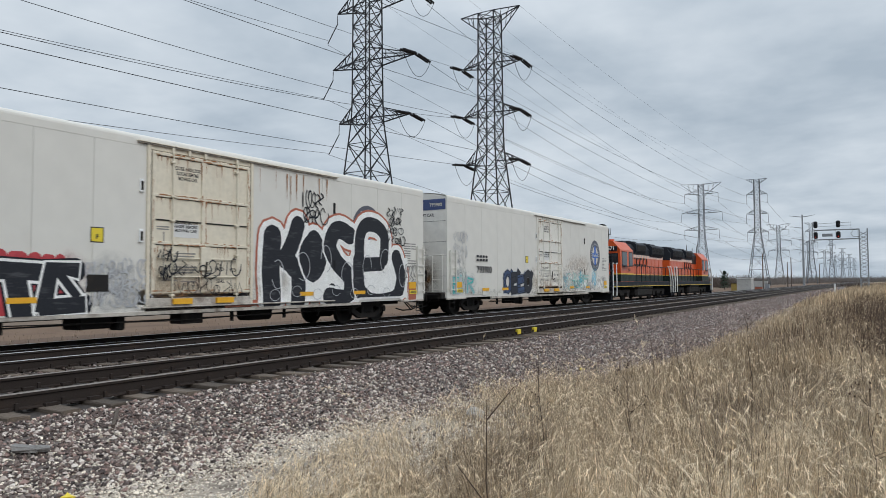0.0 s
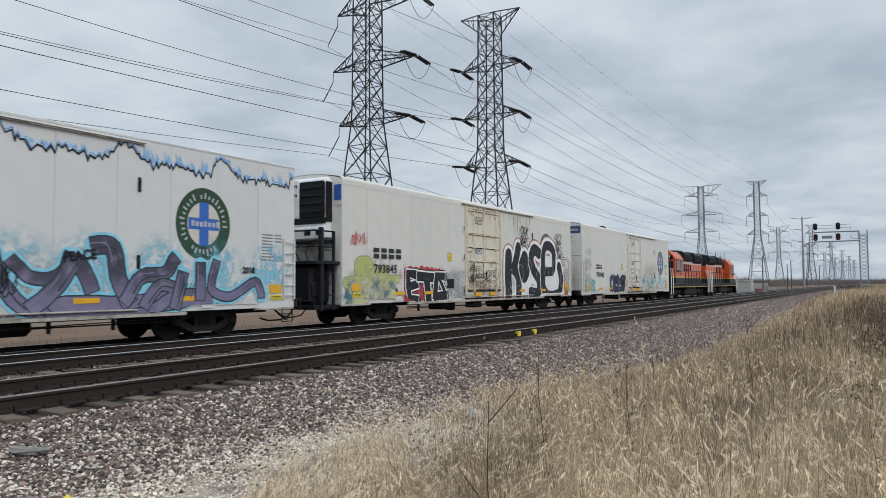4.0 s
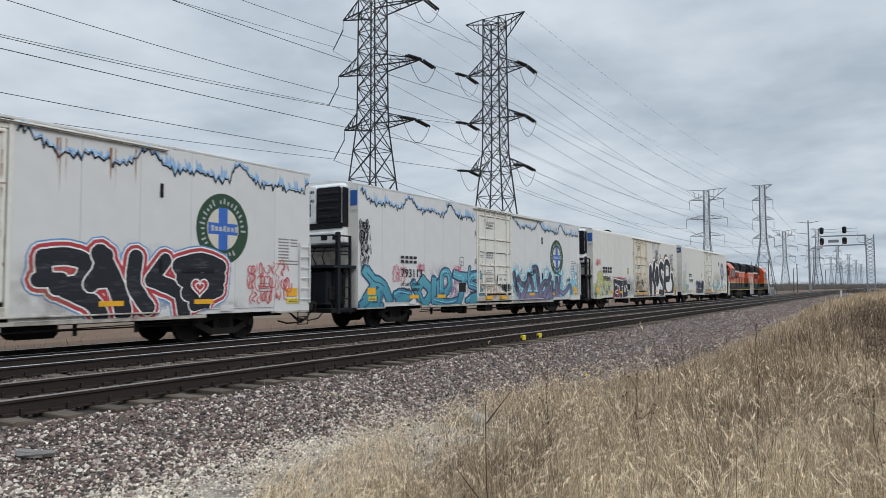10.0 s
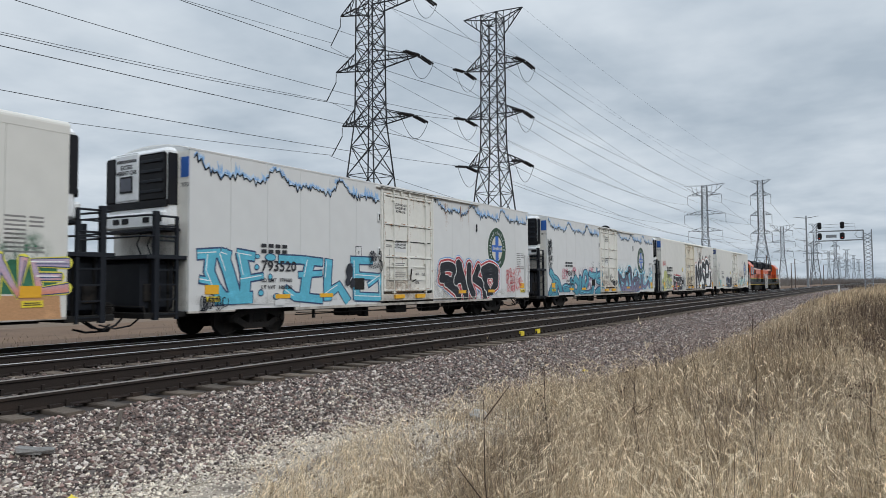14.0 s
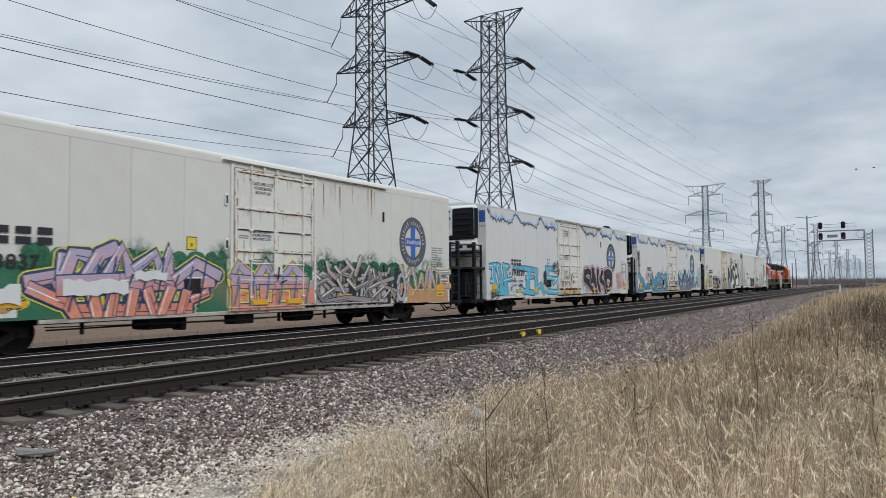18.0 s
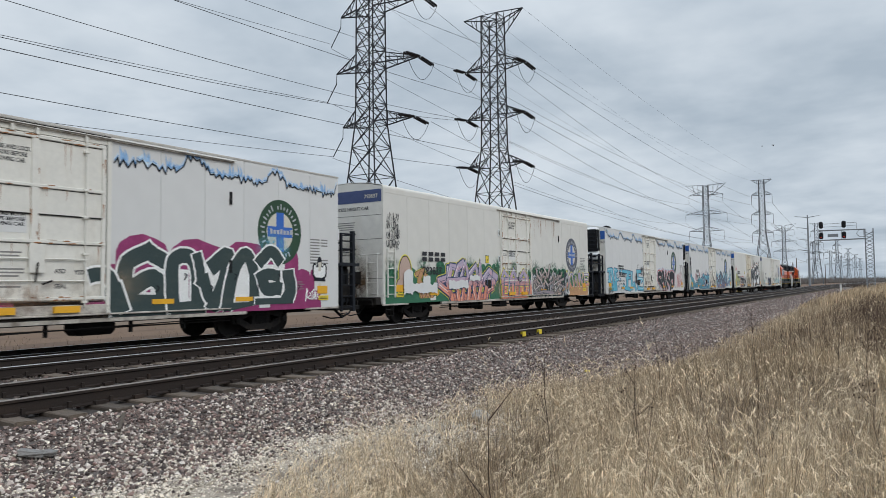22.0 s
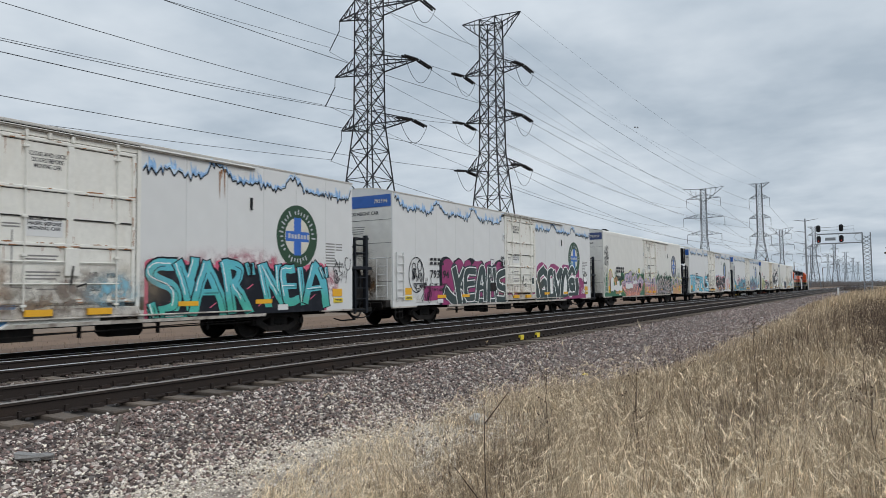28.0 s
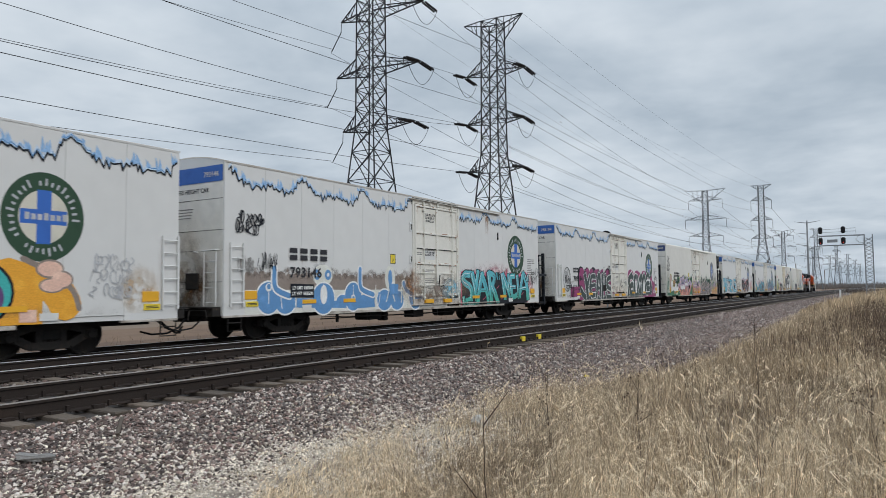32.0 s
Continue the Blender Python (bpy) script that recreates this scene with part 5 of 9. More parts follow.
def end_text(car, s, unit, number):
    """Lines on the left-hand end."""
    y = -HL
    if unit < 0:
        part("end_plate", boxes((1.27, 1.57, y - .016, y, 4.22, 4.74)), M["blueband"], car, "blue plate high on the car end")
        o = part("car_number", letters(number, .15, M["text"], bold=.004, width=.3), None, car)
        o.matrix_basis = pose(1.27, y - .008, 4.02, 0, 0, -90)
    else:
        o = part("height_notice", letters("EXCESS HEIGHT CAR", .17, M["text"], bold=.004), None, car, "black stencilled height notice")
        o.matrix_basis = pose(-.62, y - .0125, 4.2, 0, 0, -90)
        o = part("car_number", letters(number, .19, M["beige"], bold=.004, width=.6), None, car)
        o.matrix_basis = pose(.78, y - .02, 4.62, 0, 0, -90)
        part("small_print", boxes(*[(-.5 + .04 * k, .35 - .03 * k, y - .0125, y, 3.7 - k * .08, 3.73 - k * .08) for k in range(4)]), M["faint"], car)

UNIT_L = base_car("refrigerator_car", -.33, -1, "cream", "cream refrigerator boxcar with sprayed grey lettering, on the train")
UNIT_R = base_car("refrigerator_car", .48, 1, "white", "white refrigerator boxcar covered in sprayed lettering, on the train")


def variant(src, white, label):
    """A copy of a car in the other paint."""
    c = copy_thing(src, Matrix())
    tagged(c, label)
    swap = {"cream_car_paint": M["white"], "white_car_paint": M["cream"], "blue_end_band": M["navy"], "faded_navy_band": M["blueband"]}
    seen = {}
    for o in c.children_recursive:
        if o.type == "MESH" and o.data.materials and o.data.materials[0].name in swap:
            if o.data.name not in seen:
                me = o.data.copy()
                me.materials[0] = swap[o.data.materials[0].name]
                seen[o.data.name] = me
            o.data = seen[o.data.name]
    return c


cars = {
    2: UNIT_L,
    6: UNIT_R,
    1: variant(UNIT_R, "cream", "cream refrigerator boxcar coupled behind the orange locomotives"),
    3: variant(UNIT_L, "white", "white refrigerator boxcar with turquoise and violet sprayed lettering"),
    4: variant(UNIT_L, "white", "white refrigerator boxcar with bright blue sprayed lettering"),
    5: variant(UNIT_R, "cream", "cream refrigerator boxcar with green and salmon sprayed lettering"),
    7: copy_thing(UNIT_R, Matrix()),
    8: variant(UNIT_L, "white", "white refrigerator boxcar with an orange and teal sprayed shape"),
}
tagged(cars[2], "cream refrigerator boxcar with black and white sprayed lettering")
tagged(cars[6], "white refrigerator boxcar with slate and magenta sprayed lettering")
tagged(cars[7], "white refrigerator boxcar with teal lettering and blue sprayed shapes")
CAR_AT = {1: 70.54, 2: 48.10, 3: 25.19, 4: 2.15, 5: -21.70, 6: -44.80, 7: -67.77, 8: -89.88}
# cars in older cream paint: yellowed doors and rounded eaves
bm = bmesh.new()
rim_ = [(1.606, 4.74), (1.606, 4.90), (1.596, 4.945), (1.57, 4.985), (1.52, 5.015)]
outer = rim_ + [(1.45 * (1 - k / 6), 5.03 + .15 * (1 - (1 - k / 6) ** 2)) for k in range(7)]
outer += [(-u, v) for u, v in outer[-2::-1]]
extrude_profile(bm, outer + [(u * .988, v - .014) for u, v in outer[::-1]], -HL - .003, HL + .003)
bmesh.ops.recalc_face_normals(bm, faces=bm.faces)
EAVES = mesh_of(bm, "roof", M["cream"])
old_doors = {}
for k in (1, 2, 5):
    for o in cars[k].children_recursive:
        if o.name.startswith("roof"):
            o.data = EAVES
        elif o.type == "MESH" and k == 2 and o.data.materials[0].name == "weathered_door_paint":
            if o.data.name not in old_doors:
                old_doors[o.data.name] = o.data.copy()
                old_doors[o.data.name].materials[0] = M["creamdoor"]
            o.data = old_doors[o.data.name]
for c in cars.values():
    c.scale = (1.03, 1.03, 1.03)
CAR_D = {1: .48, 2: -.33, 3: -.33, 4: -.33, 5: .48, 6: .48, 7: .48, 8: -.33}
NUMBERS = {1: "793900", 2: "793845", 3: "793113", 4: "793520", 5: "793837", 6: "793194", 7: "793146", 8: ""}
WEIGHTS = {3: ("LD LMT  178000", "LT WT  108000"), 4: ("LD LMT  177900", "LT WT  108100"), 6: ("LD LMT  179400", "LT WT  106600")}
for k, c in cars.items():
    d = CAR_D[k]
    stencil(c, d, NUMBERS[k] or "793", -8.35 if k == 2 else -7.6, -1 if d < 0 else 1, serif=k in (2, 5, 7), weights=WEIGHTS.get(k, ())) if k != 8 else None
    emblem(c, 6.7 if d < 0 else 7.45, 3.03, "emblemgrey" if k in (1, 5) else "green") if k != 2 else None
    door_signs(c, d, "ylabel" if k in (1, 2, 5, 7) else "white")
    end_text(c, -1, -1 if d < 0 else 1, NUMBERS[k] or "793")
    if k in (3, 4, 6, 7, 8):
        drips(c, -9.9, d - 1.7, 3)
        drips(c, d + 1.75, 9.95, 3)

def door_rust(car, d, seed, n=70):
    """Rust runs and scuffs on a door's ribs, stiles and edges."""
    rnd = random.Random(seed)
    bm = bmesh.new()
    for i in range(n):
        z = rnd.choice((1.24, 2.44, 3.60, 4.62))
        y = d + rnd.uniform(-1.5, 1.5)
        w, h = rnd.uniform(.02, .14), rnd.uniform(.006, .022)
        zz = z + rnd.choice((-.03, .03)) + rnd.uniform(-.01, .01)
        poly(bm, [(y - w, zz), (y - w * .3, zz - h), (y + w, zz - h * .4), (y + w * .4, zz + h)], 1.6515 + i * .00005)
    for i in range(n // 2):
        y = d + rnd.choice((-1.53, -1.47, 1.47, 1.53, -.09, .05)) + rnd.uniform(-.02, .02)
        z, h, w = rnd.uniform(1.5, 4.6), rnd.uniform(.06, .4), rnd.uniform(.006, .018)
        poly(bm, [(y - w, z), (y - w * .4, z - h), (y + w * .3, z - h * .9), (y + w, z)], 1.6465 + i * .00005)
    for i in range(n // 2):
        y, z = d + rnd.uniform(-1.5, 1.5), rnd.choice((2.39, 3.55, 4.57))
        h, w = rnd.uniform(.1, .7) * rnd.random(), rnd.uniform(.005, .014)
        poly(bm, [(y - w, z), (y, z - h), (y + w, z)], 1.6135 + i * .00003)
    part("rust_run", bm, M["rust"], car, "rust scuffs on the door ribs", kind="stuff")


for _c in cars:
    door_rust(cars[_c], CAR_D[_c], _c, 110 if _c in (1, 2, 5) else 45)
def heart(y, z, k, lo=-9.0):
    """The outline of a heart about (y, z), cut off level at lo."""
    return [(y + k * math.sin(a) ** 3, max(lo, z + k * .062 * (13 * math.cos(a) - 4.4 * math.cos(2 * a) - 2 * math.cos(3 * a) - math.cos(4 * a)))) for a in [q * math.pi / 20 for q in range(40)]]


def fill_heart(car, y, z, k, color, lift, name, label="", lo=-9.0):
    bm = bmesh.new()
    p = heart(y, z, k, lo)
    for i in range(len(p)):
        poly(bm, [(y, max(lo, z)), p[i], p[(i + 1) % len(p)]], 1.6 + lift)
    return part(name, bm, M[color], car, label)


# car 1
mist(cars[1], -9.9, -7.4, .8, 2.1, "teal", .5)
mist(cars[1], -9.6, -8.4, .9, 3.2, "greysmoke", .7)
wild(cars[1], -9.6, -7.9, .95, 1.8, ["teal", "greysmoke"], "greysmoke", 3, 6, fat=.1, rim=.02, label="faded teal sprayed scribble")
wild(cars[1], -5.0, -2.0, .85, 1.95, ["navyink", "charcoal"], "ink", 4, 4, fat=.26, edge="greysmoke", label="small dark blue sprayed piece")
for _k in range(9):
    _y = 2.3 + .8 * _k
    mist(cars[1], _y - .5, _y + .9, .8, 2.1 + .45 * math.sin(_k * 2.3), ("sky", "snow", "greysmoke")[_k % 3], 1.0, .0026 + .0004 * _k, 4.0)
mist(cars[1], 1.9, 7.5, 1.5, 3.2, "rustwash", .5, .0072, 5.0)
tag(cars[1], -9.7, 2.6, 1.3, .9, "greysmoke", 2, .03)
tag(cars[1], 2.6, 1.0, 3.6, .9, "teal", 3, .03)
# car 2
emblem(cars[2], 6.55, 3.14, "emblemgrey")
mist(cars[2], -10.0, -7.0, .5, 2.5, "lime", .9)
mist(cars[2], -9.6, -6.6, .7, 2.9, "greysmoke", .5, .0035)
LIME = [
    dab(0.36, -9.15, 1.85, -9.2, 2.15, -8.85, 2.25, -8.55, 2.15, -8.65, 1.65), dab(0.4, -9.8, 1.5, -9.25, 1.55, -8.7, 1.5),
    dab(0.42, -8.7, 1.5, -8.8, 0.95, -9.6, 0.9), dab(0.3, -9, 2.1, -8.8, 1.65),
    dab(0.34, -8.3, 1.95, -8.55, 1.55, -8.3, 1.05, -8, 1.5, -8.3, 1.95), dab(0.3, -7.9, 1.05, -7.9, 1.75, -7.7, 1.95),
    dab(0.34, -7.65, 1.9, -7.45, 1.25, -7.1, 1.65), dab(0.3, -6.9, 1.65, -7.5, 1.6, -7.55, 1.25, -7.1, 1.1, -7.6, 0.95),
    dab(0.3, -9.6, 1.3, -9.1, 1.3),
]
spray(cars[2], LIME, "limefade", "limeline", .03, (("greysmoke", .05),), lift=.007, label="faded lime sprayed bubble letters with grey shadows", seed=2, chisel=False, groups=(4, 1, 2, 1), k=.85)
for _y, _z in ((-9.5, 1.4), (-8.2, 1.45), (-7.3, 1.4), (-7.7, 1.05), (-9.7, 1.0), (-8.6, .95)):
    mist(cars[2], _y - .4, _y + .4, _z - .4, _z + .4, "steelblue", 1.0, .021, 4.0)
mist(cars[2], -9.9, -7.0, .6, 2.2, "chalk", .6, .0225, 3.0)
mist(cars[2], -7.0, -5.9, .8, 2.3, "redpiece", .9)
mist(cars[2], -4.7, -3.2, .7, 2.3, "rose", .75)
ETC = [
    dab(0.42, -5.75, 1.8, -6.25, 1.85, -6.2, 1.35, -6.15, 0.9, -5.65, 0.85), dab(0.36, -6.2, 1.35, -5.65, 1.45),
    dab(0.42, -5.55, 1.75, -4.5, 1.7), dab(0.5, -5, 1.7, -4.85, 0.85), dab(0.4, -3.75, 1.75, -4.25, 1.8, -4.4, 0.95),
    dab(0.42, -4.4, 0.95, -3.6, 1), dab(0.22, -4.1, 1.7, -3.7, 1.2),
]
cloud_shape(cars[2], -6.5, -3.95, .82, 2.16, "redpiece", 31, bump=.18, lift=.004)
spray(cars[2], ETC, "dry", "snow", .06, (("ink", .10),), lift=.009, label="black sprayed block letters edged in white over red", seed=3, groups=(2, 2, 3), k=.86, sharp=True)
mist(cars[2], -4.0, -1.9, .6, 2.3, "greysmoke", 1.0, .006)
tag(cars[2], -3.6, .95, 1.6, 1.0, "greysmoke", 8, .035)
tag(cars[2], -1.4, 1.2, 2.2, .8, "ink", 18, .03, lift=.12)
tag(cars[2], -1.75, 1.6, .4, .7, "ink", 17, .035, lift=.12, n=3)
tag(cars[2], -9.7, 2.75, 1.1, .42, "redline", 19, .022, n=8)
tag(cars[2], 3.2, 3.35, 1.0, .9, "ink", 20, .045, n=4)
tag(cars[2], 7.6, 2.8, .9, 1.35, "ink", 21, .04, n=4)
tag(cars[2], 8.6, 1.3, 1.0, .8, "faint", 22, .03, n=4)
KOSE = [
    dab(0.72, 2.1, 2.8, 2.05, 1.9, 2.1, 0.85), dab(0.6, 3.15, 3.2, 2.95, 2.7, 2.6, 2.15), dab(0.62, 2.65, 2.15, 3.15, 1.7, 3.15, 0.8),
    dab(0.62, 3.85, 2.8, 3.5, 2.3, 3.8, 1.75, 4.15, 2.25, 3.85, 2.8), dab(0.3, 3.8, 2.6, 3.8, 1.85),
    dab(0.62, 5.6, 3, 4.95, 3.15, 4.6, 2.65, 4.9, 2.15, 5.55, 1.6, 5.45, 0.95, 4.55, 1), dab(0.4, 4.7, 1.25, 4.8, 0.8),
    dab(0.52, 7.45, 2.25, 7.45, 3.15, 6.7, 3.45, 6.15, 3.1, 6.1, 2), dab(0.5, 6.2, 2.05, 7.3, 2.1),
    dab(0.6, 6.05, 2.2, 6.1, 1.25, 6.8, 0.8, 8.1, 0.9, 8.5, 1.6, 8.2, 2.35),
]
spray(cars[2], KOSE, "dry", "snow", .07, (("brick", .25), ("snow", .18)), lift=.010, label="tall black sprayed bubble letters edged in white and brick red", seed=11, chisel=False, groups=(3, 2, 2, 3), k=.97)
slabs(cars[2], [(2.0, 8.9, .85, 2.35), (5.9, 7.6, 2.3, 2.9)], "snow", .0122)
slabs(cars[2], [(1.2, 1.6, .8, 1.0), (9.0, 9.5, .8, 1.3), (.4, 1.4, .8, .93)], "brick", .004)
scribble(cars[2], [arc(2.3 + 1.05 * k, 1.7 + .25 * (k % 3), .24 + .06 * (k % 2), .42, 200 + 40 * k, 480 + 30 * k) for k in range(7)], .025, "greysmoke", .034, "inner_lining")
scribble(cars[2], [arc(2.2 + .9 * k, 1.1 + .1 * (k % 2), .2, .16, 20, 330) for k in range(7)], .018, "greysmoke", .036, "inner_lining")
streaks(cars[2], 1.5, 4.6, 4.74, 9, 2)
streaks(cars[2], -1.9, 1.2, 4.7, 6, 12, long=.6)
# car 3
mist(cars[3], -7.4, -1.6, .6, 2.6, "lilac", .6)
mist(cars[3], -5.9, -2.0, .6, 2.0, "grape", .55, .003)
TURQ_A = [
    dab(0.42, -9.65, 2.05, -9.25, 1.75, -8.65, 1.55, -8.25, 1), dab(0.45, -9.55, 2, -9.2, 1.6, -9.45, 1.05, -9.8, 0.85),
    dab(0.34, -9.85, 0.8, -8.75, 0.8), dab(0.28, -9.25, 1.1, -8.8, 1.35, -8.9, 0.85), dab(0.22, -9.7, 1.1, -9.4, 1.4),
    dab(0.3, -7.95, 1.2, -7.5, 1.3, -6.95, 1.15, -7.8, 1), dab(0.4, -6.8, 1.6, -6.5, 1.25, -6.3, 0.85),
    dab(0.42, -6.15, 1.75, -6.5, 1.3, -6.1, 0.85, -5.65, 1.3, -6.15, 1.75), dab(0.4, -5.4, 1.75, -5.4, 0.9, -5, 0.85, -5.05, 1.65),
    dab(0.36, -4.85, 1.35, -4.8, 1.95, -4.35, 2.05, -4.2, 1.55, -4.55, 1.25), dab(0.34, -5.3, 0.95, -4.35, 0.85, -3.45, 0.95),
    dab(0.4, -3.85, 2, -3.05, 1.9, -2, 2), dab(0.4, -3.05, 1.85, -3.25, 1.35, -3.5, 0.85),
    dab(0.36, -1.7, 2, -2.45, 1.9, -2.6, 1.6, -1.9, 1.45, -1.65, 1.1, -2.55, 0.85), dab(0.14, -2.75, 1.9, -2.6, 2.3),
    dab(0.26, -2.9, 0.9, -2.25, 1.1, -1.3, 1.05),
]
spray(cars[3], TURQ_A, "turqfade", "navyink", .05, (("navyink", .065),), label="turquoise sprayed interlocking letters with dark outlines", shine="sky", seed=4, groups=(5, 1, 2, 1, 1, 1, 2, 3), k=.78, inner="navyink", inner_w=.045)
tag(cars[3], -8.2, 1.65, .9, .6, "rose", 26, .022)
tag(cars[3], -6.6, 2.05, .5, .3, "rose", 27, .022)
tag(cars[3], -4.0, 2.05, .7, .35, "rose", 33, .022)
for _y in (1.8, 3.4, 5.2, 7.0, 8.8):
    mist(cars[3], _y - .9, _y + 1.3, .7, 2.9, "sky", 1.0, .0025 + .0004 * _y, 4.0)
VIOLET = [
    dab(0.32, 1.55, 2.15, 1.75, 1.55, 2.1, 1.1, 2.6, 0.85), dab(0.26, 1.95, 1.95, 2.4, 1.6, 2.95, 1.7, 3.15, 2.1),
    dab(0.36, 2.4, 1, 2.95, 1.5, 3.3, 2, 3.65, 1.4), dab(0.42, 3.75, 2.35, 4.15, 2.3, 4.3, 1.65, 4.55, 1.1),
    dab(0.34, 4.5, 1.1, 4.9, 1.65, 5.55, 1.75, 5.8, 2.1), dab(0.3, 5, 1, 5.4, 1.45, 5.9, 1.3, 5.3, 0.9),
    dab(0.32, 6.05, 1.7, 5.85, 0.95), dab(0.3, 6.6, 1.95, 6.6, 1.15),
    dab(0.24, 7.1, 2.05, 6.95, 1.35, 7.6, 1.15, 8.45, 1.55, 8.7, 1.15), dab(0.5, 2.5, 0.9, 3.3, 1, 4.5, 0.95),
    dab(0.5, 4.5, 0.95, 5.4, 1.05, 6.85, 1.15),
]
spray(cars[3], VIOLET, "violetfade", "slate", .035, (("sky", .10),), lift=.014, label="violet-grey sprayed lettering over pale blue mist", shine="violet", seed=5, first=2, groups=(2,), k=.9, inner="slate", inner_w=.035)
scribble(cars[3], [[(5.9 + .1 * k, 1.15 + .05 * (k % 2)), (6.0 + .1 * k, 1.5)] for k in range(5)], .02, "slate", .032)
o = part("sprayed_word", letters("PEACE", .3, M["ink"], bold=.012, width=.75), None, cars[3], "small black sprayed word")
o.matrix_basis = pose(1.632, 3.0, 2.05, 8, 0, 0)
o = part("sprayed_word", letters("2018", .22, M["ink"], bold=.01, width=.45), None, cars[3])
o.matrix_basis = pose(1.632, 8.0, 1.85)
tag(cars[3], -9.98, 2.2, .55, 1.6, "ink", 31, .05, n=4)
tag(cars[3], .3, 1.3, .9, .35, "ink", 32, .05, lift=.06)
tag(cars[3], 1.6, 1.3, .4, .5, "ink", 34, .03, n=3)
# car 4
WILE_W = [
    dab(0.3, -9.7, 2.25, -9.1, 2.3), dab(0.42, -9.35, 2.2, -9.4, 1.8, -9.2, 1.4, -8.95, 1.15),
    dab(0.46, -8.95, 2.25, -8.75, 1.8, -8.5, 1.15), dab(0.44, -8.3, 2.25, -8.15, 1.7, -8.2, 1.1), dab(0.2, -8.3, 1.6, -7.55, 1.7),
    dab(0.4, -9.1, 1.1, -8, 1.1), dab(0.3, -8.95, 2.3, -8.75, 2.25), dab(0.3, -8.4, 2.3, -7.9, 2.25), dab(0.2, -9.65, 1.6, -9.3, 1.55),
]
WILE_I = [
    dab(0.28, -6.85, 2.2, -6, 2.2, -5.1, 2.15), dab(0.5, -5.6, 2.15, -5.75, 1.65, -5.85, 1.1), dab(0.3, -6.6, 1.3, -6.25, 1.1, -5.1, 1),
    dab(0.2, -6.05, 1.75, -5.1, 1.8),
]
WILE_L = [
    dab(0.42, -4.75, 2.15, -4.8, 1.65, -4.8, 1.05), dab(0.4, -4.8, 1.15, -4.25, 1.4, -3.85, 0.95),
]
WILE_E = [
    dab(0.28, -2.55, 2.25, -3.6, 2.25), dab(0.4, -3.4, 2.2, -3.35, 1.05), dab(0.26, -3.35, 1.75, -2.05, 1.7),
    dab(0.32, -3.35, 1.05, -2, 1), dab(0.3, -2.05, 1.65, -2, 1), dab(0.2, -2.7, 1.45, -2.05, 1.75),
]
for _d, _sd in ((WILE_W, 5), (WILE_I, 6), (WILE_L, 7), (WILE_E, 8)):
    spray(cars[4], _d, "cyan", "navyink", .045, (), label="bright blue sprayed letter with a dark blue outline", shine="snow", seed=_sd, groups=(len(_d),), k=.78, sharp=True)
blobs(cars[4], [(-7.74, 2.25, .1, .07), (-7.24, 2.24, .22, .12), (-7.76, 1.95, .09, .09), (-7.25, 1.68, .09, .1), (-7.6, 1.23, .11, .1), (-7.0, 1.12, .14, .1)], "navyink", .016)
blobs(cars[4], [(-7.74, 2.25, .08, .05), (-7.24, 2.24, .19, .09), (-7.76, 1.95, .06, .06), (-7.25, 1.68, .06, .07), (-7.6, 1.23, .08, .07), (-7.0, 1.12, .11, .07)], "cyan", .019)
blobs(cars[4], [(-3.77, 1.88, .16, .26), (-3.85, 1.55, .12, .14), (-3.6, 1.5, .12, .16)], "charcoal", .05)
mist(cars[4], 1.3, 7.2, .5, 2.7, "whalesblue", .75, .002, 6.0)
RAKO = [
    dab(0.36, 1.9, 1.65, 2.4, 1.65), dab(0.4, 2, 2.05, 2.05, 1.65), dab(0.44, 2, 2.1, 2.55, 2.15, 2.95, 2, 2.8, 1.6, 2.3, 1.5),
    dab(0.44, 2.4, 1.5, 3.1, 1.15, 3.3, 0.85), dab(0.42, 3.4, 2.2, 3.25, 1.85, 3.05, 1.55), dab(0.5, 3.25, 2.25, 3.7, 1.45, 3.85, 0.9),
    dab(0.22, 3.05, 1.55, 3.7, 1.6), dab(0.44, 4.15, 2.2, 4.1, 1.55, 4.5, 1), dab(0.4, 4.95, 2.15, 4.55, 1.65),
    dab(0.44, 4.65, 1.65, 5.35, 1.35, 5.5, 0.85), dab(0.5, 5.35, 2, 6, 2.15, 6.6, 2), dab(0.6, 5.5, 1.75, 6, 1.6, 6.55, 1.75),
    dab(0.5, 5.6, 1.35, 6.05, 1.3, 6.55, 1.45), dab(0.4, 5.8, 1.05, 6.15, 1.05),
]
spray(cars[4], RAKO, "dry", "snow", .035, (("whalesblue", .19), ("snow", .155), ("redpiece", .12)), lift=.006, label="dark sprayed letters edged in white, red and blue", seed=6, chisel=False, groups=(4, 3, 3, 4), k=.86)
fill_heart(cars[4], 5.95, 1.5, .24, "redpiece", .040, "heart_fill")
bm = bmesh.new()
for _s, _x in ((.26, 1.642), (.13, 1.644)):
    _p = heart(5.95, 1.5, _s)
    stroke(bm, _p + _p[:1], .035, _x)
part("drawn_heart", bm, M["snow"], cars[4], "white sprayed heart outline")
slabs(cars[4], [(5.4, 6.4, 1.86, 1.97)], "ink", .0405)
tag(cars[4], 7.45, 1.05, 1.7, 1.15, "redline", 12, .03, n=9)
tag(cars[4], -2.75, 1.95, .75, .6, "ink", 13, .03, n=6, lift=.05)
tag(cars[4], -9.75, .85, .8, .32, "ink", 14, .035, n=6, lift=.05)
streaks(cars[4], 1.5, 4.6, 4.74, 7, 3)
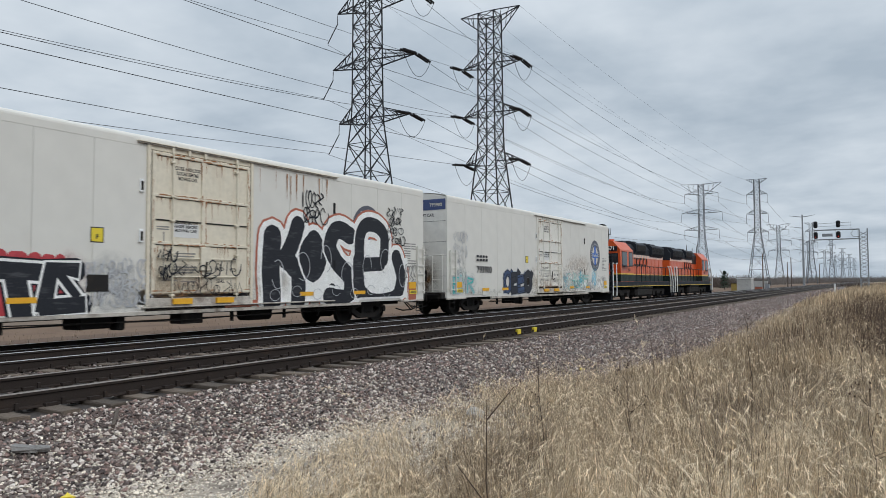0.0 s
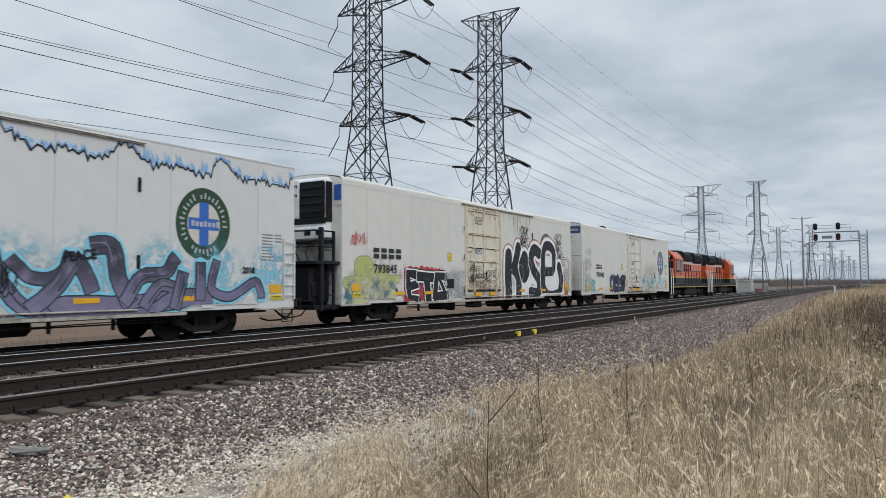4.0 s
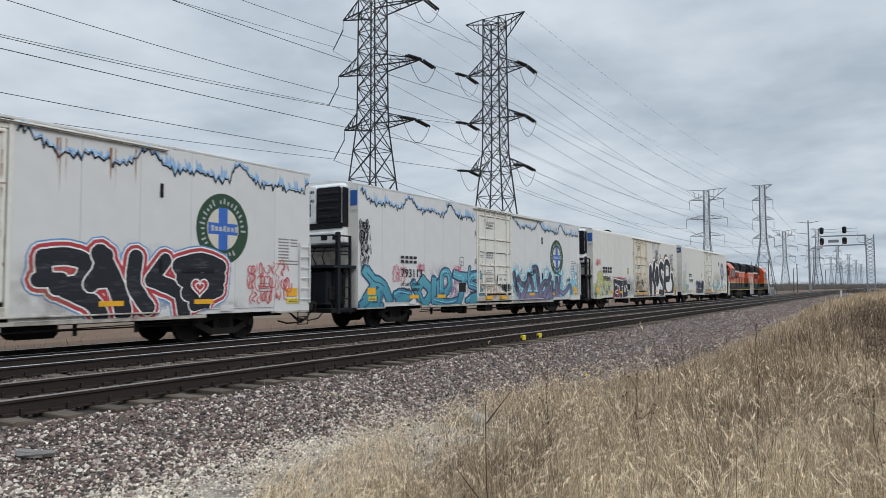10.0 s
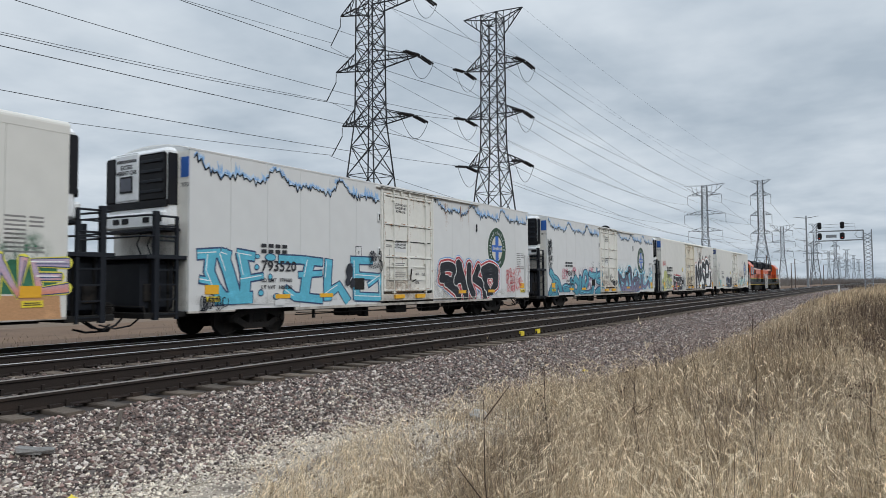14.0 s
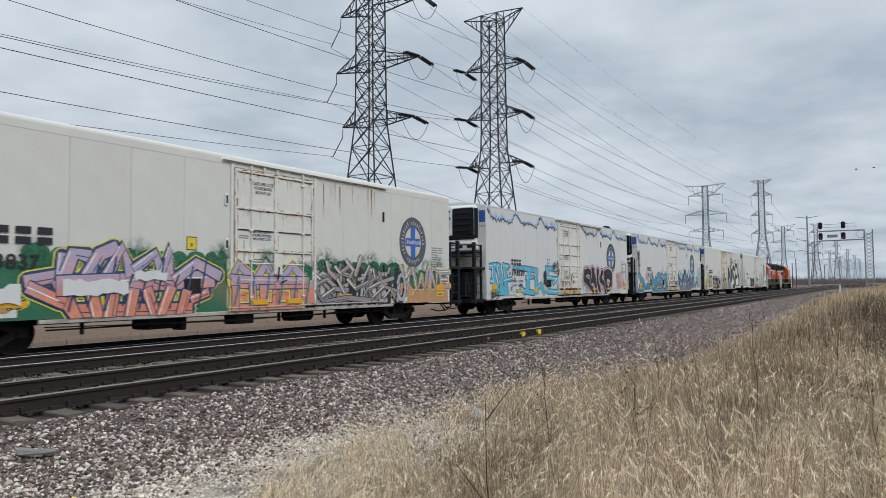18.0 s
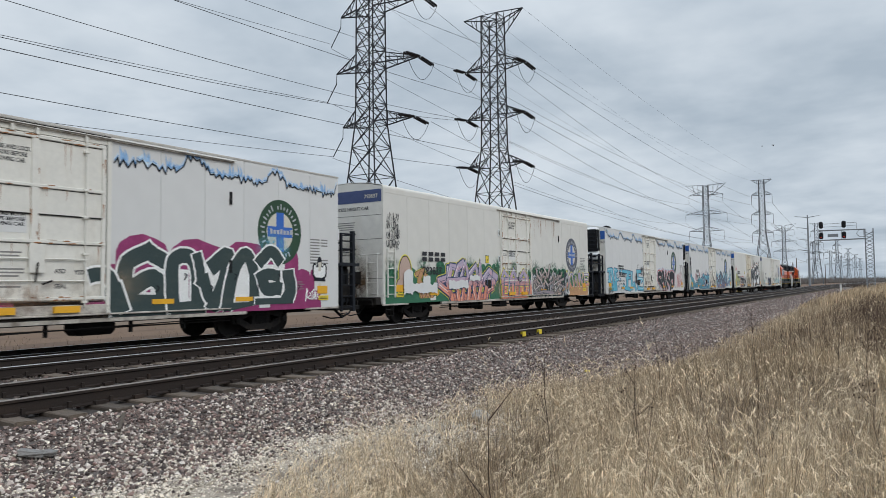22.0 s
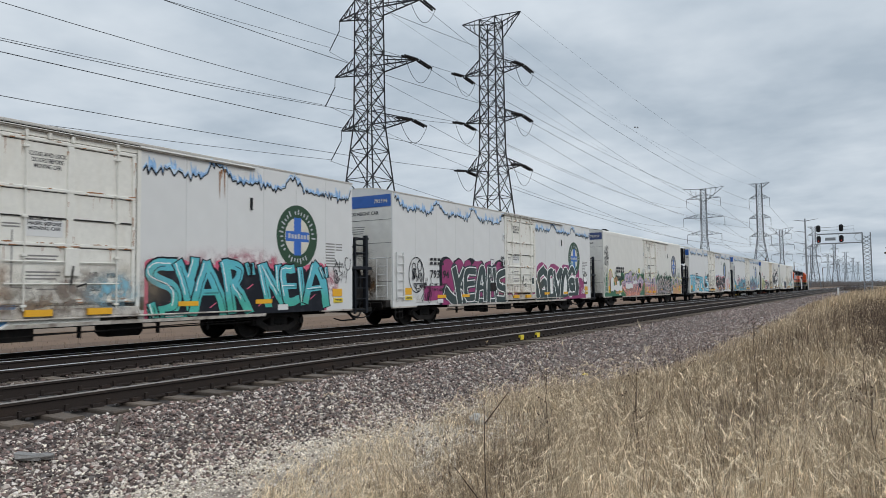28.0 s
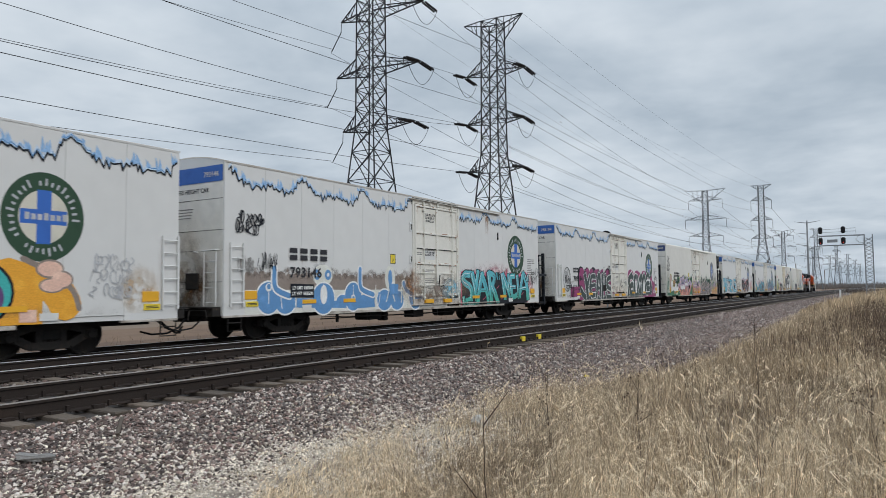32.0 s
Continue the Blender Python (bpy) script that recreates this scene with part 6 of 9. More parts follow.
# car 5
cloud_shape(cars[5], -9.9, -6.4, .8, 2.1, "deepgreen", 9, bump=.35, lift=.002)
cloud_shape(cars[5], -6.6, -1.3, .8, 2.4, "deepgreen", 19, bump=.3, lift=.0024)
cloud_shape(cars[5], -1.05, 2.0, 1.5, 2.12, "deepgreen", 20, bump=.22, lift=.0505)
cloud_shape(cars[5], 2.25, 6.9, 1.5, 2.3, "deepgreen", 21, bump=.3, lift=.0022)
cloud_shape(cars[5], 7.2, 9.8, 1.3, 2.02, "deepgreen", 22, bump=.25, lift=.0022)
for _y in (-9.5, -7.5, -6.3, -5.0, -3.9, -2.6, -1.5, .2, 1.6, 2.6, 3.6, 4.9, 6.2, 7.4, 8.4, 9.2):
    mist(cars[5], _y - .6, _y + .6, 1.5, 2.6 + .2 * math.sin(_y * 3), "deepgreen", 1.0, .053 if -1.3 < _y < 2.2 else .003, 5.0)
blobs(cars[5], [(-8.7, 1.9, .45, .68), (-9.0, 1.45, .3, .3)], "yellowline", .005)
blobs(cars[5], [(-8.7, 1.9, .41, .64), (-9.0, 1.45, .27, .27)], "ink", .006)
blobs(cars[5], [(-8.7, 1.9, .37, .60), (-9.0, 1.45, .23, .23)], "tangletan", .007, label="pale rounded sprayed figure shape")
TAN_T = [
    dab(0.2, -8, 1.85, -7.5, 2), dab(0.24, -7.65, 1.9, -7.8, 1.6, -7.6, 1.45), dab(0.18, -7.4, 1.85, -7.15, 1.6),
    dab(0.16, -7.7, 1.15, -7.65, 0.85), dab(0.13, -7.6, 1.15, -7.5, 1, -7.4, 1.15), dab(0.13, -7.3, 1, -7.25, 1.15, -7.15, 1),
    dab(0.13, -7, 0.95, -6.95, 1.1, -6.85, 0.95), dab(0.13, -6.65, 1.1, -6.5, 1.15),
]
spray(cars[5], TAN_T, "tan", "ink", .025, (("yellowline", .045),), lift=.010, label="small tan sprayed letters edged in yellow", seed=7, k=.85)
SALMON = [
    dab(0.3, -6.45, 1.6, -5.9, 1.7), dab(0.22, -5.8, 1.6, -5.75, 2.15), dab(0.34, -5.7, 1.7, -5.5, 2.2, -5.2, 2.15),
    dab(0.34, -5.2, 1.7, -4.9, 2.2, -4.55, 2.35), dab(0.34, -4.7, 1.75, -4.35, 2.35, -4.15, 1.8),
    dab(0.3, -4, 1.9, -3.5, 2.25, -3.3, 1.75), dab(0.3, -3.35, 1.6, -3.05, 2.4, -3.1, 1.7),
    dab(0.32, -2.9, 1.65, -2.3, 2.05, -1.6, 1.75), dab(0.34, -5.8, 1.55, -5.6, 1.1, -5.45, 0.8), dab(0.32, -5.1, 1.4, -4.95, 0.8),
    dab(0.34, -4.55, 1.4, -4.65, 0.75), dab(0.3, -4.05, 1.35, -4.15, 0.75), dab(0.34, -3.7, 1.35, -3.5, 0.75),
    dab(0.32, -3.05, 1.4, -3.3, 0.75), dab(0.3, -2.6, 1.3, -2.75, 0.8), dab(0.3, -6.4, 1.45, -5.75, 1.15),
    dab(0.5, -5.75, 1.5, -4.55, 1.55), dab(0.5, -4.55, 1.55, -1.85, 1.65), dab(0.34, -5.35, 0.95, -2.5, 0.9),
    dab(0.24, -2.4, 1.15, -1.95, 1.3),
]
spray(cars[5], SALMON, "salmonfade", "navyink", .03, (("yellowline", .09), ("navyink", .06)), lift=.012, label="lilac and salmon sprayed lettering edged in yellow", shine="snow", seed=8, first=3, k=.85, inner="navyink", sharp=True)
scribble(cars[5], [[(-5.6 + .42 * k, .95 + .1 * (k % 2)), (-5.5 + .42 * k, 1.35), (-5.35 + .42 * k, 1.75 + .2 * (k % 3))] for k in range(9)], .05, "navyink", .034, "inner_lining")
slabs(cars[5], [(-8.85, -8.3, 1.1, 1.95), (-8.3, -7.5, 1.2, 1.5), (-7.85, -6.6, 1.15, 1.5), (-7.6, -7.1, 1.5, 1.8), (-5.75, -4.2, 1.3, 1.62), (-4.05, -3.2, 1.62, 1.84)], "whiteout", .06, label="white painted-over patches", ragged=True)
DOOR_LILAC = [
    dab(0.3, -1.15, 1.7, -0.95, 2.05, -0.55, 1.75), dab(0.34, -0.25, 1.7, 0.05, 2.1, 0.3, 1.75),
    dab(0.26, 0.3, 1.75, 0.45, 2, 0.7, 1.7), dab(0.34, 0.75, 1.7, 1.1, 2.05, 1.55, 1.7), dab(0.42, -1.1, 1.6, -0.35, 1.55),
    dab(0.42, -0.35, 1.55, 0.5, 1.55), dab(0.42, 0.5, 1.55, 1.6, 1.55), dab(0.3, -1.05, 1.4, -1.05, 0.85),
    dab(0.3, -0.45, 1.4, -0.4, 0.8), dab(0.34, -0.05, 1.4, -0.05, 0.8), dab(0.3, 0.45, 1.4, 0.4, 0.8), dab(0.32, 1.15, 1.45, 1.2, 0.8),
    dab(0.3, -1.1, 0.85, 1.45, 0.85),
]
bm = bmesh.new()
poly(bm, [(-1.15, .94), (2.05, .94), (2.0, 1.62), (1.2, 1.7), (.5, 1.55), (-.2, 1.68), (-1.0, 1.6)], 1.6512)
part("paint_ground", bm, M["salmonfade"], cars[5])
spray(cars[5], DOOR_LILAC, "salmonfade", "navyink", .03, (("yellowline", .07),), lift=.052, label="lilac and salmon sprayed lettering across the door", seed=9, first=3, k=.8, inner="navyink", sharp=True)
scribble(cars[5], [[(-1.1 + .55 * k, .95), (-1.0 + .55 * k, 1.3), (-.95 + .55 * k, 1.7)] for k in range(6)], .06, "steelblue", .075, "inner_lining")
mist(cars[5], 1.8, 7.0, .6, 2.6, "deepgreen", .8, .004, 3.0)
mist(cars[5], 2.0, 6.8, .5, 2.3, "tangletan", .9, .0055, 3.0)
wild(cars[5], 2.2, 6.9, .8, 2.0, ["greysmoke", "taupe", "tangletan", "charcoal"], "slate", 9, 42, fat=.13, rim=.02, edge="slate", spike=1.2, lift=.008, label="grey tangled sprayed lettering")
GREY_TANGLE = [
    dab(0.16, 2.05, 1.85, 2.35, 1.65, 2.75, 1.35), dab(0.22, 2.65, 2.2, 2.75, 1.9, 3.05, 1.7),
    dab(0.2, 3.05, 2.05, 3.3, 1.85, 3.65, 2.05), dab(0.24, 3.6, 2.25, 3.95, 1.95, 3.75, 1.7), dab(0.26, 4.35, 2.4, 4.2, 2.1, 4.05, 1.8),
    dab(0.18, 4.8, 2.1, 4.5, 1.7, 4.2, 1.65), dab(0.2, 2.1, 1.45, 2.65, 1.65, 3.15, 1.35), dab(0.22, 2.35, 1.05, 3, 1.35, 3.65, 1.3),
    dab(0.2, 3.15, 1.65, 3.5, 1.2, 3.35, 1), dab(0.22, 3.65, 1.65, 4.05, 1.35, 4.7, 1.55), dab(0.18, 4.5, 1.1, 5, 1.65, 5.6, 1.85),
    dab(0.2, 4.8, 1.35, 5.4, 1.55, 6.15, 1.7), dab(0.18, 5, 1.05, 5.6, 1.4, 6.35, 1.25), dab(0.2, 5.6, 1, 6, 1.3, 6.25, 0.9),
    dab(0.24, 2.65, 0.95, 3.65, 1.05, 4.8, 0.95), dab(0.16, 5, 2, 5.1, 1.7), dab(0.16, 5.3, 1.9, 5.45, 1.65),
    dab(0.16, 2.15, 1.3, 2.5, 0.9),
]
spray(cars[5], GREY_TANGLE, "tangle", "slate", .022, (), lift=.026, label="pointed grey and peach sprayed shards", shine="snow", seed=10, k=.62, inner="slate", sharp=True)
slabs(cars[5], [(7.0, 9.9, .8, 1.25)], "tan", .007)
SMALL_XW = [
    dab(0.2, 6.7, 2.05, 7, 1.65, 6.55, 1.2), dab(0.2, 7.3, 2, 6.95, 1.65, 7.35, 1.2), dab(0.2, 7.45, 2, 7.7, 1.25, 8, 1.8),
    dab(0.2, 8, 1.8, 8.2, 1.2, 8.45, 2), dab(0.2, 8.6, 2.05, 8.55, 1.25), dab(0.2, 8.6, 2, 9, 1.3, 9.1, 2),
    dab(0.22, 10, 1.95, 9.3, 1.95, 9.45, 1.35, 10, 1.4), dab(0.16, 9.4, 1.65, 9.85, 1.65),
]
spray(cars[5], SMALL_XW, "salmonfade", "navyink", .025, (("yellowline", .05),), lift=.011, label="lilac sprayed letters over an orange base", shine="snow", seed=12, groups=(2, 2, 2, 2), k=.8, inner="navyink", sharp=True)
tag(cars[5], -9.9, 2.75, .8, 1.3, "ink", 46, .026, n=6)
streaks(cars[5], 2.3, 5.5, 4.74, 8, 4)
# car 6
cloud_shape(cars[6], -6.9, -1.3, .78, 2.74, "ink", 10, bump=.55, lift=.0015)
cloud_shape(cars[6], -6.7, -1.2, .78, 2.62, "magenta", 17, bump=.5, lift=.003)
slabs(cars[6], [(-8.0, -6.6, .96, 1.55), (-1.3, -1.0, .8, 1.9)], "magenta", .0038)
KEAHS = [
    dab(0.46, -5.75, 2.2, -5.5, 1.5, -5.35, 0.8), dab(0.34, -5, 2.15, -5.45, 1.6), dab(0.42, -5.3, 1.65, -4.85, 1.3, -5, 0.85),
    dab(0.36, -4.05, 2.15, -4.75, 2.1, -4.85, 1.55, -4.75, 1.05, -4.15, 1.05), dab(0.28, -4.75, 1.6, -4.15, 1.65),
    dab(0.38, -3.9, 0.95, -3.6, 2.05, -3.3, 2.2, -3.15, 0.95), dab(0.28, -3.7, 1.45, -3.2, 1.5), dab(0.38, -2.75, 2.25, -2.85, 0.85),
    dab(0.38, -2.3, 2.25, -2.05, 0.8), dab(0.32, -2.8, 1.55, -2.15, 1.55),
    dab(0.4, -1.2, 2.15, -1.85, 2, -1.9, 1.55, -1.2, 1.35, -1.25, 0.9, -2, 0.9), dab(0.5, -6.4, 1.3, -5.8, 0.95, -4.65, 0.85),
    dab(0.4, -4.65, 0.9, -3.35, 0.8, -1.1, 0.75),
]
spray(cars[6], KEAHS, "slategreen", "snow", .045, (("slate", .10),), label="slate sprayed letters edged in white over magenta", seed=13, lift=.007, first=2, groups=(3, 2, 2, 3, 1), k=.78)
scribble(cars[6], [[(-5.9 + .62 * k, 1.2 + .35 * (k % 3)), (-5.83 + .62 * k, 1.32 + .35 * (k % 3))] for k in range(8)], .05, "snow", .031)
cloud_shape(cars[6], 2.3, 8.2, .78, 2.75, "magenta", 11, bump=.8, lift=.002)
cloud_shape(cars[6], 8.0, 8.9, .78, 2.0, "magenta", 12, bump=.4, lift=.0021)
slabs(cars[6], [(8.7, 9.2, .8, 1.3), (-1.1, .1, .95, 1.5), (1.55, 2.35, .95, 2.0)], "magenta", .0026)
SOUDE = [
    dab(0.42, 3.7, 2.05, 3.35, 2.2, 3.1, 2.35), dab(0.42, 3.1, 2.3, 2.6, 2.05, 2.55, 1.55, 2.75, 1.15),
    dab(0.44, 2.75, 1.45, 3.2, 1.7, 3.5, 1.5, 3.6, 0.95), dab(0.66, 2.35, 1, 3, 1, 3.7, 0.95),
    dab(0.4, 3.85, 0.95, 3.8, 2, 4.15, 2.25, 4.5, 2, 4.55, 0.95), dab(0.5, 3.9, 0.85, 4.65, 0.9),
    dab(0.3, 4.55, 2.25, 4.65, 1.8, 4.65, 1.55), dab(0.36, 4.75, 1.7, 4.9, 1.25, 5.05, 1.1),
    dab(0.46, 5.05, 2, 5.55, 2.3, 5.4, 1.6, 5.05, 0.9), dab(0.4, 5.75, 1.95, 6.15, 2.35, 6.45, 1.8, 6.45, 0.9),
    dab(0.42, 5.75, 1.9, 5.6, 1.4, 5.5, 0.9), dab(0.4, 5.5, 0.85, 6.4, 0.85), dab(0.38, 6.65, 2.15, 7.1, 2.45, 7.4, 2.2),
    dab(0.36, 6.65, 1.7, 7, 1.8, 7.35, 1.75), dab(0.42, 6.75, 1.7, 6.9, 1.4, 7.4, 1.4), dab(0.5, 7.75, 1.8, 7.85, 1.3, 7.5, 0.85),
    dab(0.6, 6.65, 0.85, 7.8, 0.85), dab(0.34, 1.75, 1.75, 2.15, 1.7, 2.35, 0.95), dab(0.5, 2.25, 1.4, 2.4, 1),
]
slabs(cars[6], [(3.2, 4.3, 1.0, 1.9), (4.3, 5.4, 1.0, 2.1), (5.4, 6.5, 1.0, 2.2), (6.5, 7.6, 1.0, 2.1)], "snow", .0045)
spray(cars[6], SOUDE, "slategreen", "snow", .055, (), label="tall slate sprayed letters edged in white over magenta", seed=14, lift=.007, groups=(4, 2, 3, 3, 5, 2), k=.92)
mist(cars[6], 6.4, 8.0, 2.0, 3.1, "sky", 1.0, .0095)
scribble(cars[6], [[(3.35 + .8 * k, 1.35 + .3 * (k % 2)), (3.42 + .8 * k, 1.45 + .3 * (k % 2)), (3.36 + .8 * k, 1.5 + .3 * (k % 2))] for k in range(7)], .03, "ink", .031)
# a drawn face with round eyes and a toothy mouth
scribble(cars[6], [arc(-8.53, 1.95, .5, .66, 100, 460, 14), arc(-8.70, 2.2, .12, .2, 90, 450, 9), arc(-8.32, 2.3, .13, .2, 90, 450, 9), arc(-8.45, 1.62, .26, .18, 175, 365, 9), [(-8.7, 1.62), (-8.2, 1.62)],
                   arc(-8.45, 1.45, .1, .12, 180, 360, 6), [(-8.6, 1.62), (-8.55, 1.5), (-8.5, 1.62)], [(-8.35, 1.62), (-8.3, 1.5), (-8.26, 1.62)]], .035, "ink", .022, "drawn_face", "thin black sprayed cartoon-like mask shape")
tag(cars[6], -8.85, 1.75, .8, .4, "ink", 51, .035, n=5)
tag(cars[6], -8.3, .95, .8, .85, "ink", 52, .035, n=4)
tag(cars[6], -1.75, 2.35, .4, .5, "ink", 53, .05, n=2)
# a small drawn glove
blobs(cars[6], [(9.13, 1.85, .33, .24), (8.9, 1.98, .1, .18), (9.36, 1.98, .1, .18), (9.13, 2.12, .11, .24)], "ink", .009)
blobs(cars[6], [(9.13, 1.87, .27, .18), (8.92, 1.98, .06, .13), (9.34, 1.98, .06, .13)], "snow", .0105)
slabs(cars[6], [(9.07, 9.19, 1.9, 2.2), (9.06, 9.18, 1.2, 1.55)], "beige", .012)
slabs(cars[6], [(8.87, 9.4, 1.62, 1.7)], "ink", .0125)
tag(cars[6], 8.5, 1.0, .55, .35, "snow", 55, .035, n=4)
# car 7
mist(cars[7], 1.7, 9.8, 1.0, 2.75, "rose", 1.0, .002, 4.0)
cloud_shape(cars[7], 2.3, 8.75, .78, 2.26, "rose", 12, bump=.25, lift=.003)
cloud_shape(cars[7], 2.4, 8.65, .78, 2.14, "ink", 12, bump=.25, lift=.0045)
SKAR = [
    dab(0.36, 3.1, 2.1, 2.6, 2.05, 2.5, 1.8, 3.1, 1.5, 3.15, 1.05, 2.5, 0.9), dab(0.36, 3.25, 2.1, 3.45, 1.6, 3.65, 0.95),
    dab(0.3, 3.75, 2.2, 3.6, 1.65, 3.9, 1.45), dab(0.34, 4.1, 2.1, 3.9, 1.55, 3.7, 0.85), dab(0.36, 4.1, 2.1, 4.6, 1.2, 4.7, 0.75),
    dab(0.2, 4, 1.4, 4.45, 1.4), dab(0.36, 4.7, 2.15, 4.85, 1.5, 4.95, 0.9), dab(0.3, 4.7, 2.15, 5.2, 2.05, 5.15, 1.75, 4.9, 1.55),
    dab(0.36, 5.05, 1.55, 5.3, 1.25, 5.55, 0.85), dab(0.24, 2.5, 1.1, 2.6, 0.8), dab(0.24, 2.95, 0.8, 3.45, 0.8),
]
NELA = [
    dab(0.32, 6, 2.1, 6.15, 1.55, 6.3, 0.9), dab(0.34, 6.1, 2.1, 6.45, 1.6, 6.8, 1.15), dab(0.32, 6.65, 2.1, 6.7, 1.6, 6.8, 1.1),
    dab(0.3, 7.25, 2.05, 6.85, 2, 6.9, 1.55, 7.05, 1.1, 7.5, 1.15), dab(0.22, 6.9, 1.55, 7.35, 1.55), dab(0.28, 7.55, 2.05, 7.7, 1.05),
    dab(0.3, 8.15, 2.15, 7.95, 1.6, 7.8, 1.1), dab(0.38, 8.2, 2.15, 8.55, 1.75, 8.7, 1), dab(0.2, 7.9, 1.45, 8.5, 1.5),
    dab(0.14, 8.45, 2.1, 8.6, 1.85), dab(0.14, 8.7, 2.1, 8.75, 1.85), dab(0.14, 5.45, 2.15, 5.55, 1.9), dab(0.14, 5.65, 2.15, 5.7, 1.9),
]
for _d, _sd in ((SKAR, 15), (NELA, 16)):
    spray(cars[7], _d, "tealfade", "ink", .045, (), label="teal sprayed letters with black outlines and a rose edge", shine="snow", seed=_sd, groups=(1, 2, 3, 3, 2) if _sd == 15 else (3, 2, 1, 3), k=.82, inner="ink")
scribble(cars[7], [[(2.55 + .42 * k, 1.0 + .16 * (k % 4)), (2.75 + .42 * k, 1.12 + .16 * (k % 4))] for k in range(14)], .03, "rose", .0065)
mist(cars[7], 8.6, 9.4, 1.1, 2.1, "rose", 1.0, .004)
cloud_shape(cars[7], -9.3, -.2, 1.25, 2.02, "taupe", 13, bump=.18, lift=.002)
for _k in range(46):
    mist(cars[7], -9.3 + .2 * _k, -8.9 + .2 * _k, 1.75, 2.15 + .08 * math.sin(_k * 1.9), "taupe", 1.0, .0022, 5.0)
slabs(cars[7], [(-9.3, 1.2, .8, 1.45)], "chalk", .0035)
mist(cars[7], -6.75, -5.5, 1.4, 2.5, "greysmoke", 1.0, .0042)
blobs(cars[7], [(-6.14, 1.92, .46, .34), (-2.61, 1.85, .3, .46)], "chalk", .0048)
# rounded blue shapes, each on a pale rim
WHALES = [(-8.42, 1.25, .45, .45), (-6.1, 1.2, .5, .48), (-4.66, 1.24, .42, .46), (-2.95, 1.1, .42, .36), (-2.2, 1.08, .4, .34), (-1.03, 1.2, .42, .46), (-7.75, 1.1, .4, .32), (-5.2, 1.1, .3, .2)]
blobs(cars[7], [(y, z, a + .05, b + .05) for y, z, a, b in WHALES], "snow", .0062)
blobs(cars[7], WHALES, "whalesblue", .009, label="rounded blue sprayed shapes")
for _y, _t, _e in ((-8.2, 2.1, -7.6), (-4.3, 2.15, -3.6), (-1.78, 1.7, -1.3)):
    _p = [(_y, _t), (_y, 1.65), (_y + .15, 1.45), (_e, 1.3)]
    scribble(cars[7], [_p], .26, "snow", .0115, "pale_rim")
    scribble(cars[7], [_p], .16, "whalesblue", .0120, "blue_neck")
slabs(cars[7], [(-8.1, -7.35, .95, 1.35), (-7.3, -6.5, .95, 1.2), (-4.4, -3.5, .85, 1.3), (-3.3, -1.9, 1.2, 1.4), (-5.75, -5.0, .9, 1.1)], "whalesblue", .0086)
blobs(cars[7], [(-6.4, 1.94, .15, .16), (-5.9, 1.94, .15, .16), (-2.61, 1.88, .12, .28)], "whalesblue", .0125)
blobs(cars[7], [(-6.1, 1.32, .16, .3), (-8.42, 1.55, .12, .12), (-4.66, 1.2, .11, .11), (-6.4, 1.94, .06, .06), (-5.9, 1.94, .06, .06)], "snow", .0142)
blobs(cars[7], [(-8.42, 1.57, .07, .08), (-4.66, 1.2, .06, .06)], "whalesblue", .0162)
blobs(cars[7], [(-5.25, 1.6, .3, .14), (-3.6, 1.62, .26, .12), (-.2, 1.4, .4, .3)], "taupe", .0046)
scribble(cars[7], [[(-8.42, 1.4), (-8.42, 1.1)], [(-4.66, 1.3), (-4.66, 1.6)], [(-6.1, 1.85), (-6.1, 1.6)], [(-7.95, 1.25), (-7.9, .95)], [(-3.2, 1.3), (-3.3, .95)]], .03, "snow", .0165)
scribble(cars[7], [[(-3.5, 1.0), (-3.45, 1.6)], [(-1.95, 1.0), (-1.95, 1.55)], [(-2.35, 1.05), (-2.61, 1.5), (-2.85, 1.05)]], .05, "chalk", .0168)
wp = slabs(cars[7], [(-7.56, -6.54, 1.25, 1.64)], "ink", .0182, label="black panel with white hand-lettered weights")
for _i, _t in enumerate(("LD LMT 180500", "LT WT 105500")):
    o = part("weight_line", letters(_t, .14, M["snow"], bold=.004, width=.9), None, wp)
    o.matrix_basis = pose(1.6215, -7.5, 1.53 - .17 * _i)
mist(cars[7], -.8, 2.4, .7, 2.2, "taupe", 1.0, .054, 4.0)
mist(cars[7], .6, 2.4, .9, 2.0, "sky", .8, .055, 4.0)
tag(cars[7], -9.75, 3.05, 1.05, .55, "ink", 62, .04, n=7)
tag(cars[7], -8.9, 2.1, .8, .4, "ink", 63, .022)
tag(cars[7], -9.6, 1.9, .6, .5, "faint", 65, .022)
tag(cars[7], 9.0, 1.7, .8, .7, "ink", 64, .03, n=4)
streaks(cars[7], 4.2, 4.7, 4.7, 3, 5, long=.9)
# car 8
cloud_shape(cars[8], 3.0, 6.75, .8, 2.2, "orange", 14, bump=.7, lift=.002)
scribble(cars[8], [[(6.5, 1.75), (6.95, 1.55), (7.2, 1.2)]], .7, "orange", .003, "sprayed_shape")
scribble(cars[8], [[(6.3, 2.15), (6.9, 1.85), (7.35, 1.5), (7.5, 1.1)]], .12, "taupe", .0045, "sprayed_edge")
blobs(cars[8], [(5.3, 1.45, .85, .72)], "ink", .005)
blobs(cars[8], [(5.3, 1.45, .79, .66)], "teal", .007, label="teal sprayed oval over orange")
blobs(cars[8], [(5.5, 1.15, .3, .28), (5.75, 1.35, .2, .3)], "purple", .009)
blobs(cars[8], [(5.2, .98, .3, .16)], "lime", .010)
blobs(cars[8], [(6.85, 1.95, .3, .2), (7.1, 1.72, .26, .2), (6.9, 1.6, .28, .16)], "taupe", .0062)
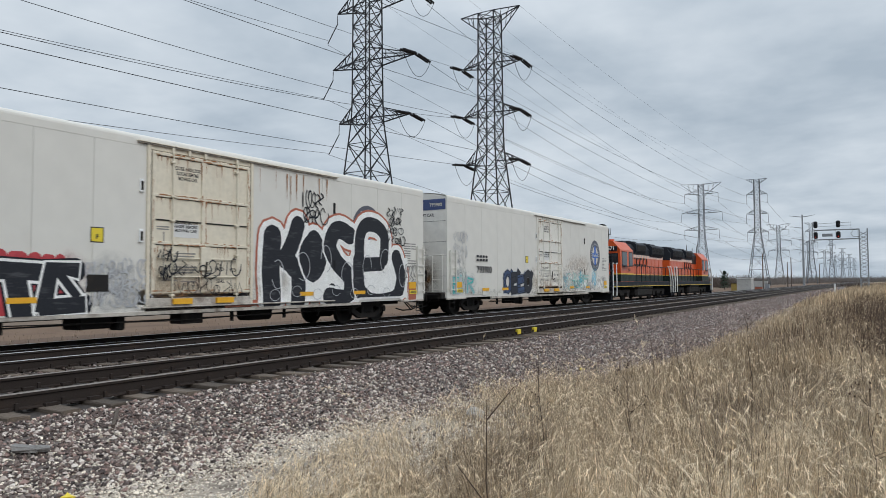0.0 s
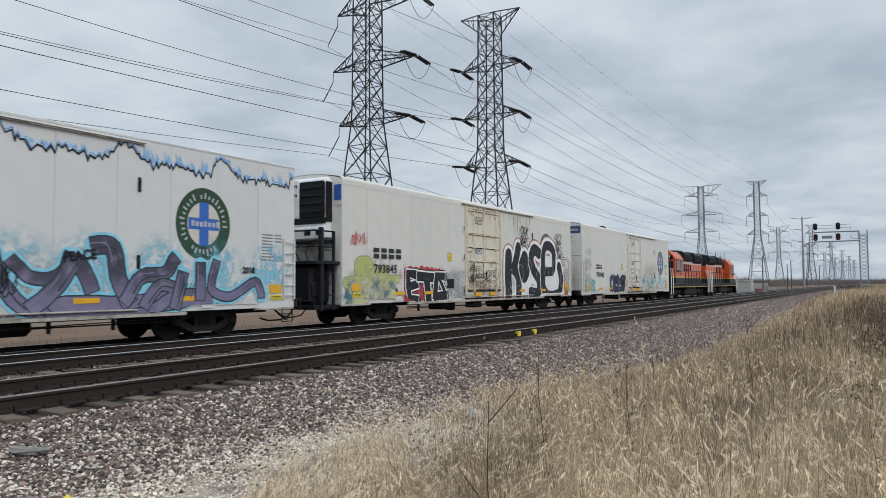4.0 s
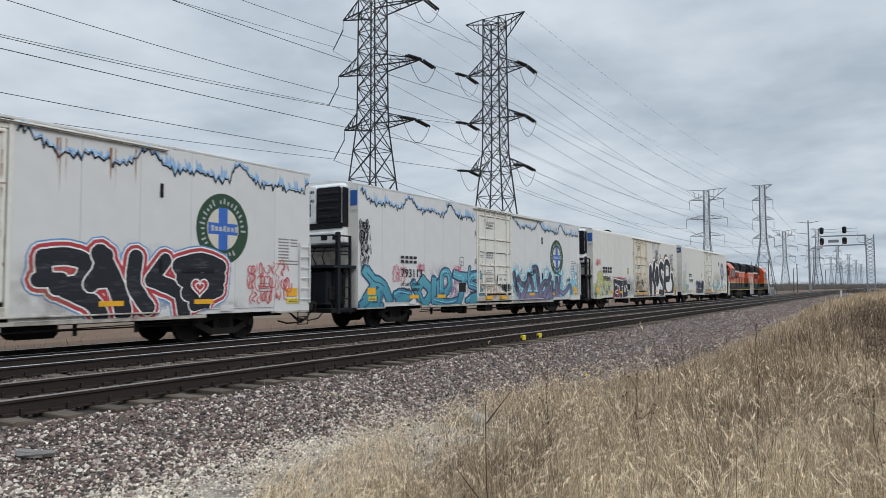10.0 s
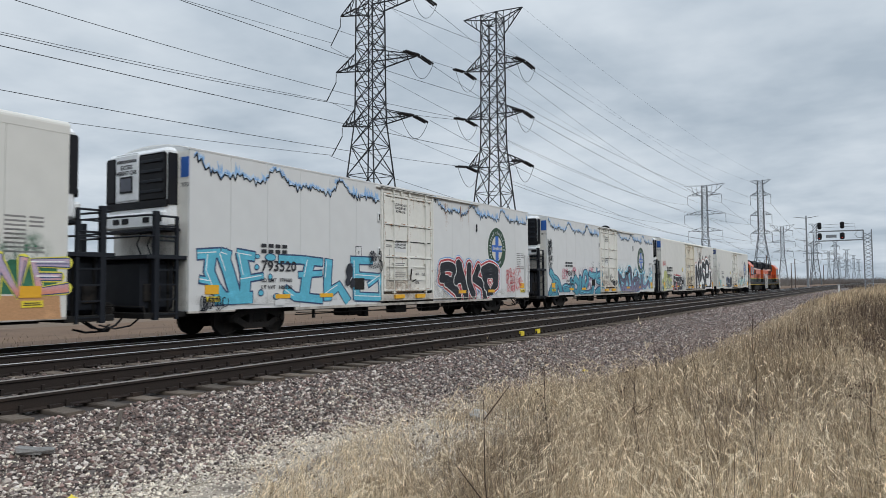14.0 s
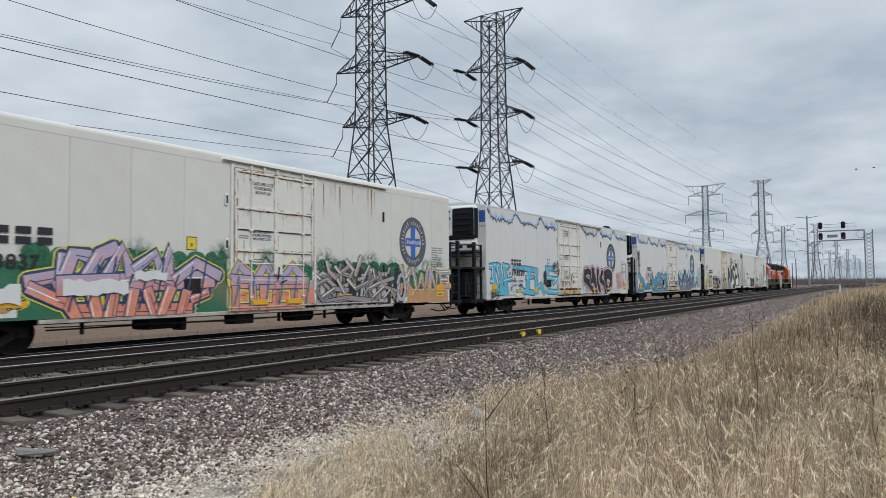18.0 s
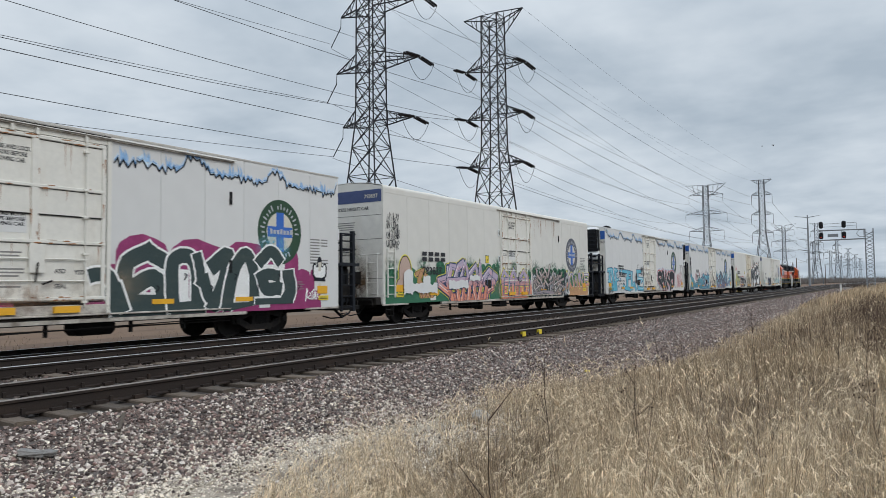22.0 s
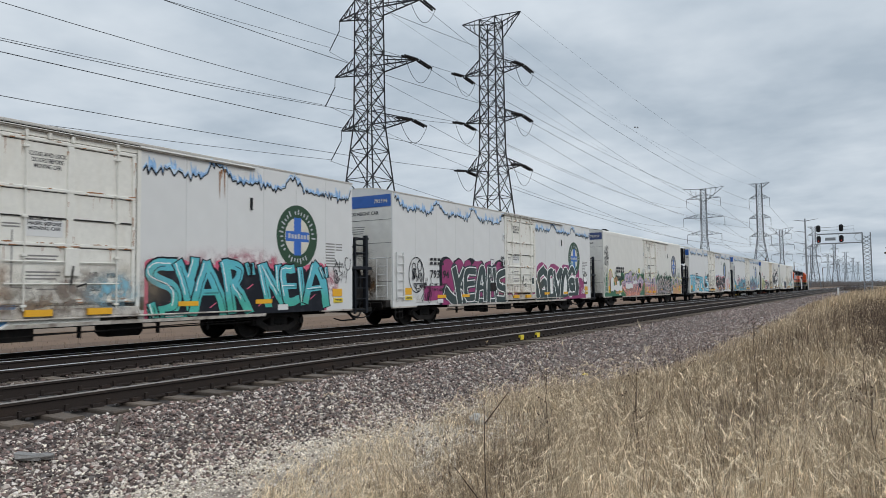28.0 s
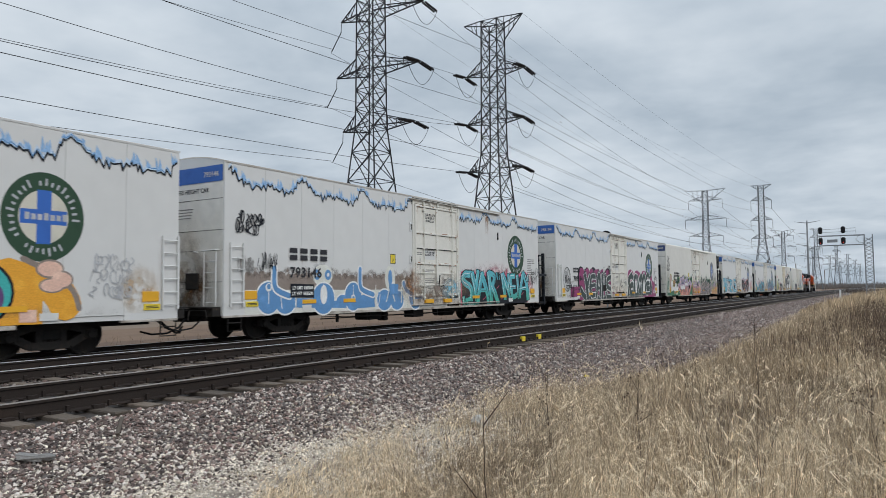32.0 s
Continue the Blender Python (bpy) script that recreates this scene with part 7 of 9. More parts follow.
blobs(cars[8], [(6.85, 1.95, .26, .16), (7.1, 1.72, .22, .16), (6.9, 1.6, .24, .13)], "peach", .0080)
tag(cars[8], 7.65, 1.3, 1.1, 1.0, "greysmoke", 22, .025, n=6)
mist(cars[8], 8.3, 9.6, .8, 2.2, "tanspray", .9)
slabs(cars[8], [(6.25, 6.6, .85, 1.1)], "peach", .009)
for o in cars[7].children_recursive:
    # painted over with the rest of the panel
    if o.name.startswith("vent_plate"):
        o.data = o.data.copy()
        o.data.materials[0] = M["whalesblue"]
mist(cars[7], -1.9, -.6, .8, 2.4, "rustwash", 1.0, .056, 4.0)
mist(cars[7], -1.6, 1.2, .8, 1.7, "roaddirt", 1.0, .0545, 3.0)
for _k in (1, 2, 3, 4, 6, 8):
    mist(cars[_k], CAR_D[_k] - 1.9, CAR_D[_k] + 1.0, .8, 1.8, "rustwash", .5, .0535, 5.0)
# road dirt along the sills, soot and rust on the ends
for _k, _c in cars.items():
    for _y in (-8.4, -4.6, -1.0, 2.8, 6.4):
        mist(_c, _y - 2.6, _y + 2.6, .93 if abs(_y) > 6 else .8, 1.30, "roaddirt", .5 if _k in (1, 2, 5) else .3, .0024 + .00008 * _y, 3.0, name="road_dirt", foot=.5)
    for _y in (-2.6, .9):
        mist(_c, _y, _y + 2.4, .7, 2.4, "tanstain", .45, .0132, 2.0, name="road_dirt")
    for _e in (-1, 1):
        mist(_c, -1.5, 1.5, .85, 2.9, "soot", .6, .0095, 1.2, _e, "soot", .45)
        mist(_c, -1.5, 1.54, .85, 3.6, "tanstain", .9, .0090, 1.5, _e, "road_dirt", .4)
        mist(_c, -.1, 1.0, .6, 2.4, "rustwash", .8, .0100, 3.0, _e, "rust_wash")

# ---- locomotives ----
def locomotive(label, number):
    """A four-axle road switcher, 16.4 m long, its cab at the +y end; both sides are alike."""
    g = thing("locomotive", label, "locomotive", "diesel locomotives pulling the train")
    F, B, C0, C1 = 8.2, -8.2, 3.2, 6.1
    H0 = B + 1.15                     # rear of the long hood
    part("frame", boxes((-1.5, 1.5, B + .3, F - .3, 1.06, 1.42), bevel=.02), M["locoblack"], g, "black underframe")
    part("hood", boxes((-.92, .92, H0, C0, 1.42, 3.45), bevel=.05), M["orangeloco"], g, "orange long hood")
    part("green_band", boxes((-.935, .935, H0 - .02, C0, 1.44, 1.92)), M["locogreen"], g, "dark green band along the hood")
    part("yellow_stripe", boxes((-.942, .942, H0 - .03, C0, 1.92, 1.965)), M["locoyellow"], g)
    bm = bmesh.new()
    extrude_profile(bm, [(-.94, 3.28), (.94, 3.28), (.96, 3.9), (.72, 4.22), (-.72, 4.22), (-.96, 3.9)], H0 - .02, C0)
    part("hood_top", bm, M["locoblack"], g, "sooty black hood roof")
    bm = bmesh.new()
    extrude_profile(bm, [(-.95, 3.35), (.95, 3.35), (1.16, 3.62), (1.16, 4.16), (.9, 4.34), (-.9, 4.34), (-1.16, 4.16), (-1.16, 3.62)], H0 + .35, H0 + 4.0)
    part("radiator", bm, M["locoblack"], g, "flared black radiator section")
    for k in range(3):
        f_ = bmesh.new()
        lathe(f_, [(.56, 4.3), (.56, 4.46), (.48, 4.5), (.15, 4.5)], "z", 16, (0, H0 + 1.0 + k * 1.18, 0))
        part("radiator_fan", f_, M["locoblack"], g, "round roof fan housing")
    bm = bmesh.new()
    extrude_profile(bm, [(-.95, 3.5), (.95, 3.5), (1.1, 3.75), (1.1, 4.2), (.85, 4.36), (-.85, 4.36), (-1.1, 4.2), (-1.1, 3.75)], -1.6, 1.0)
    part("brake_blister", bm, M["locoblack"], g, "raised black dynamic brake housing")
    for y in (-.95, .35):
        f_ = bmesh.new()
        lathe(f_, [(.5, 4.34), (.5, 4.48), (.42, 4.52), (.15, 4.52)], "z", 16, (0, y, 0))
        part("roof_fan", f_, M["locoblack"], g)
    part("exhaust", boxes((-.4, .4, 1.35, 1.8, 4.18, 4.42), bevel=.05), M["locoblack"], g)
    part("roof_box", boxes((-.7, .7, 2.15, 3.0, 4.18, 4.4), bevel=.06), M["locoblack"], g)
    for s in (-1, 1):
        def slab(a, b, y0, y1, z0, z1, bevel=0):
            return boxes((min(s * a, s * b), max(s * a, s * b), y0, y1, z0, z1), bevel=bevel)
        part("faded_stripe", slab(.93, .9475, H0, C0, 3.22, 3.44), M["peach"], g, "sun-faded upper edge of the hood")
        part("walkway_stripe", slab(1.5, 1.512, B + .4, F - .4, 1.08, 1.12), M["locoyellow"], g)
        rad = part("radiator_grille", slab(1.15, 1.185, H0 + .5, H0 + 3.85, 3.66, 4.1), M["gear"], g, "slatted radiator intake")
        for k in range(11):
            part("slat", slab(1.185, 1.2, H0 + .58 + k * .3, H0 + .68 + k * .3, 3.68, 4.08), M["locoblack"], rad)
        part("brake_grille", slab(1.09, 1.125, -1.45, .85, 3.8, 4.14), M["gear"], g)
        part("intake_grille", slab(.9, .975, 1.5, C0 - .15, 3.1, 3.85), M["black"], g, "dark air intake panel")
        for k in range(8):
            yy = H0 + .3 + k * 1.1
            part("hood_door", slab(.9, .946, yy, yy + 1.02, 2.06, 3.2, .01), M["orangeloco"], g)
            part("door_latch", slab(.946, .965, yy + .46, yy + .56, 2.5, 2.62), M["locoblack"], g)
        for k in range(14):
            part("vent", slab(.93, .962, H0 + .5 + k * .7, H0 + .72 + k * .7, 3.3, 3.42), M["greysmoke"], g)
        bm = bmesh.new()
        for i in range(4):
            y0 = -1.9 + i * .86
            e = s * .955
            beam(bm, (e, y0, 2.62), (e, y0 + s * .14, 3.2), .012, .13)
            beam(bm, (e + s * .002, y0 + .06, 2.66), (e + s * .002, y0 + .52, 2.7), .012, .12)
            beam(bm, (e + s * .004, y0 + .14, 3.16), (e + s * .004, y0 + .56, 3.14), .012, .12)
        part("owner_mark", bm, M["text"], g, "dark slanted owner's initials as plain marks")
        ys = [B + 1.0 + k * 1.16 for k in range(10)]
        part("handrail", rods(([(s * 1.42, ys[0], 2.56), (s * 1.42, ys[-1], 2.56)], .026)), M["locoblack"], g)
        for y in ys:
            part("stanchion", rods(([(s * 1.42, y, 1.4), (s * 1.42, y, 2.56)], .026)), M["locoblack"], g)
        for e in (-1, 1):
            for d in (.3, 1.05):
                y = e * (F - d)
                part("grab_iron", rods(([(s * 1.54, y, .5), (s * 1.56, y, 1.5), (s * 1.5, y - e * .16, 2.3), (s * 1.46, y - e * .26, 2.66), (s * 1.44, y - e * .55, 2.66)], .04)), M["whitebar"], g, "white step handrail")
            for z in (.4, .72, 1.02):
                part("step", slab(1.2, 1.55, min(e * (F - .95), e * (F - .4)), max(e * (F - .95), e * (F - .4)), z, z + .04), M["locoblack"], g)
        part("air_tank", rods(([(s * 1.3, -2.0, 1.0), (s * 1.3, 1.9, 1.0)], .16), n=10), M["gear"], g)
    # cab: full width to the waist, its roof edges cut to a slope
    bm = bmesh.new()
    extrude_profile(bm, [(-1.5, 1.42), (1.5, 1.42), (1.5, 3.62), (.98, 4.22), (-.98, 4.22), (-1.5, 3.62)], C0, C1)
    cab = part("cab", bm, M["orangeloco"], g, "orange driver's cab with sloped roof edges")
    part("green_band", boxes((-1.508, 1.508, C0 - .02, C1 + .012, 1.44, 1.92)), M["locogreen"], cab)
    part("yellow_stripe", boxes((-1.514, 1.514, C0 - .02, C1 + .018, 1.92, 2.0)), M["locoyellow"], cab)
    for s in (-1, 1):
        for y, wy in ((3.42, .75), (4.75, 1.0)):
            for grow_, m_, nm in ((.06, "locoblack", "window_frame"), (0, "glass", "window")):
                a, b = s * (1.49 - grow_ * .3), s * (1.525 - grow_ * .15)
                part(nm, boxes((min(a, b), max(a, b), y - grow_, y + wy + grow_, 2.55 - grow_, 3.45 + grow_)), M[m_], cab, "dark cab side window" if nm == "window" else "")
        a, b = s * 1.5, s * 1.72
        part("arm_rest", boxes((min(a, b), max(a, b), 4.7, 5.8, 2.42, 2.47)), M["locoblack"], cab)
    for x in (-1.28, -.3, .62):
        part("window_frame", boxes((x - .05, x + .71, C1 - .02, C1 + .012, 2.62, 3.38)), M["locoblack"], cab)
        part("window", boxes((x, x + .66, C1 - .02, C1 + .02, 2.67, 3.33)), M["glass"], cab)
    for s in (-1, 1):
        part("number_board", boxes((min(s * .28, s * 1.3), max(s * .28, s * 1.3), C1 - .01, C1 + .1, 3.52, 3.86), bevel=.03), M["black"], cab)
        o = part("number", letters(number, .36, M["whitebar"], bold=.01, align="CENTER"), None, cab, "white number on a black board")
        o.matrix_basis = pose(s * .79, C1 + .106, 3.7, 0, 0, 90)
    for s in (-1, 1):
        o = part("number", letters(number, .3, M["locoblack"], bold=.006, align="CENTER"), None, cab)
        o.matrix_basis = pose(s * 1.516, 4.2, 2.24, 0, 0, 0 if s > 0 else 180)
    part("nose", boxes((-.92, .92, C1, F - 1.0, 1.42, 2.72), bevel=.12), M["orangeloco"], g, "orange low short hood")
    part("green_band", boxes((-.935, .935, C1, F - .985, 1.44, 1.92)), M["locogreen"], g)
    part("headlight", boxes((-.3, .3, F - 1.02, F - .94, 2.3, 2.55), bevel=.03), M["black"], g)
    for x, y in ((.2, 4.2), (0, 4.3)):
        part("horn", rods(([(x, y, 4.24), (x, y + .7, 4.48)], .06)), M["gear"], g)
    for x, y, h in ((-.4, 5.2, .95), (.5, 5.7, .8), (.1, 5.5, .6)):
        part("antenna", rods(([(x, y, 4.2), (x, y, 4.2 + h)], .03)), M["gear"], g)
    part("cab_fan", rods(([(-.3, 4.6, 4.2), (-.3, 4.6, 4.42)], .3), n=12), M["orangeloco"], g)
    for e in (-1, 1):
        y = e * (F - .2)
        part("pilot", boxes((-1.45, 1.45, min(y, y - e * .25), max(y, y - e * .25), .2, 1.3), bevel=.03), M["locoblack"], g)
    part("fuel_tank", boxes((-1.4, 1.4, -2.1, 2.0, .3, .98), bevel=.16), M["gear"], g, "dark grey fuel tank between the trucks")
    for s in (-1, 1):
        yc = s * 4.75
        for e in (-1, 1):
            wheelset(g, yc + e * 1.37, .508)
            part("truck_frame", boxes((e * 1.02 - .1, e * 1.02 + .1, yc - 2.0, yc + 2.0, .62, .86), (e * 1.05 - .1, e * 1.05 + .1, yc - 1.65, yc - 1.1, .35, .75),
                                      (e * 1.05 - .1, e * 1.05 + .1, yc + 1.1, yc + 1.65, .35, .75), (e * 1.05 - .1, e * 1.05 + .1, yc - .5, yc + .5, .45, .7), bevel=.03), M["gear"], g)
        coupler(g, s, s * 7.9)
    return g


lead = locomotive("orange and black diesel locomotive with green band, leading", "2922")
second = locomotive("orange and black diesel locomotive running cab to the cars", "2671")
lead.scale = second.scale = (1.03, 1.03, 1.03)

# ---- power lines ----
def lattice(H, half, waist, base, name, label, material, arms, crown, w=.16, group="power line towers"):
    """A square lattice tower: four tapering legs, cross bracing, arms (height, reach left, reach right) and an upper crown."""
    t = thing(name, label, "power tower", group)
    def hw(z):
        return base / 2 + (half / 2 - base / 2) * z / waist if z < waist else half / 2 - half * .05 * (z - waist) / (H - waist)
    zs = [0.0]
    while zs[-1] < H - .5:
        zs.append(min(H, zs[-1] + max(1.9, hw(zs[-1]) * 1.75)))
    for sx, sy in ((-1, -1), (1, -1), (1, 1), (-1, 1)):
        bm = bmesh.new()
        rod(bm, [(sx * hw(z), sy * hw(z), z) for z in zs], w * .66, 4)
        part("leg", bm, M[material], t)
    bm = bmesh.new()
    for a, b in zip(zs, zs[1:]):
        c = [[(sx * hw(z), sy * hw(z), z) for sx, sy in ((-1, -1), (1, -1), (1, 1), (-1, 1))] for z in (a, b)]
        for i in range(4):
            j = (i + 1) % 4
            beam(bm, c[0][i], c[1][j], w * .5)
            beam(bm, c[0][j], c[1][i], w * .5)
            beam(bm, c[1][i], c[1][j], w * .45)
    part("bracing", bm, M[material], t, "crossed lattice bracing", kind="stuff")
    tips = []
    for z, rl, rr in arms:
        for s, reach in ((-1, rl), (1, rr)):
            bm = bmesh.new()
            h0 = hw(z)
            tip = Vector((s * reach, 0, z + .15))
            for sy in (-1, 1):
                lo, hi = Vector((s * h0, sy * h0, z)), Vector((s * h0, sy * h0, z + 1.7))
                beam(bm, lo, tip, w * .75)
                beam(bm, hi, tip, w * .6)
                for k in (.35, .65):
                    beam(bm, lo.lerp(tip, k), hi.lerp(tip, k), w * .4)
                    beam(bm, lo.lerp(tip, k), hi.lerp(tip, k - .3), w * .4)
            for k in (.3, .6):
                beam(bm, Vector((s * h0, -h0, z)).lerp(tip, k), Vector((s * h0, h0, z)).lerp(tip, k), w * .4)
            part("cross_arm", bm, M[material], t, "tapered lattice cross arm")
            tips.append((s * reach, z))
    if crown:
        zc, reach, drop = crown
        for s in (-1, 1):
            bm = bmesh.new()
            h0 = hw(H)
            tip = Vector((s * reach, 0, zc))
            for sy in (-1, 1):
                beam(bm, (s * h0, sy * h0, H), tip, w * .65)
                beam(bm, (s * h0, sy * h0, H - drop), tip, w * .65)
                for k in (.3, .6):
                    beam(bm, Vector((s * h0, sy * h0, H)).lerp(tip, k), Vector((s * h0, sy * h0, H - drop)).lerp(tip, k * .8), w * .4)
            part("crown_arm", bm, M[material], t, "raked top arm for the earth wire")
    return t, tips


def insulator(parent, a, b, r=.14, n=10, name="insulator"):
    bm = bmesh.new()
    a, b = Vector(a), Vector(b)
    rod(bm, [a, b], .03, 4)
    for k in range(n):
        p, q = a.lerp(b, (k + .1) / n), a.lerp(b, (k + .85) / n)
        rod(bm, [p, p.lerp(q, .3), q], [r * .5, r, r * .55], 7)
    part(name, bm, M["insul"], parent, "dark insulator string")


def span(a, b, sag, n=18):
    a, b = Vector(a), Vector(b)
    return [a.lerp(b, k / n) - Vector((0, 0, 4 * sag * (k / n) * (1 - k / n))) for k in range(n + 1)]


def wire(pts, r, name="conductor", label="thin dark overhead power conductor", group="overhead wires"):
    return tagged(new(name, mesh_of(rods((pts, r), n=4), name, M["wire"])), label, "wire", group)


GZ = -.85
T1, T2 = (-57.6, 74), (-48.0, 91)
t1, tips1 = lattice(46.0, 2.95, 24.5, 7.6, "power_tower", "tall dark lattice power tower with long strain insulators", "tower",
                    [(23.9, 4.9, 7.1), (31.6, 6.0, 8.0), (39.4, 5.2, 8.6)], (46.2, 6.0, 3.0), .19)
t2, tips2 = lattice(42.0, 2.8, 22.5, 7.0, "power_tower", "tall dark lattice power tower with three pairs of arms", "tower",
                    [(19.7, 4.3, 4.9), (26.9, 4.5, 5.1), (34.2, 4.6, 5.3)], (42.3, 4.9, 2.6), .18)
for tw, tips, both in ((t1, tips1, 0), (t2, tips2, 1)):
    for tx, z in tips:
        if tx < 0 and not both:
            # a bracket that hangs outwards from the arm
            part("hanger", rods(([(tx, 0, z), (tx - .05, 0, z - 1.2)], .05), ([(tx, 0, z - 1.2), (tx - 1.8, 0, z - 3.7)], .07), n=5), M["tower"], tw, "hanging insulator bracket")
            continue
        for s in (-1, 1):
            for e in (0, .4):
                insulator(tw, (tx - e, s * .3, z + .1), (tx - e, s * 3.2, z - .2), .17)
        part("jumper", rods((span((tx, -3.2, z - .2), (tx, 3.2, z - .2), 2.7, 12), .035), n=5), M["wire"], tw, "slack jumper loop")
t1.matrix_world, t2.matrix_world = pose(*T1, GZ), pose(*T2, GZ)


def plain_tower(x, y, H, arms, crown, material, label, half=2.2, base=6.4, w=.155):
    t, tips = lattice(H, half, H * .5, base, "power_tower", label, material, arms, crown, w)
    for tx, z in tips:
        insulator(t, (tx, 0, z), (tx, 0, z - 3.4), .11, 8)
    t.matrix_world = pose(x, y, GZ)


ARMS_A, TOP_A = [(22.9, 6.7, 6.7), (29.8, 8.0, 8.0), (37.6, 6.6, 6.6)], (42.0, 7.9, 5.0)
ARMS_B, TOP_B = [(20.6, 3.75, 3.75), (27.6, 3.8, 3.8), (35.1, 3.6, 3.6)], (41.0, 3.7, 1.6)
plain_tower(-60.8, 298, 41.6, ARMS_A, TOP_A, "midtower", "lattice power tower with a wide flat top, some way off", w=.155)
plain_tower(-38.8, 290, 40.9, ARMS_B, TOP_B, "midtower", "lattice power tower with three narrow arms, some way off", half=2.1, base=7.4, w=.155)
# the farther pairs take the steel colours lightened for haze
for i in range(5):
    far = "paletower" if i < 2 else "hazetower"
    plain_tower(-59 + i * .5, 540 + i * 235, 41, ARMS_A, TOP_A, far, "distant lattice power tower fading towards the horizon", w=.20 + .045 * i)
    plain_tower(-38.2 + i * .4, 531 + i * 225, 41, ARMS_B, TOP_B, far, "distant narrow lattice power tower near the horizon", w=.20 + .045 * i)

# conductors running back past the eye: where each leaves its tower, and its sag
for p, ex, ez, sag in (((-52.3, 88, 18.7), -52.2, 26.7, 7.5), ((-52.5, 88, 25.9), -41.1, 46.7, 13.6), ((-52.6, 88, 33.2), -52.6, 32.1, 6.7), ((-43.1, 88, 18.8), -43.4, 16.3, 3.8),
                       ((-42.9, 88, 25.9), -42.5, 40.6, 10.4), ((-42.7, 88, 33.3), -42.7, 40.0, 10.0), ((-64.3, 74, 19.4), -64.3, 19.4, 5.5), ((-65.3, 74, 27.2), -65.3, 27.2, 6.2),
                       ((-64.5, 74, 35.3), -64.6, 34.9, 7.0), ((-52.5, 88, 25.6), -44.5, 41.7, 15.1)):
    wire(span(p, (ex, -200, ez), sag, 44), .027)
# conductors running on along the line
for i in range(3):
    for s in (-1, 1):
        a = Vector((T2[0] + s * (4.4, 4.6, 4.7)[i], 94.2, (18.7, 25.9, 33.2)[i]))
        wire(span(a, (-38.8 + s * 3.75, 290, (16.3, 23.3, 30.8)[i]), 3.0, 24), .03)
        wire(span((-38.8 + s * 3.75, 290, (16.3, 23.3, 30.8)[i]), (-38.2 + s * 3.75, 531, (16.3, 23.3, 30.8)[i]), 5, 16), .045)
        b = Vector((T1[0] + (-7 if s < 0 else 7.6), 77 if s > 0 else 74, (23, 30.6, 38.4)[i] - (3.7 if s < 0 else 0)))
        wire(span(b, (-60.8 + s * (6.7, 8, 6.6)[i], 298, (18.6, 25.5, 33.3)[i]), 4.5, 24), .03)
        wire(span((-60.8 + s * (6.7, 8, 6.6)[i], 298, (18.6, 25.5, 33.3)[i]), (-59 + s * (6.7, 8, 6.6)[i], 540, (18.6, 25.5, 33.3)[i]), 5, 16), .045)
for s in (-1, 1):
    wire(span((T2[0] + s * 4.9, 91, 41.4), (-38.8 + s * 3.7, 290, 40.1), 2.6), .016, "earth_wire", "thin earth wire at the tower tops")
    wire(span((T1[0] + s * 6, 74, 45.3), (-60.8 + s * 7.9, 298, 41.1), 2.6), .016, "earth_wire", "thin earth wire at the tower tops")

# ---- signal gantry and things by the line ----
def signal_head(parent, x, y, z):
    h = part("signal_head", rods(([(x, y - .12, z - .7), (x, y - .12, z - .5), (x, y - .12, z + .5), (x, y - .12, z + .7)], [.2, .4, .4, .2]), n=12), M["black"], parent, "black signal head with hooded lenses")
    for k in (-.38, 0, .38):
        part("hood", rods(([(x, y - .35, z + k), (x, y - .75, z + k)], .13), n=8), M["black"], h)
    if z < 11:
        part("lens", rods(([(x, y - .78, z - .38), (x, y - .8, z - .38)], .09), n=8), M["redlens"], h)


def gantry():
    g = thing("signal_gantry", "grey lattice cantilever signal gantry over the tracks with four heads", "signal gantry", at=pose(0, 165, 0))
    x0, x1, top = -3.2, -1.8, 11.8
    for x in (x0, x1):
        for y in (-.6, .6):
            part("mast_leg", boxes((x - .1, x + .1, y - .1, y + .1, -.8, top)), M["signalgrey"], g)
    bm = bmesh.new()
    z = -.8
    while z < top - 1.4:
        for y in (-.6, .6):
            beam(bm, (x0, y, z), (x1, y, z + .75), .075)
            beam(bm, (x1, y, z + .75), (x0, y, z + 1.5), .075)
            beam(bm, (x1, y, z), (x0, y, z + .75), .075)
            beam(bm, (x0, y, z + .75), (x1, y, z + 1.5), .075)
        z += 1.5
    part("mast_lattice", bm, M["signalgrey"], g, "grey lattice mast", kind="stuff")
    for y in (-.55, .55):
        for za, zb in ((9.8, 9.85), (11.8, 11.75)):
            bm = bmesh.new()
            beam(bm, (-11.3, y, za), (x0, y, zb), .17)
            part("arm_chord", bm, M["signalgrey"], g)
    bm = bmesh.new()
    for k in range(3):
        beam(bm, (-11.2 + k * 3.9, -.55, 9.85), (-11.2 + k * 3.9, -.55, 11.8), .08)
    rod(bm, [(x0 - .1, -.5, 10.2), (x0 - 1.0, -.5, 10.3), (x0 - 1.5, -.5, 10.9), (x0 - 1.0, -.5, 11.6), (x0 - .1, -.5, 11.7)], .06, 5)
    part("brace", bm, M["signalgrey"], g)
    part("railing", rods(([(-11.2, -.6, 13.1), (-4.6, -.6, 13.2), (-4.6, -.6, 11.8)], .045), ([(-11.2, -.6, 12.5), (-4.6, -.6, 12.6)], .035)), M["signalgrey"], g)
    part("walkway", boxes((-11.3, -3.2, -.5, .5, 9.76, 9.8)), M["signalgrey"], g)
    part("notice_board", boxes((-9.8, -7.9, -.66, -.62, 10.4, 11.0)), M["signalgrey"], g)
    for x in (-10.95, -6.85):
        for z in (10.7, 12.9):
            signal_head(g, x, -.7, z)


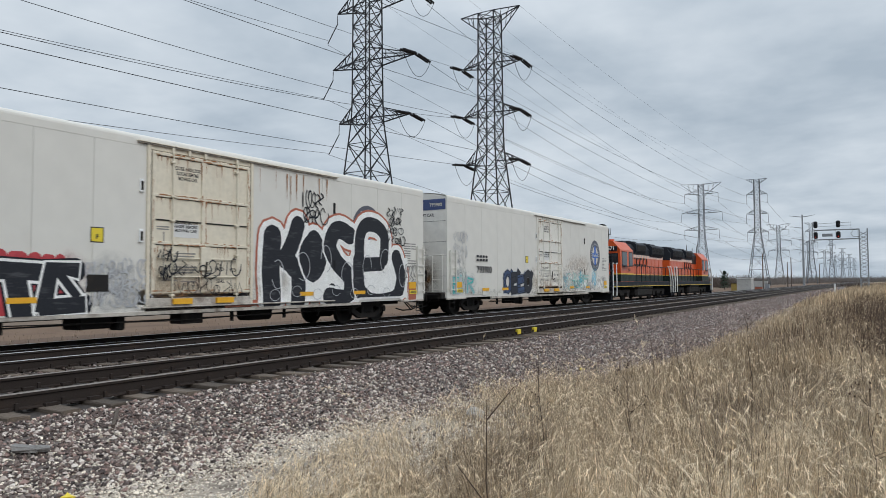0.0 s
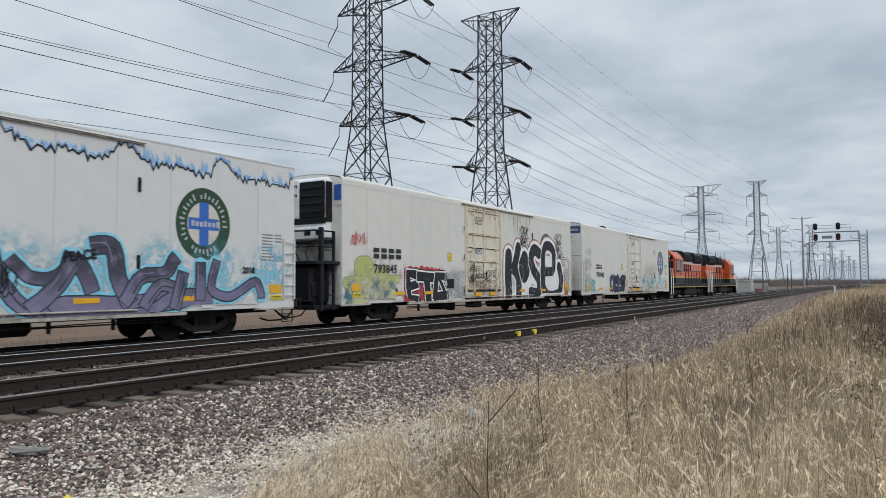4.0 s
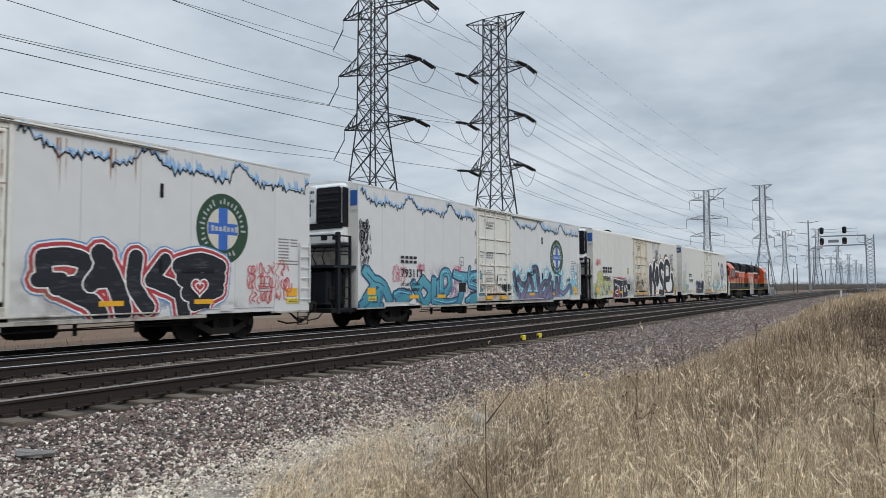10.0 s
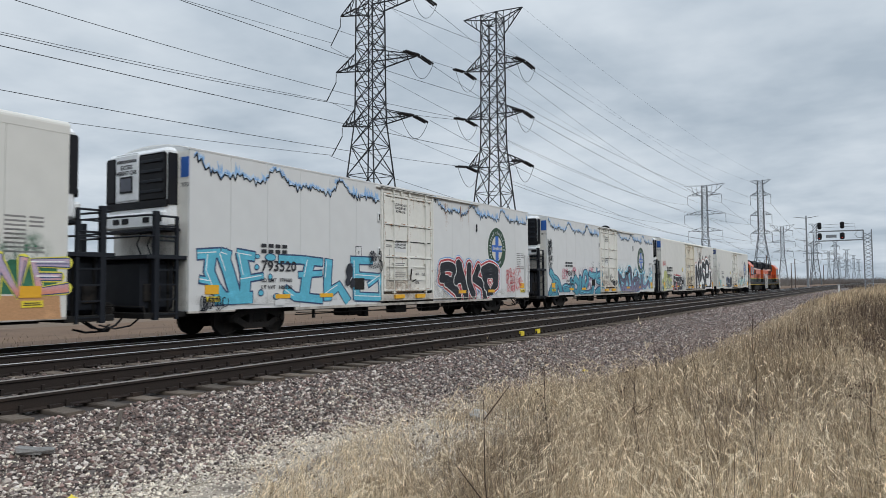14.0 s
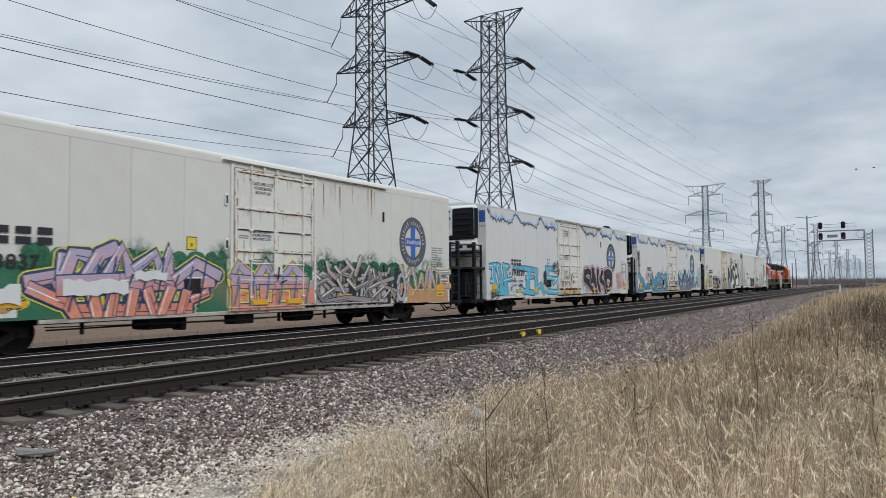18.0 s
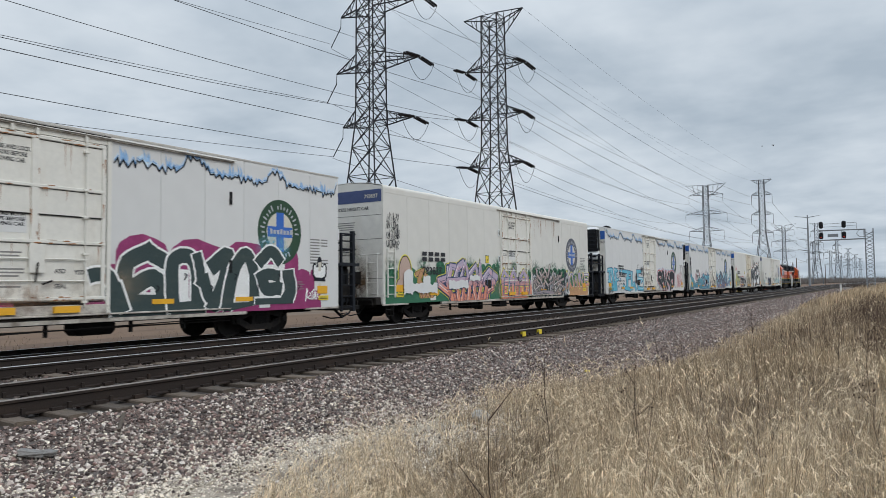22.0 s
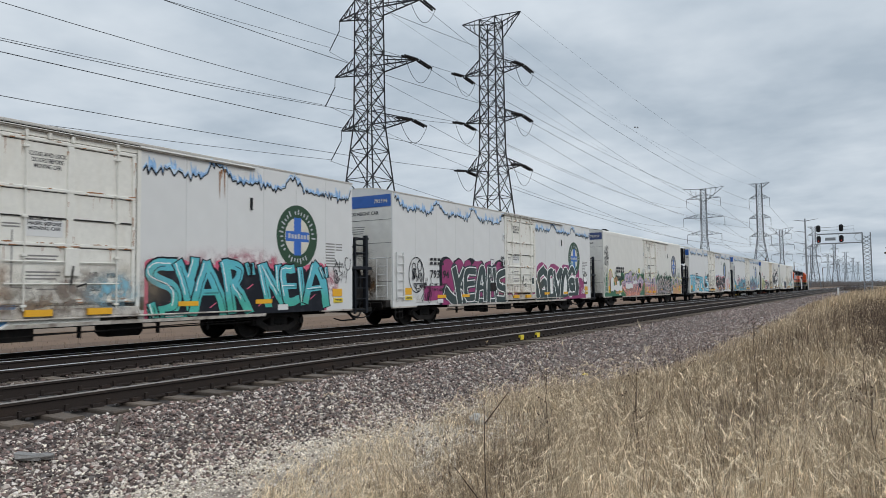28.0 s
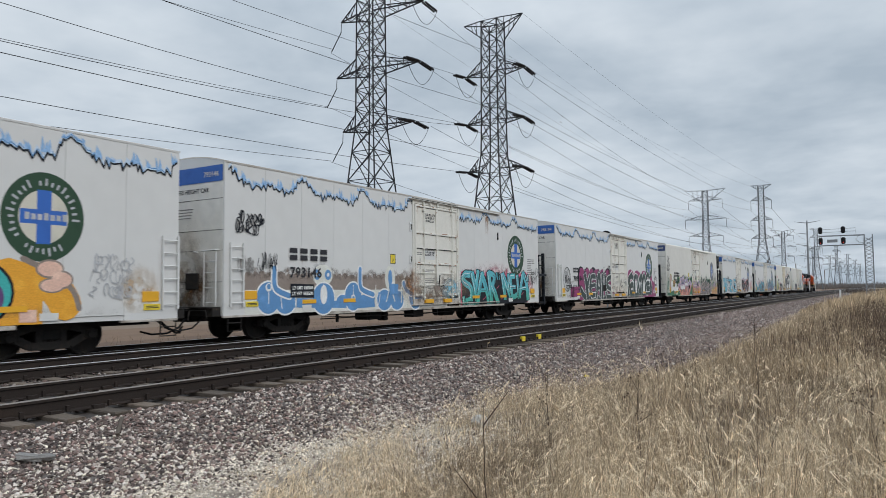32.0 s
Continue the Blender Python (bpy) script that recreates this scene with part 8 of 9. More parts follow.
def utility_pole(x, y, h, label, arms=0, r=.16, m="bark"):
    p = thing("utility_pole", label, "pole", "utility poles", at=pose(x, y, GZ))
    part("pole", rods(([(0, 0, 0), (0, 0, h)], [r, r * .7]), n=8), M[m], p)
    for k in range(arms):
        part("cross_arm", boxes((-1.1, 1.1, -.06, .06, h - .5 - k * 1.0, h - .36 - k * 1.0)), M[m], p)


gantry()
mono = thing("steel_pole", "grey steel monopole with four arms on each side", "pole", at=pose(-28.7, 353, GZ))
part("pole", rods(([(0, 0, 0), (0, 0, 31.8)], [.55, .28]), n=10), M["signalgrey"], mono)
for z, r in ((31.2, 5.2), (26.2, 4.6), (21.0, 4.6), (16.2, 4.2)):
    for s in (-1, 1):
        if z > 30 or s < 0:
            part("arm", rods(([(0, 0, z - .5), (s * r * .5, 0, z - .1), (s * r, 0, z + .3)], [.2, .15, .08]), n=6), M["signalgrey"], mono)
for x, y, h in ((-24.5, 190, 9), (-22, 230, 9), (-26, 260, 8.5), (1.5, 165, 8.5), (-21, 330, 9), (-31, 150, 8)):
    utility_pole(x, y, h, "bare brown timber pole beside the line", 0)
hut = thing("relay_hut", "small grey metal relay hut beside the track", "hut", at=pose(-21.4, 142, -.66))
part("body", boxes((-1.25, 1.25, -1.5, 1.5, 0, 2.5), bevel=.04), M["concrete"], hut)
part("roof", boxes((-1.35, 1.35, -1.65, 1.65, 2.5, 2.62), bevel=.02), M["lightgrey"], hut)
part("door", boxes((1.2, 1.225, -.45, .45, .1, 2.1)), M["signalgrey"], hut)
sg = thing("mast_signal", "dark signal head on a mast behind the train", "signal", at=pose(-20.65, 60, -.5))
part("mast", rods(([(0, 0, 0), (0, 0, 6.7)], .07), n=8), M["signalgrey"], sg)
part("backplate", rods(([(0, -.1, 6.55), (0, .1, 6.55)], .46), n=16), M["black"], sg, "round black signal backing")
part("hood", rods(([(0, -.1, 6.6), (0, -.55, 6.6)], .15), n=10), M["black"], sg)
part("bracket", boxes((.3, .75, -.05, .05, 6.0, 6.1), (.7, .75, -.05, .05, 6.0, 6.6)), M["signalgrey"], sg)

for x, y, w, h, m_, lab in ((-24.4, 150, 1.5, 1.7, "machineyellow", "yellow machine housing beside the hut"), (-19.6, 146, 1.3, 1.0, "brick", "faded red barrier board on the ground"), (-18.6, 150, .7, 1.6, "signalgrey", "grey metal cabinet beside the line"),
                            (-27, 200, 4.5, 2.2, "concrete", "long pale shed far beside the line"), (-22.5, 150, 1.8, .8, "whitebar", "white low trestle beside the track")):
    c_ = thing("trackside_box", lab, "cabinet", "boxes beside the line", at=pose(x, y, -.8))
    part("body", boxes((-w / 2, w / 2, -.5, .5, .12, h), bevel=.03), M[m_], c_)
    part("plinth", boxes((-w / 2 - .1, w / 2 + .1, -.6, .6, 0, .12)), M["concrete"], c_)
    part("lid", boxes((-w / 2 - .05, w / 2 + .05, -.55, .55, h, h + .06)), M["gear"], c_)
post = thing("marker_post", "short white marker post beside the near track", "post", at=pose(-5.6, 118, -.45))
part("post", boxes((-.12, .12, -.12, .12, 0, 1.35), bevel=.02), M["whitebar"], post)
part("cap", boxes((-.16, .16, -.16, .16, 1.35, 1.45), bevel=.02), M["signalgrey"], post)
# painted marks and litter by the near rail
for y in (17.13, 18.16):
    part("paint_mark", boxes((.77, .84, y - .1, y + .1, -.172, -.05), bevel=.004), M["ylabel"], bpy.data.objects["near_track"], "yellow paint daub on the rail web")
lump = thing("concrete_lump", "pale broken lump of concrete in the dry grass", "rubble", at=pose(-4.9, 8.75, -.5))
bm = bmesh.new()
bmesh.ops.create_icosphere(bm, subdivisions=2, radius=.13)
for v in bm.verts:
    v.co *= 1 + .35 * noise.noise(v.co * 9)
    v.co.z = v.co.z * .7 + .09
part("lump", bm, M["concrete"], lump)
log = thing("timber_offcut", "dark split timber offcut lying on the ballast", "timber", at=pose(-6.98, 3.72, -.16, 0, 8, 60))
bm = boxes((-.16, .04, -.06, .05, 0, .05), (-.02, .15, -.03, .06, .01, .045), (-.12, .12, .02, .07, .0, .03), bevel=.012)
for v in bm.verts:
    v.co += Vector((random.uniform(-.03, .03), random.uniform(-.02, .02), random.uniform(-.015, .015)))
part("block", bm, M["timber"], log)
stick = thing("timber_lath", "thin weathered lath lying on the ballast", "timber", at=pose(-7.35, 4.85, -.06, 4, 8, -38))
part("lath", boxes((-.3, .3, -.02, .02, 0, .02), bevel=.004), M["tie"], stick)

# scraps of yellow litter in the gravel and the grass
for x, y, k in ((-6.08, 3.56, .055), (-5.53, 14.60, .06), (-0.64, 14.89, .05)):
    scrap = thing("litter", "crumpled scrap of yellow plastic in the dry grass", "litter", "yellow litter", at=pose(x, y, ground_z(x, y)))
    bm = bmesh.new()
    bmesh.ops.create_icosphere(bm, subdivisions=2, radius=k)
    for v in bm.verts:
        v.co *= 1 + .8 * noise.noise(v.co * 22 + Vector((x, y, 0)))
        v.co.z = v.co.z * .5 + k * .45
    part("scrap", bm, M["ylabel"], scrap)

# ---- plants ----
def blades(name, label, xy, hts, widths, seed, wind, bend, mtl, segs=4, plume=0.0, hairs=0):
    """Many bent grass stems, as one mesh of narrow strips; plume widens the tip into a drooping seed head."""
    rs = np.random.RandomState(seed)
    n = len(hts)
    x, y = xy
    z = np.array([ground_z(a, b) for a, b in zip(x, y)]) - .03
    ang = rs.uniform(0, 2 * np.pi, n)
    # whole tufts lean the same way
    flow = np.array([(noise.noise((a * .9, c * .9, 40.0)) + .7 * noise.noise((a * 2.6, c * 2.6, 41.0)), noise.noise((a * .9, c * .9, 50.0)) + .7 * noise.noise((a * 2.6, c * 2.6, 51.0))) for a, c in zip(x, y)])
    lean = rs.normal(0, .20, (n, 2)) + .55 * flow + np.array(wind)
    droop = rs.normal(0, .40, (n, 2)) + 1.1 * flow + np.array(wind) * 2.2
    side = np.stack([np.cos(ang), np.sin(ang)], -1)
    vs, m = [], segs + 1
    b = bend * rs.uniform(.2, 1.4, n)
    us = np.linspace(0, 1, m) if not plume else np.array([0, .5, .84, .87, .91, .96, 1.0])
    m, segs = len(us), len(us) - 1
    for u in us:
        off = (lean * (u * hts)[:, None] if np.ndim(u) else lean * (u * hts)[:, None]) * .55 + droop * (b * u ** 3 * hts)[:, None] * .5
        cx, cy = x + off[:, 0], y + off[:, 1]
        cz = z + hts * (u - .30 * b * u ** 4 * 1.6)
        if plume:
            k = 1 - .45 * u if u < .85 else {.87: plume * .7, .91: plume, .96: plume * .7}.get(round(float(u), 2), .15)
        else:
            k = (1 - u) ** .6 + .04
        w = widths * k
        vs.append(np.stack([cx - side[:, 0] * w, cy - side[:, 1] * w, cz], -1))
        vs.append(np.stack([cx + side[:, 0] * w, cy + side[:, 1] * w, cz], -1))
    V = np.stack(vs, 1).reshape(-1, 3)
    base = (np.arange(n) * 2 * m)[:, None]
    F = np.concatenate([base + np.array([[2 * k, 2 * k + 1, 2 * k + 3, 2 * k + 2]]) for k in range(segs)], 0)
    V, F = V.tolist(), F.tolist()
    if hairs:
        # soft bristles fanning out along each seed head
        P = np.array(V).reshape(n, m, 2, 3).mean(2)
        tip, root = P[:, -1], P[:, 1 if m < 5 else 2]
        axis = tip - root
        ln = np.linalg.norm(axis, axis=1, keepdims=True) + 1e-6
        size = np.clip(ln, .045, .095)
        axis = axis / ln
        axis[:, 2] -= .25
        thick = np.array([.0016 + .00022 * v for v in y])[:, None]
        for k in range(hairs):
            a = tip - axis * size * rs.uniform(0, 1.0, (n, 1))
            d = axis * .7 + rs.normal(0, .36, (n, 3))
            b_ = a + d * size * rs.uniform(.3, .55, (n, 1))
            o = np.stack([side[:, 0], side[:, 1], np.zeros(n)], -1) * thick
            T = np.stack([a - o, a + o, b_], 1).reshape(-1, 3)
            F += (np.arange(n * 3).reshape(n, 3) + len(V)).tolist()
            V += T.tolist()
    me = raw_mesh(name, V, F, mtl)
    return tagged(new(name, me), label, "grass", kind="stuff")


def grass_material(name, c, tint, k=.35, spots=.47):
    return mat(name, c, .85, vary=.42, scale=.55, fine=2.2, tint=tint, island=k, bump=0, spots=spots)


STRAW = grass_material("dry_straw", (0.61, 0.47, 0.305), (0.24, 0.172, 0.115), .45, .47)
PALE = grass_material("pale_seed_heads", (0.80, 0.655, 0.46), (0.48, 0.365, 0.245), .3, .50)
DARKG = grass_material("grey_brown_thatch", (0.20, 0.15, 0.105), (0.10, 0.073, 0.052), .5)


BROWN = grass_material("grey_brown_grass", (0.42, 0.32, 0.21), (0.20, 0.145, 0.10), .5)


def grass_edge(y):
    """How near the ballast the grass comes at each place along the track."""
    return lerp_rows([(0, -3.0), (2.5, -3.5), (3.5, -4.1), (4.7, -4.85), (6, -5.3), (8, -5.7), (10, -6.0), (11.5, -5.7), (14, -4.8), (18, -4.2), (26, -4.4), (40, -5.0), (80, -5.9), (400, -6.4)], y)


def grow(name, label, n, y0, y1, power, seed, h, w, mtl, bend=.6, plume=0.0, clump=.3, wind=(.05, -.1), shade=0.0, hairs=0, gaps=1.0):
    rs = np.random.RandomState(seed)
    y = y0 + (y1 - y0) * rs.uniform(0, 1, n) ** power
    e = np.array([grass_edge(v) for v in y])
    x = e - .15 + rs.exponential(.15, n) + (y * .12 + 1.3 - e) * rs.uniform(0, 1, n)
    nz = np.array([noise.noise((a * .8, b * .8, 3.0)) + .6 * noise.noise((a * 2.3, b * 2.3, 9.0)) for a, b in zip(x, y)])
    keep = (nz + rs.uniform(-.4, .4, n) > -clump) & (np.array([noise.noise((a * 2.4, b * 2.4, 30.0)) for a, b in zip(x, y)]) + rs.uniform(-.3, .3, n) > -gaps) & (x * x + y * y > 3.0 ** 2)
    # pale and lush close by, grey and matted farther on, in patches
    lush = 1.5 * np.array([noise.noise((a * .55, b * .4, 21.0)) for a, b in zip(x, y)]) + np.interp(y, [3, 5, 6.5, 8, 11, 14, 20, 30], [.6, .55, .3, -.1, -.36, -.3, -.15, .1])
    if shade:
        keep &= shade * lush + rs.uniform(-.45, .45, n) > -.12
    # a thin, stony place in the grass
    thin = np.exp(-(((x + 4.5) / .8) ** 2 + ((y - 7.6) / .8) ** 2))
    keep &= rs.uniform(0, 1, n) > thin * 1.1
    x, y, e, nz = x[keep], y[keep], e[keep], nz[keep]
    near = np.clip((x - e + .25) / 1.5, .38, 1)
    tuft = np.array([noise.noise((a * 2.4, b * 2.4, 30.0)) for a, b in zip(x, y)])
    hts = h * near * rs.uniform(.5, 1.15, len(x)) * (1 + .35 * nz + .75 * tuft)
    hts *= np.clip(1 + .3 * lush[keep], .55, 1.3)
    return blades(name, label, (x, y), hts, w * rs.uniform(.6, 1.3, len(x)), seed + 50, wind, bend, mtl, plume=plume, hairs=hairs)


grow("tall_grass", "tall dry straw-coloured grass leaning in the wind", 78000, 2.4, 15, 1.5, 1, .66, .0012, STRAW, .5, shade=.45, gaps=.15)
grow("grass_seed_heads", "pale feathery seed heads above the dry grass", 40000, 2.4, 14, 1.6, 2, .80, .0009, PALE, 1.5, plume=1.8, shade=.8, hairs=17, gaps=.05)
grow("thatch", "matted grey-brown dead grass near the ground", 46000, 2.6, 15, 1.2, 3, .36, .0022, DARKG, .9, clump=.7)
grow("brown_grass", "grey-brown matted grass in darker patches", 36000, 4.5, 16, 1.2, 13, .56, .0016, BROWN, .7, shade=-1.0, clump=.6, gaps=.3)
grow("dead_stems", "dark thin upright dead stems among the grass", 5000, 3, 22, 1.3, 8, .92, .0018, DARKG, .25, clump=.0)
_r = np.random.RandomState(91)
_y = _r.uniform(2.2, 9.5, 2600)
_x = np.array([grass_edge(v) for v in _y]) - _r.exponential(.45, 2600)
_k = np.array([noise.noise((a * 1.6, b * 1.6, 12.0)) for a, b in zip(_x, _y)]) > .02
blades("sparse_grass", "sparse short dead grass on the gravel", (_x[_k], _y[_k]), _r.uniform(.06, .26, _k.sum()), np.full(_k.sum(), .0013), 92, (.05, -.1), .9, STRAW)
grow("far_grass", "dry tan grass along the line", 46000, 14, 60, 1.5, 4, .52, .0040, STRAW, .5, shade=.8, gaps=.25)
grow("far_seed_heads", "pale seed heads farther along the line", 15000, 12, 60, 1.5, 5, .62, .0030, PALE, .9, plume=2.2, shade=.8, hairs=9, gaps=.1)
grow("far_thatch", "grey-brown dead grass along the line", 46000, 14, 60, 1.5, 6, .42, .005, BROWN, .6, clump=.5)
DARKWEED = grass_material("dark_brown_weeds", (0.135, 0.09, 0.062), (0.07, 0.048, 0.036), .5)
_r = np.random.RandomState(95)
_y = 15 + 50 * _r.uniform(0, 1, 26000) ** 1.3
_x = -3.6 + (_y * .125 + 4.2) * _r.uniform(0, 1, 26000) ** .7
_k = np.array([noise.noise((a * .5, b * .22, 61.0)) + .5 * noise.noise((a * 1.6, b * .9, 62.0)) for a, b in zip(_x, _y)]) + .25 * (_x + 1.2) + _r.uniform(-.2, .2, 26000) > -.06
blades("dark_weeds", "dense dark brown dead weeds standing over the grass", (_x[_k], _y[_k]), _r.uniform(.45, 1.05, _k.sum()), .0032 + .00006 * _y[_k], 96, (.05, -.1), .3, DARKWEED)
grow("distant_grass", "distant dry grass beside the track", 34000, 55, 330, 1.4, 7, .85, .025, STRAW, .6, clump=.6)
rs_ = np.random.RandomState(77)
_y = 5 + 170 * rs_.uniform(0, 1, 26000) ** 1.5
_x = -21.3 - rs_.exponential(3.0, 26000)
blades("verge_grass", "dry brown grass on the far verge behind the train", (_x, _y), rs_.uniform(.06, .28, 26000), np.full(26000, .010), 78, (.05, -.1), .9, DARKG)


def tall_weed(x, y, h, seed, label="tall dead brown weed with dark seed heads", heads=True):
    rnd = random.Random(seed)
    t = thing("weed", label, "weed", "dead weeds in the grass", at=pose(x, y, ground_z(x, y)))
    top = Vector((rnd.uniform(-.1, .1), rnd.uniform(-.1, .1), h))
    bm = bmesh.new()
    pts = [Vector((0, 0, 0)), top * .35 + Vector((.02, .01, 0)), top * .7 + Vector((-.02, .02, 0)), top]
    rod(bm, pts, [.005, .0045, .003, .0015], 5)
    for k in range(6):
        u = rnd.uniform(.35, .95)
        p = top * u
        q = p + Vector((rnd.uniform(-.22, .22), rnd.uniform(-.22, .22), rnd.uniform(.08, .28))) * (1.2 - u * .5)
        rod(bm, [p, q], [.0035, .0015], 4)
        pts.append(q)
    part("stem", bm, M["weed"], t, kind="stuff")
    if heads:
        bm = bmesh.new()
        for q in pts[3:]:
            for j in range(3):
                c = q + Vector((rnd.uniform(-.03, .03), rnd.uniform(-.03, .03), rnd.uniform(-.04, .05)))
                bmesh.ops.create_icosphere(bm, subdivisions=1, radius=rnd.uniform(.004, .010), matrix=Matrix.Translation(c))
        part("seed_head", bm, M["seed"], t, kind="stuff")
    return t


WEEDS = []
rw = random.Random(3)
for i in range(44):
    y = rw.uniform(5.5, 24)
    e = grass_edge(y)
    x = e + .8 + (y * .1 + .6 - e - .8) * rw.uniform(.1, 1) ** .6
    WEEDS.append(tall_weed(x, y, rw.uniform(.8, 1.35), i))


WEEDS.append(tall_weed(-1.53, 2.85, 1.22, 101, "thick brown dead stem standing close by", heads=False))
WEEDS.append(tall_weed(.12, 6.1, 1.9, 102, "tall dead weed with dark clustered seed heads"))
WEEDS.append(tall_weed(.45, 7.2, 1.8, 103, "tall dead weed with dark clustered seed heads"))


def bird(seed):
    b = thing("bird", "small dark bird flying over the line", "bird", "birds in flight")
    bm = bmesh.new()
    lathe(bm, [(.01, -.2), (.05, -.1), (.06, .05), (.035, .15), (.01, .22)], "y", 8)
    part("body", bm, M["seed"], b)
    wings = []
    for s in (-1, 1):
        bm = bmesh.new()
        vs = [(0, -.07, 0), (s * .22, -.06, .01), (s * .46, -.12, 0), (s * .22, .06, .012), (0, .08, .006)]
        top = [bm.verts.new((x, y, z + .008)) for x, y, z in vs]
        low = [bm.verts.new((x, y, z - .004)) for x, y, z in vs]
        bm.faces.new(top if s < 0 else top[::-1])
        bm.faces.new(low[::-1] if s < 0 else low)
        for i in range(5):
            bm.faces.new((top[i], top[(i + 1) % 5], low[(i + 1) % 5], low[i]))
        bmesh.ops.recalc_face_normals(bm, faces=bm.faces)
        wings.append((s, part("wing", bm, M["seed"], b)))
    return b, wings


BIRDS = [bird(1), bird(2)]


def brush(name, label, x0, x1, y0, y1, n, h, seed, mtl, w=.06):
    """A far thicket of bare twigs, fanning up from many stems, as one mass."""
    rs = np.random.RandomState(seed)
    V, F = [], []
    for i in range(n):
        x, y = rs.uniform(x0, x1), rs.uniform(y0, y1)
        hh = h * rs.uniform(.35, 1.0) * (1 + .7 * noise.noise((x * .06, y * .03, seed)))
        for k in range(9):
            a, d = rs.uniform(0, 6.28), rs.uniform(.05, .55) * hh
            q = rs.uniform(0, .35)
            bx, by, bz = x + d * q * math.cos(a), y + d * q * math.sin(a), GZ + hh * q * .6
            tx, ty, tz = x + d * math.cos(a), y + d * math.sin(a), GZ + hh * rs.uniform(.55, 1)
            b = len(V)
            V += [(bx - w, by, bz), (bx + w, by, bz), (tx, ty, tz)]
            F.append((b, b + 1, b + 2))
    me = raw_mesh(name, V, F, mtl)
    return tagged(new(name, me), label, "brush", kind="stuff")


brush("hedge", "bare brown brush along the far side of the field", -100, -42, 230, 330, 2200, 4.2, 1, M["bark"], .05)
brush("hedge", "bare brown brush in the distance", -150, -42, 330, 700, 5200, 6.0, 2, M["hazebark"], .05)
brush("hedge", "low brown scrub far down the line", -60, 60, 700, 900, 2600, 5, 3, M["hazebark"], .1)
brush("hedge", "low dark scrub beside the far gantry", -8, 14, 185, 240, 520, 2.0, 5, M["bark"], .05)
brush("treeline", "distant bare treeline at the horizon", -900, 500, 1100, 1400, 6000, 9, 4, M["hazebark"], .35)


def bare_tree(x, y, h, seed, label, m="bark"):
    """A leafless tree: a forked trunk, and a crown of many fine twigs."""
    rnd = random.Random(seed)
    t = thing("tree", label, "tree", "bare trees behind the field", at=pose(x, y, GZ))
    trunk, twigs = bmesh.new(), bmesh.new()
    tips = []

    def fork(p, d, r, n):
        q = p + d
        rod(trunk if n > 1 else twigs, [p, p.lerp(q, .5) + Vector((rnd.uniform(-.05, .05), 0, 0)) * d.length, q], [r, r * .85, r * .65], 5 if n > 1 else 3)
        if n:
            for k in range(3 if n < 4 else 2):
                e = Vector((rnd.uniform(-1, 1), rnd.uniform(-1, 1), rnd.uniform(.1, 1.2)))
                fork(q if k else p.lerp(q, .75), (d.normalized() * .75 + e * .6).normalized() * d.length * rnd.uniform(.6, .85), r * .6, n - 1)

    fork(Vector((0, 0, 0)), Vector((rnd.uniform(-.1, .1), 0, h * .3)), h * .018, 5)
    part("trunk", trunk, M[m], t)
    part("crown", twigs, M[m], t, "crown of fine bare twigs", kind="stuff")


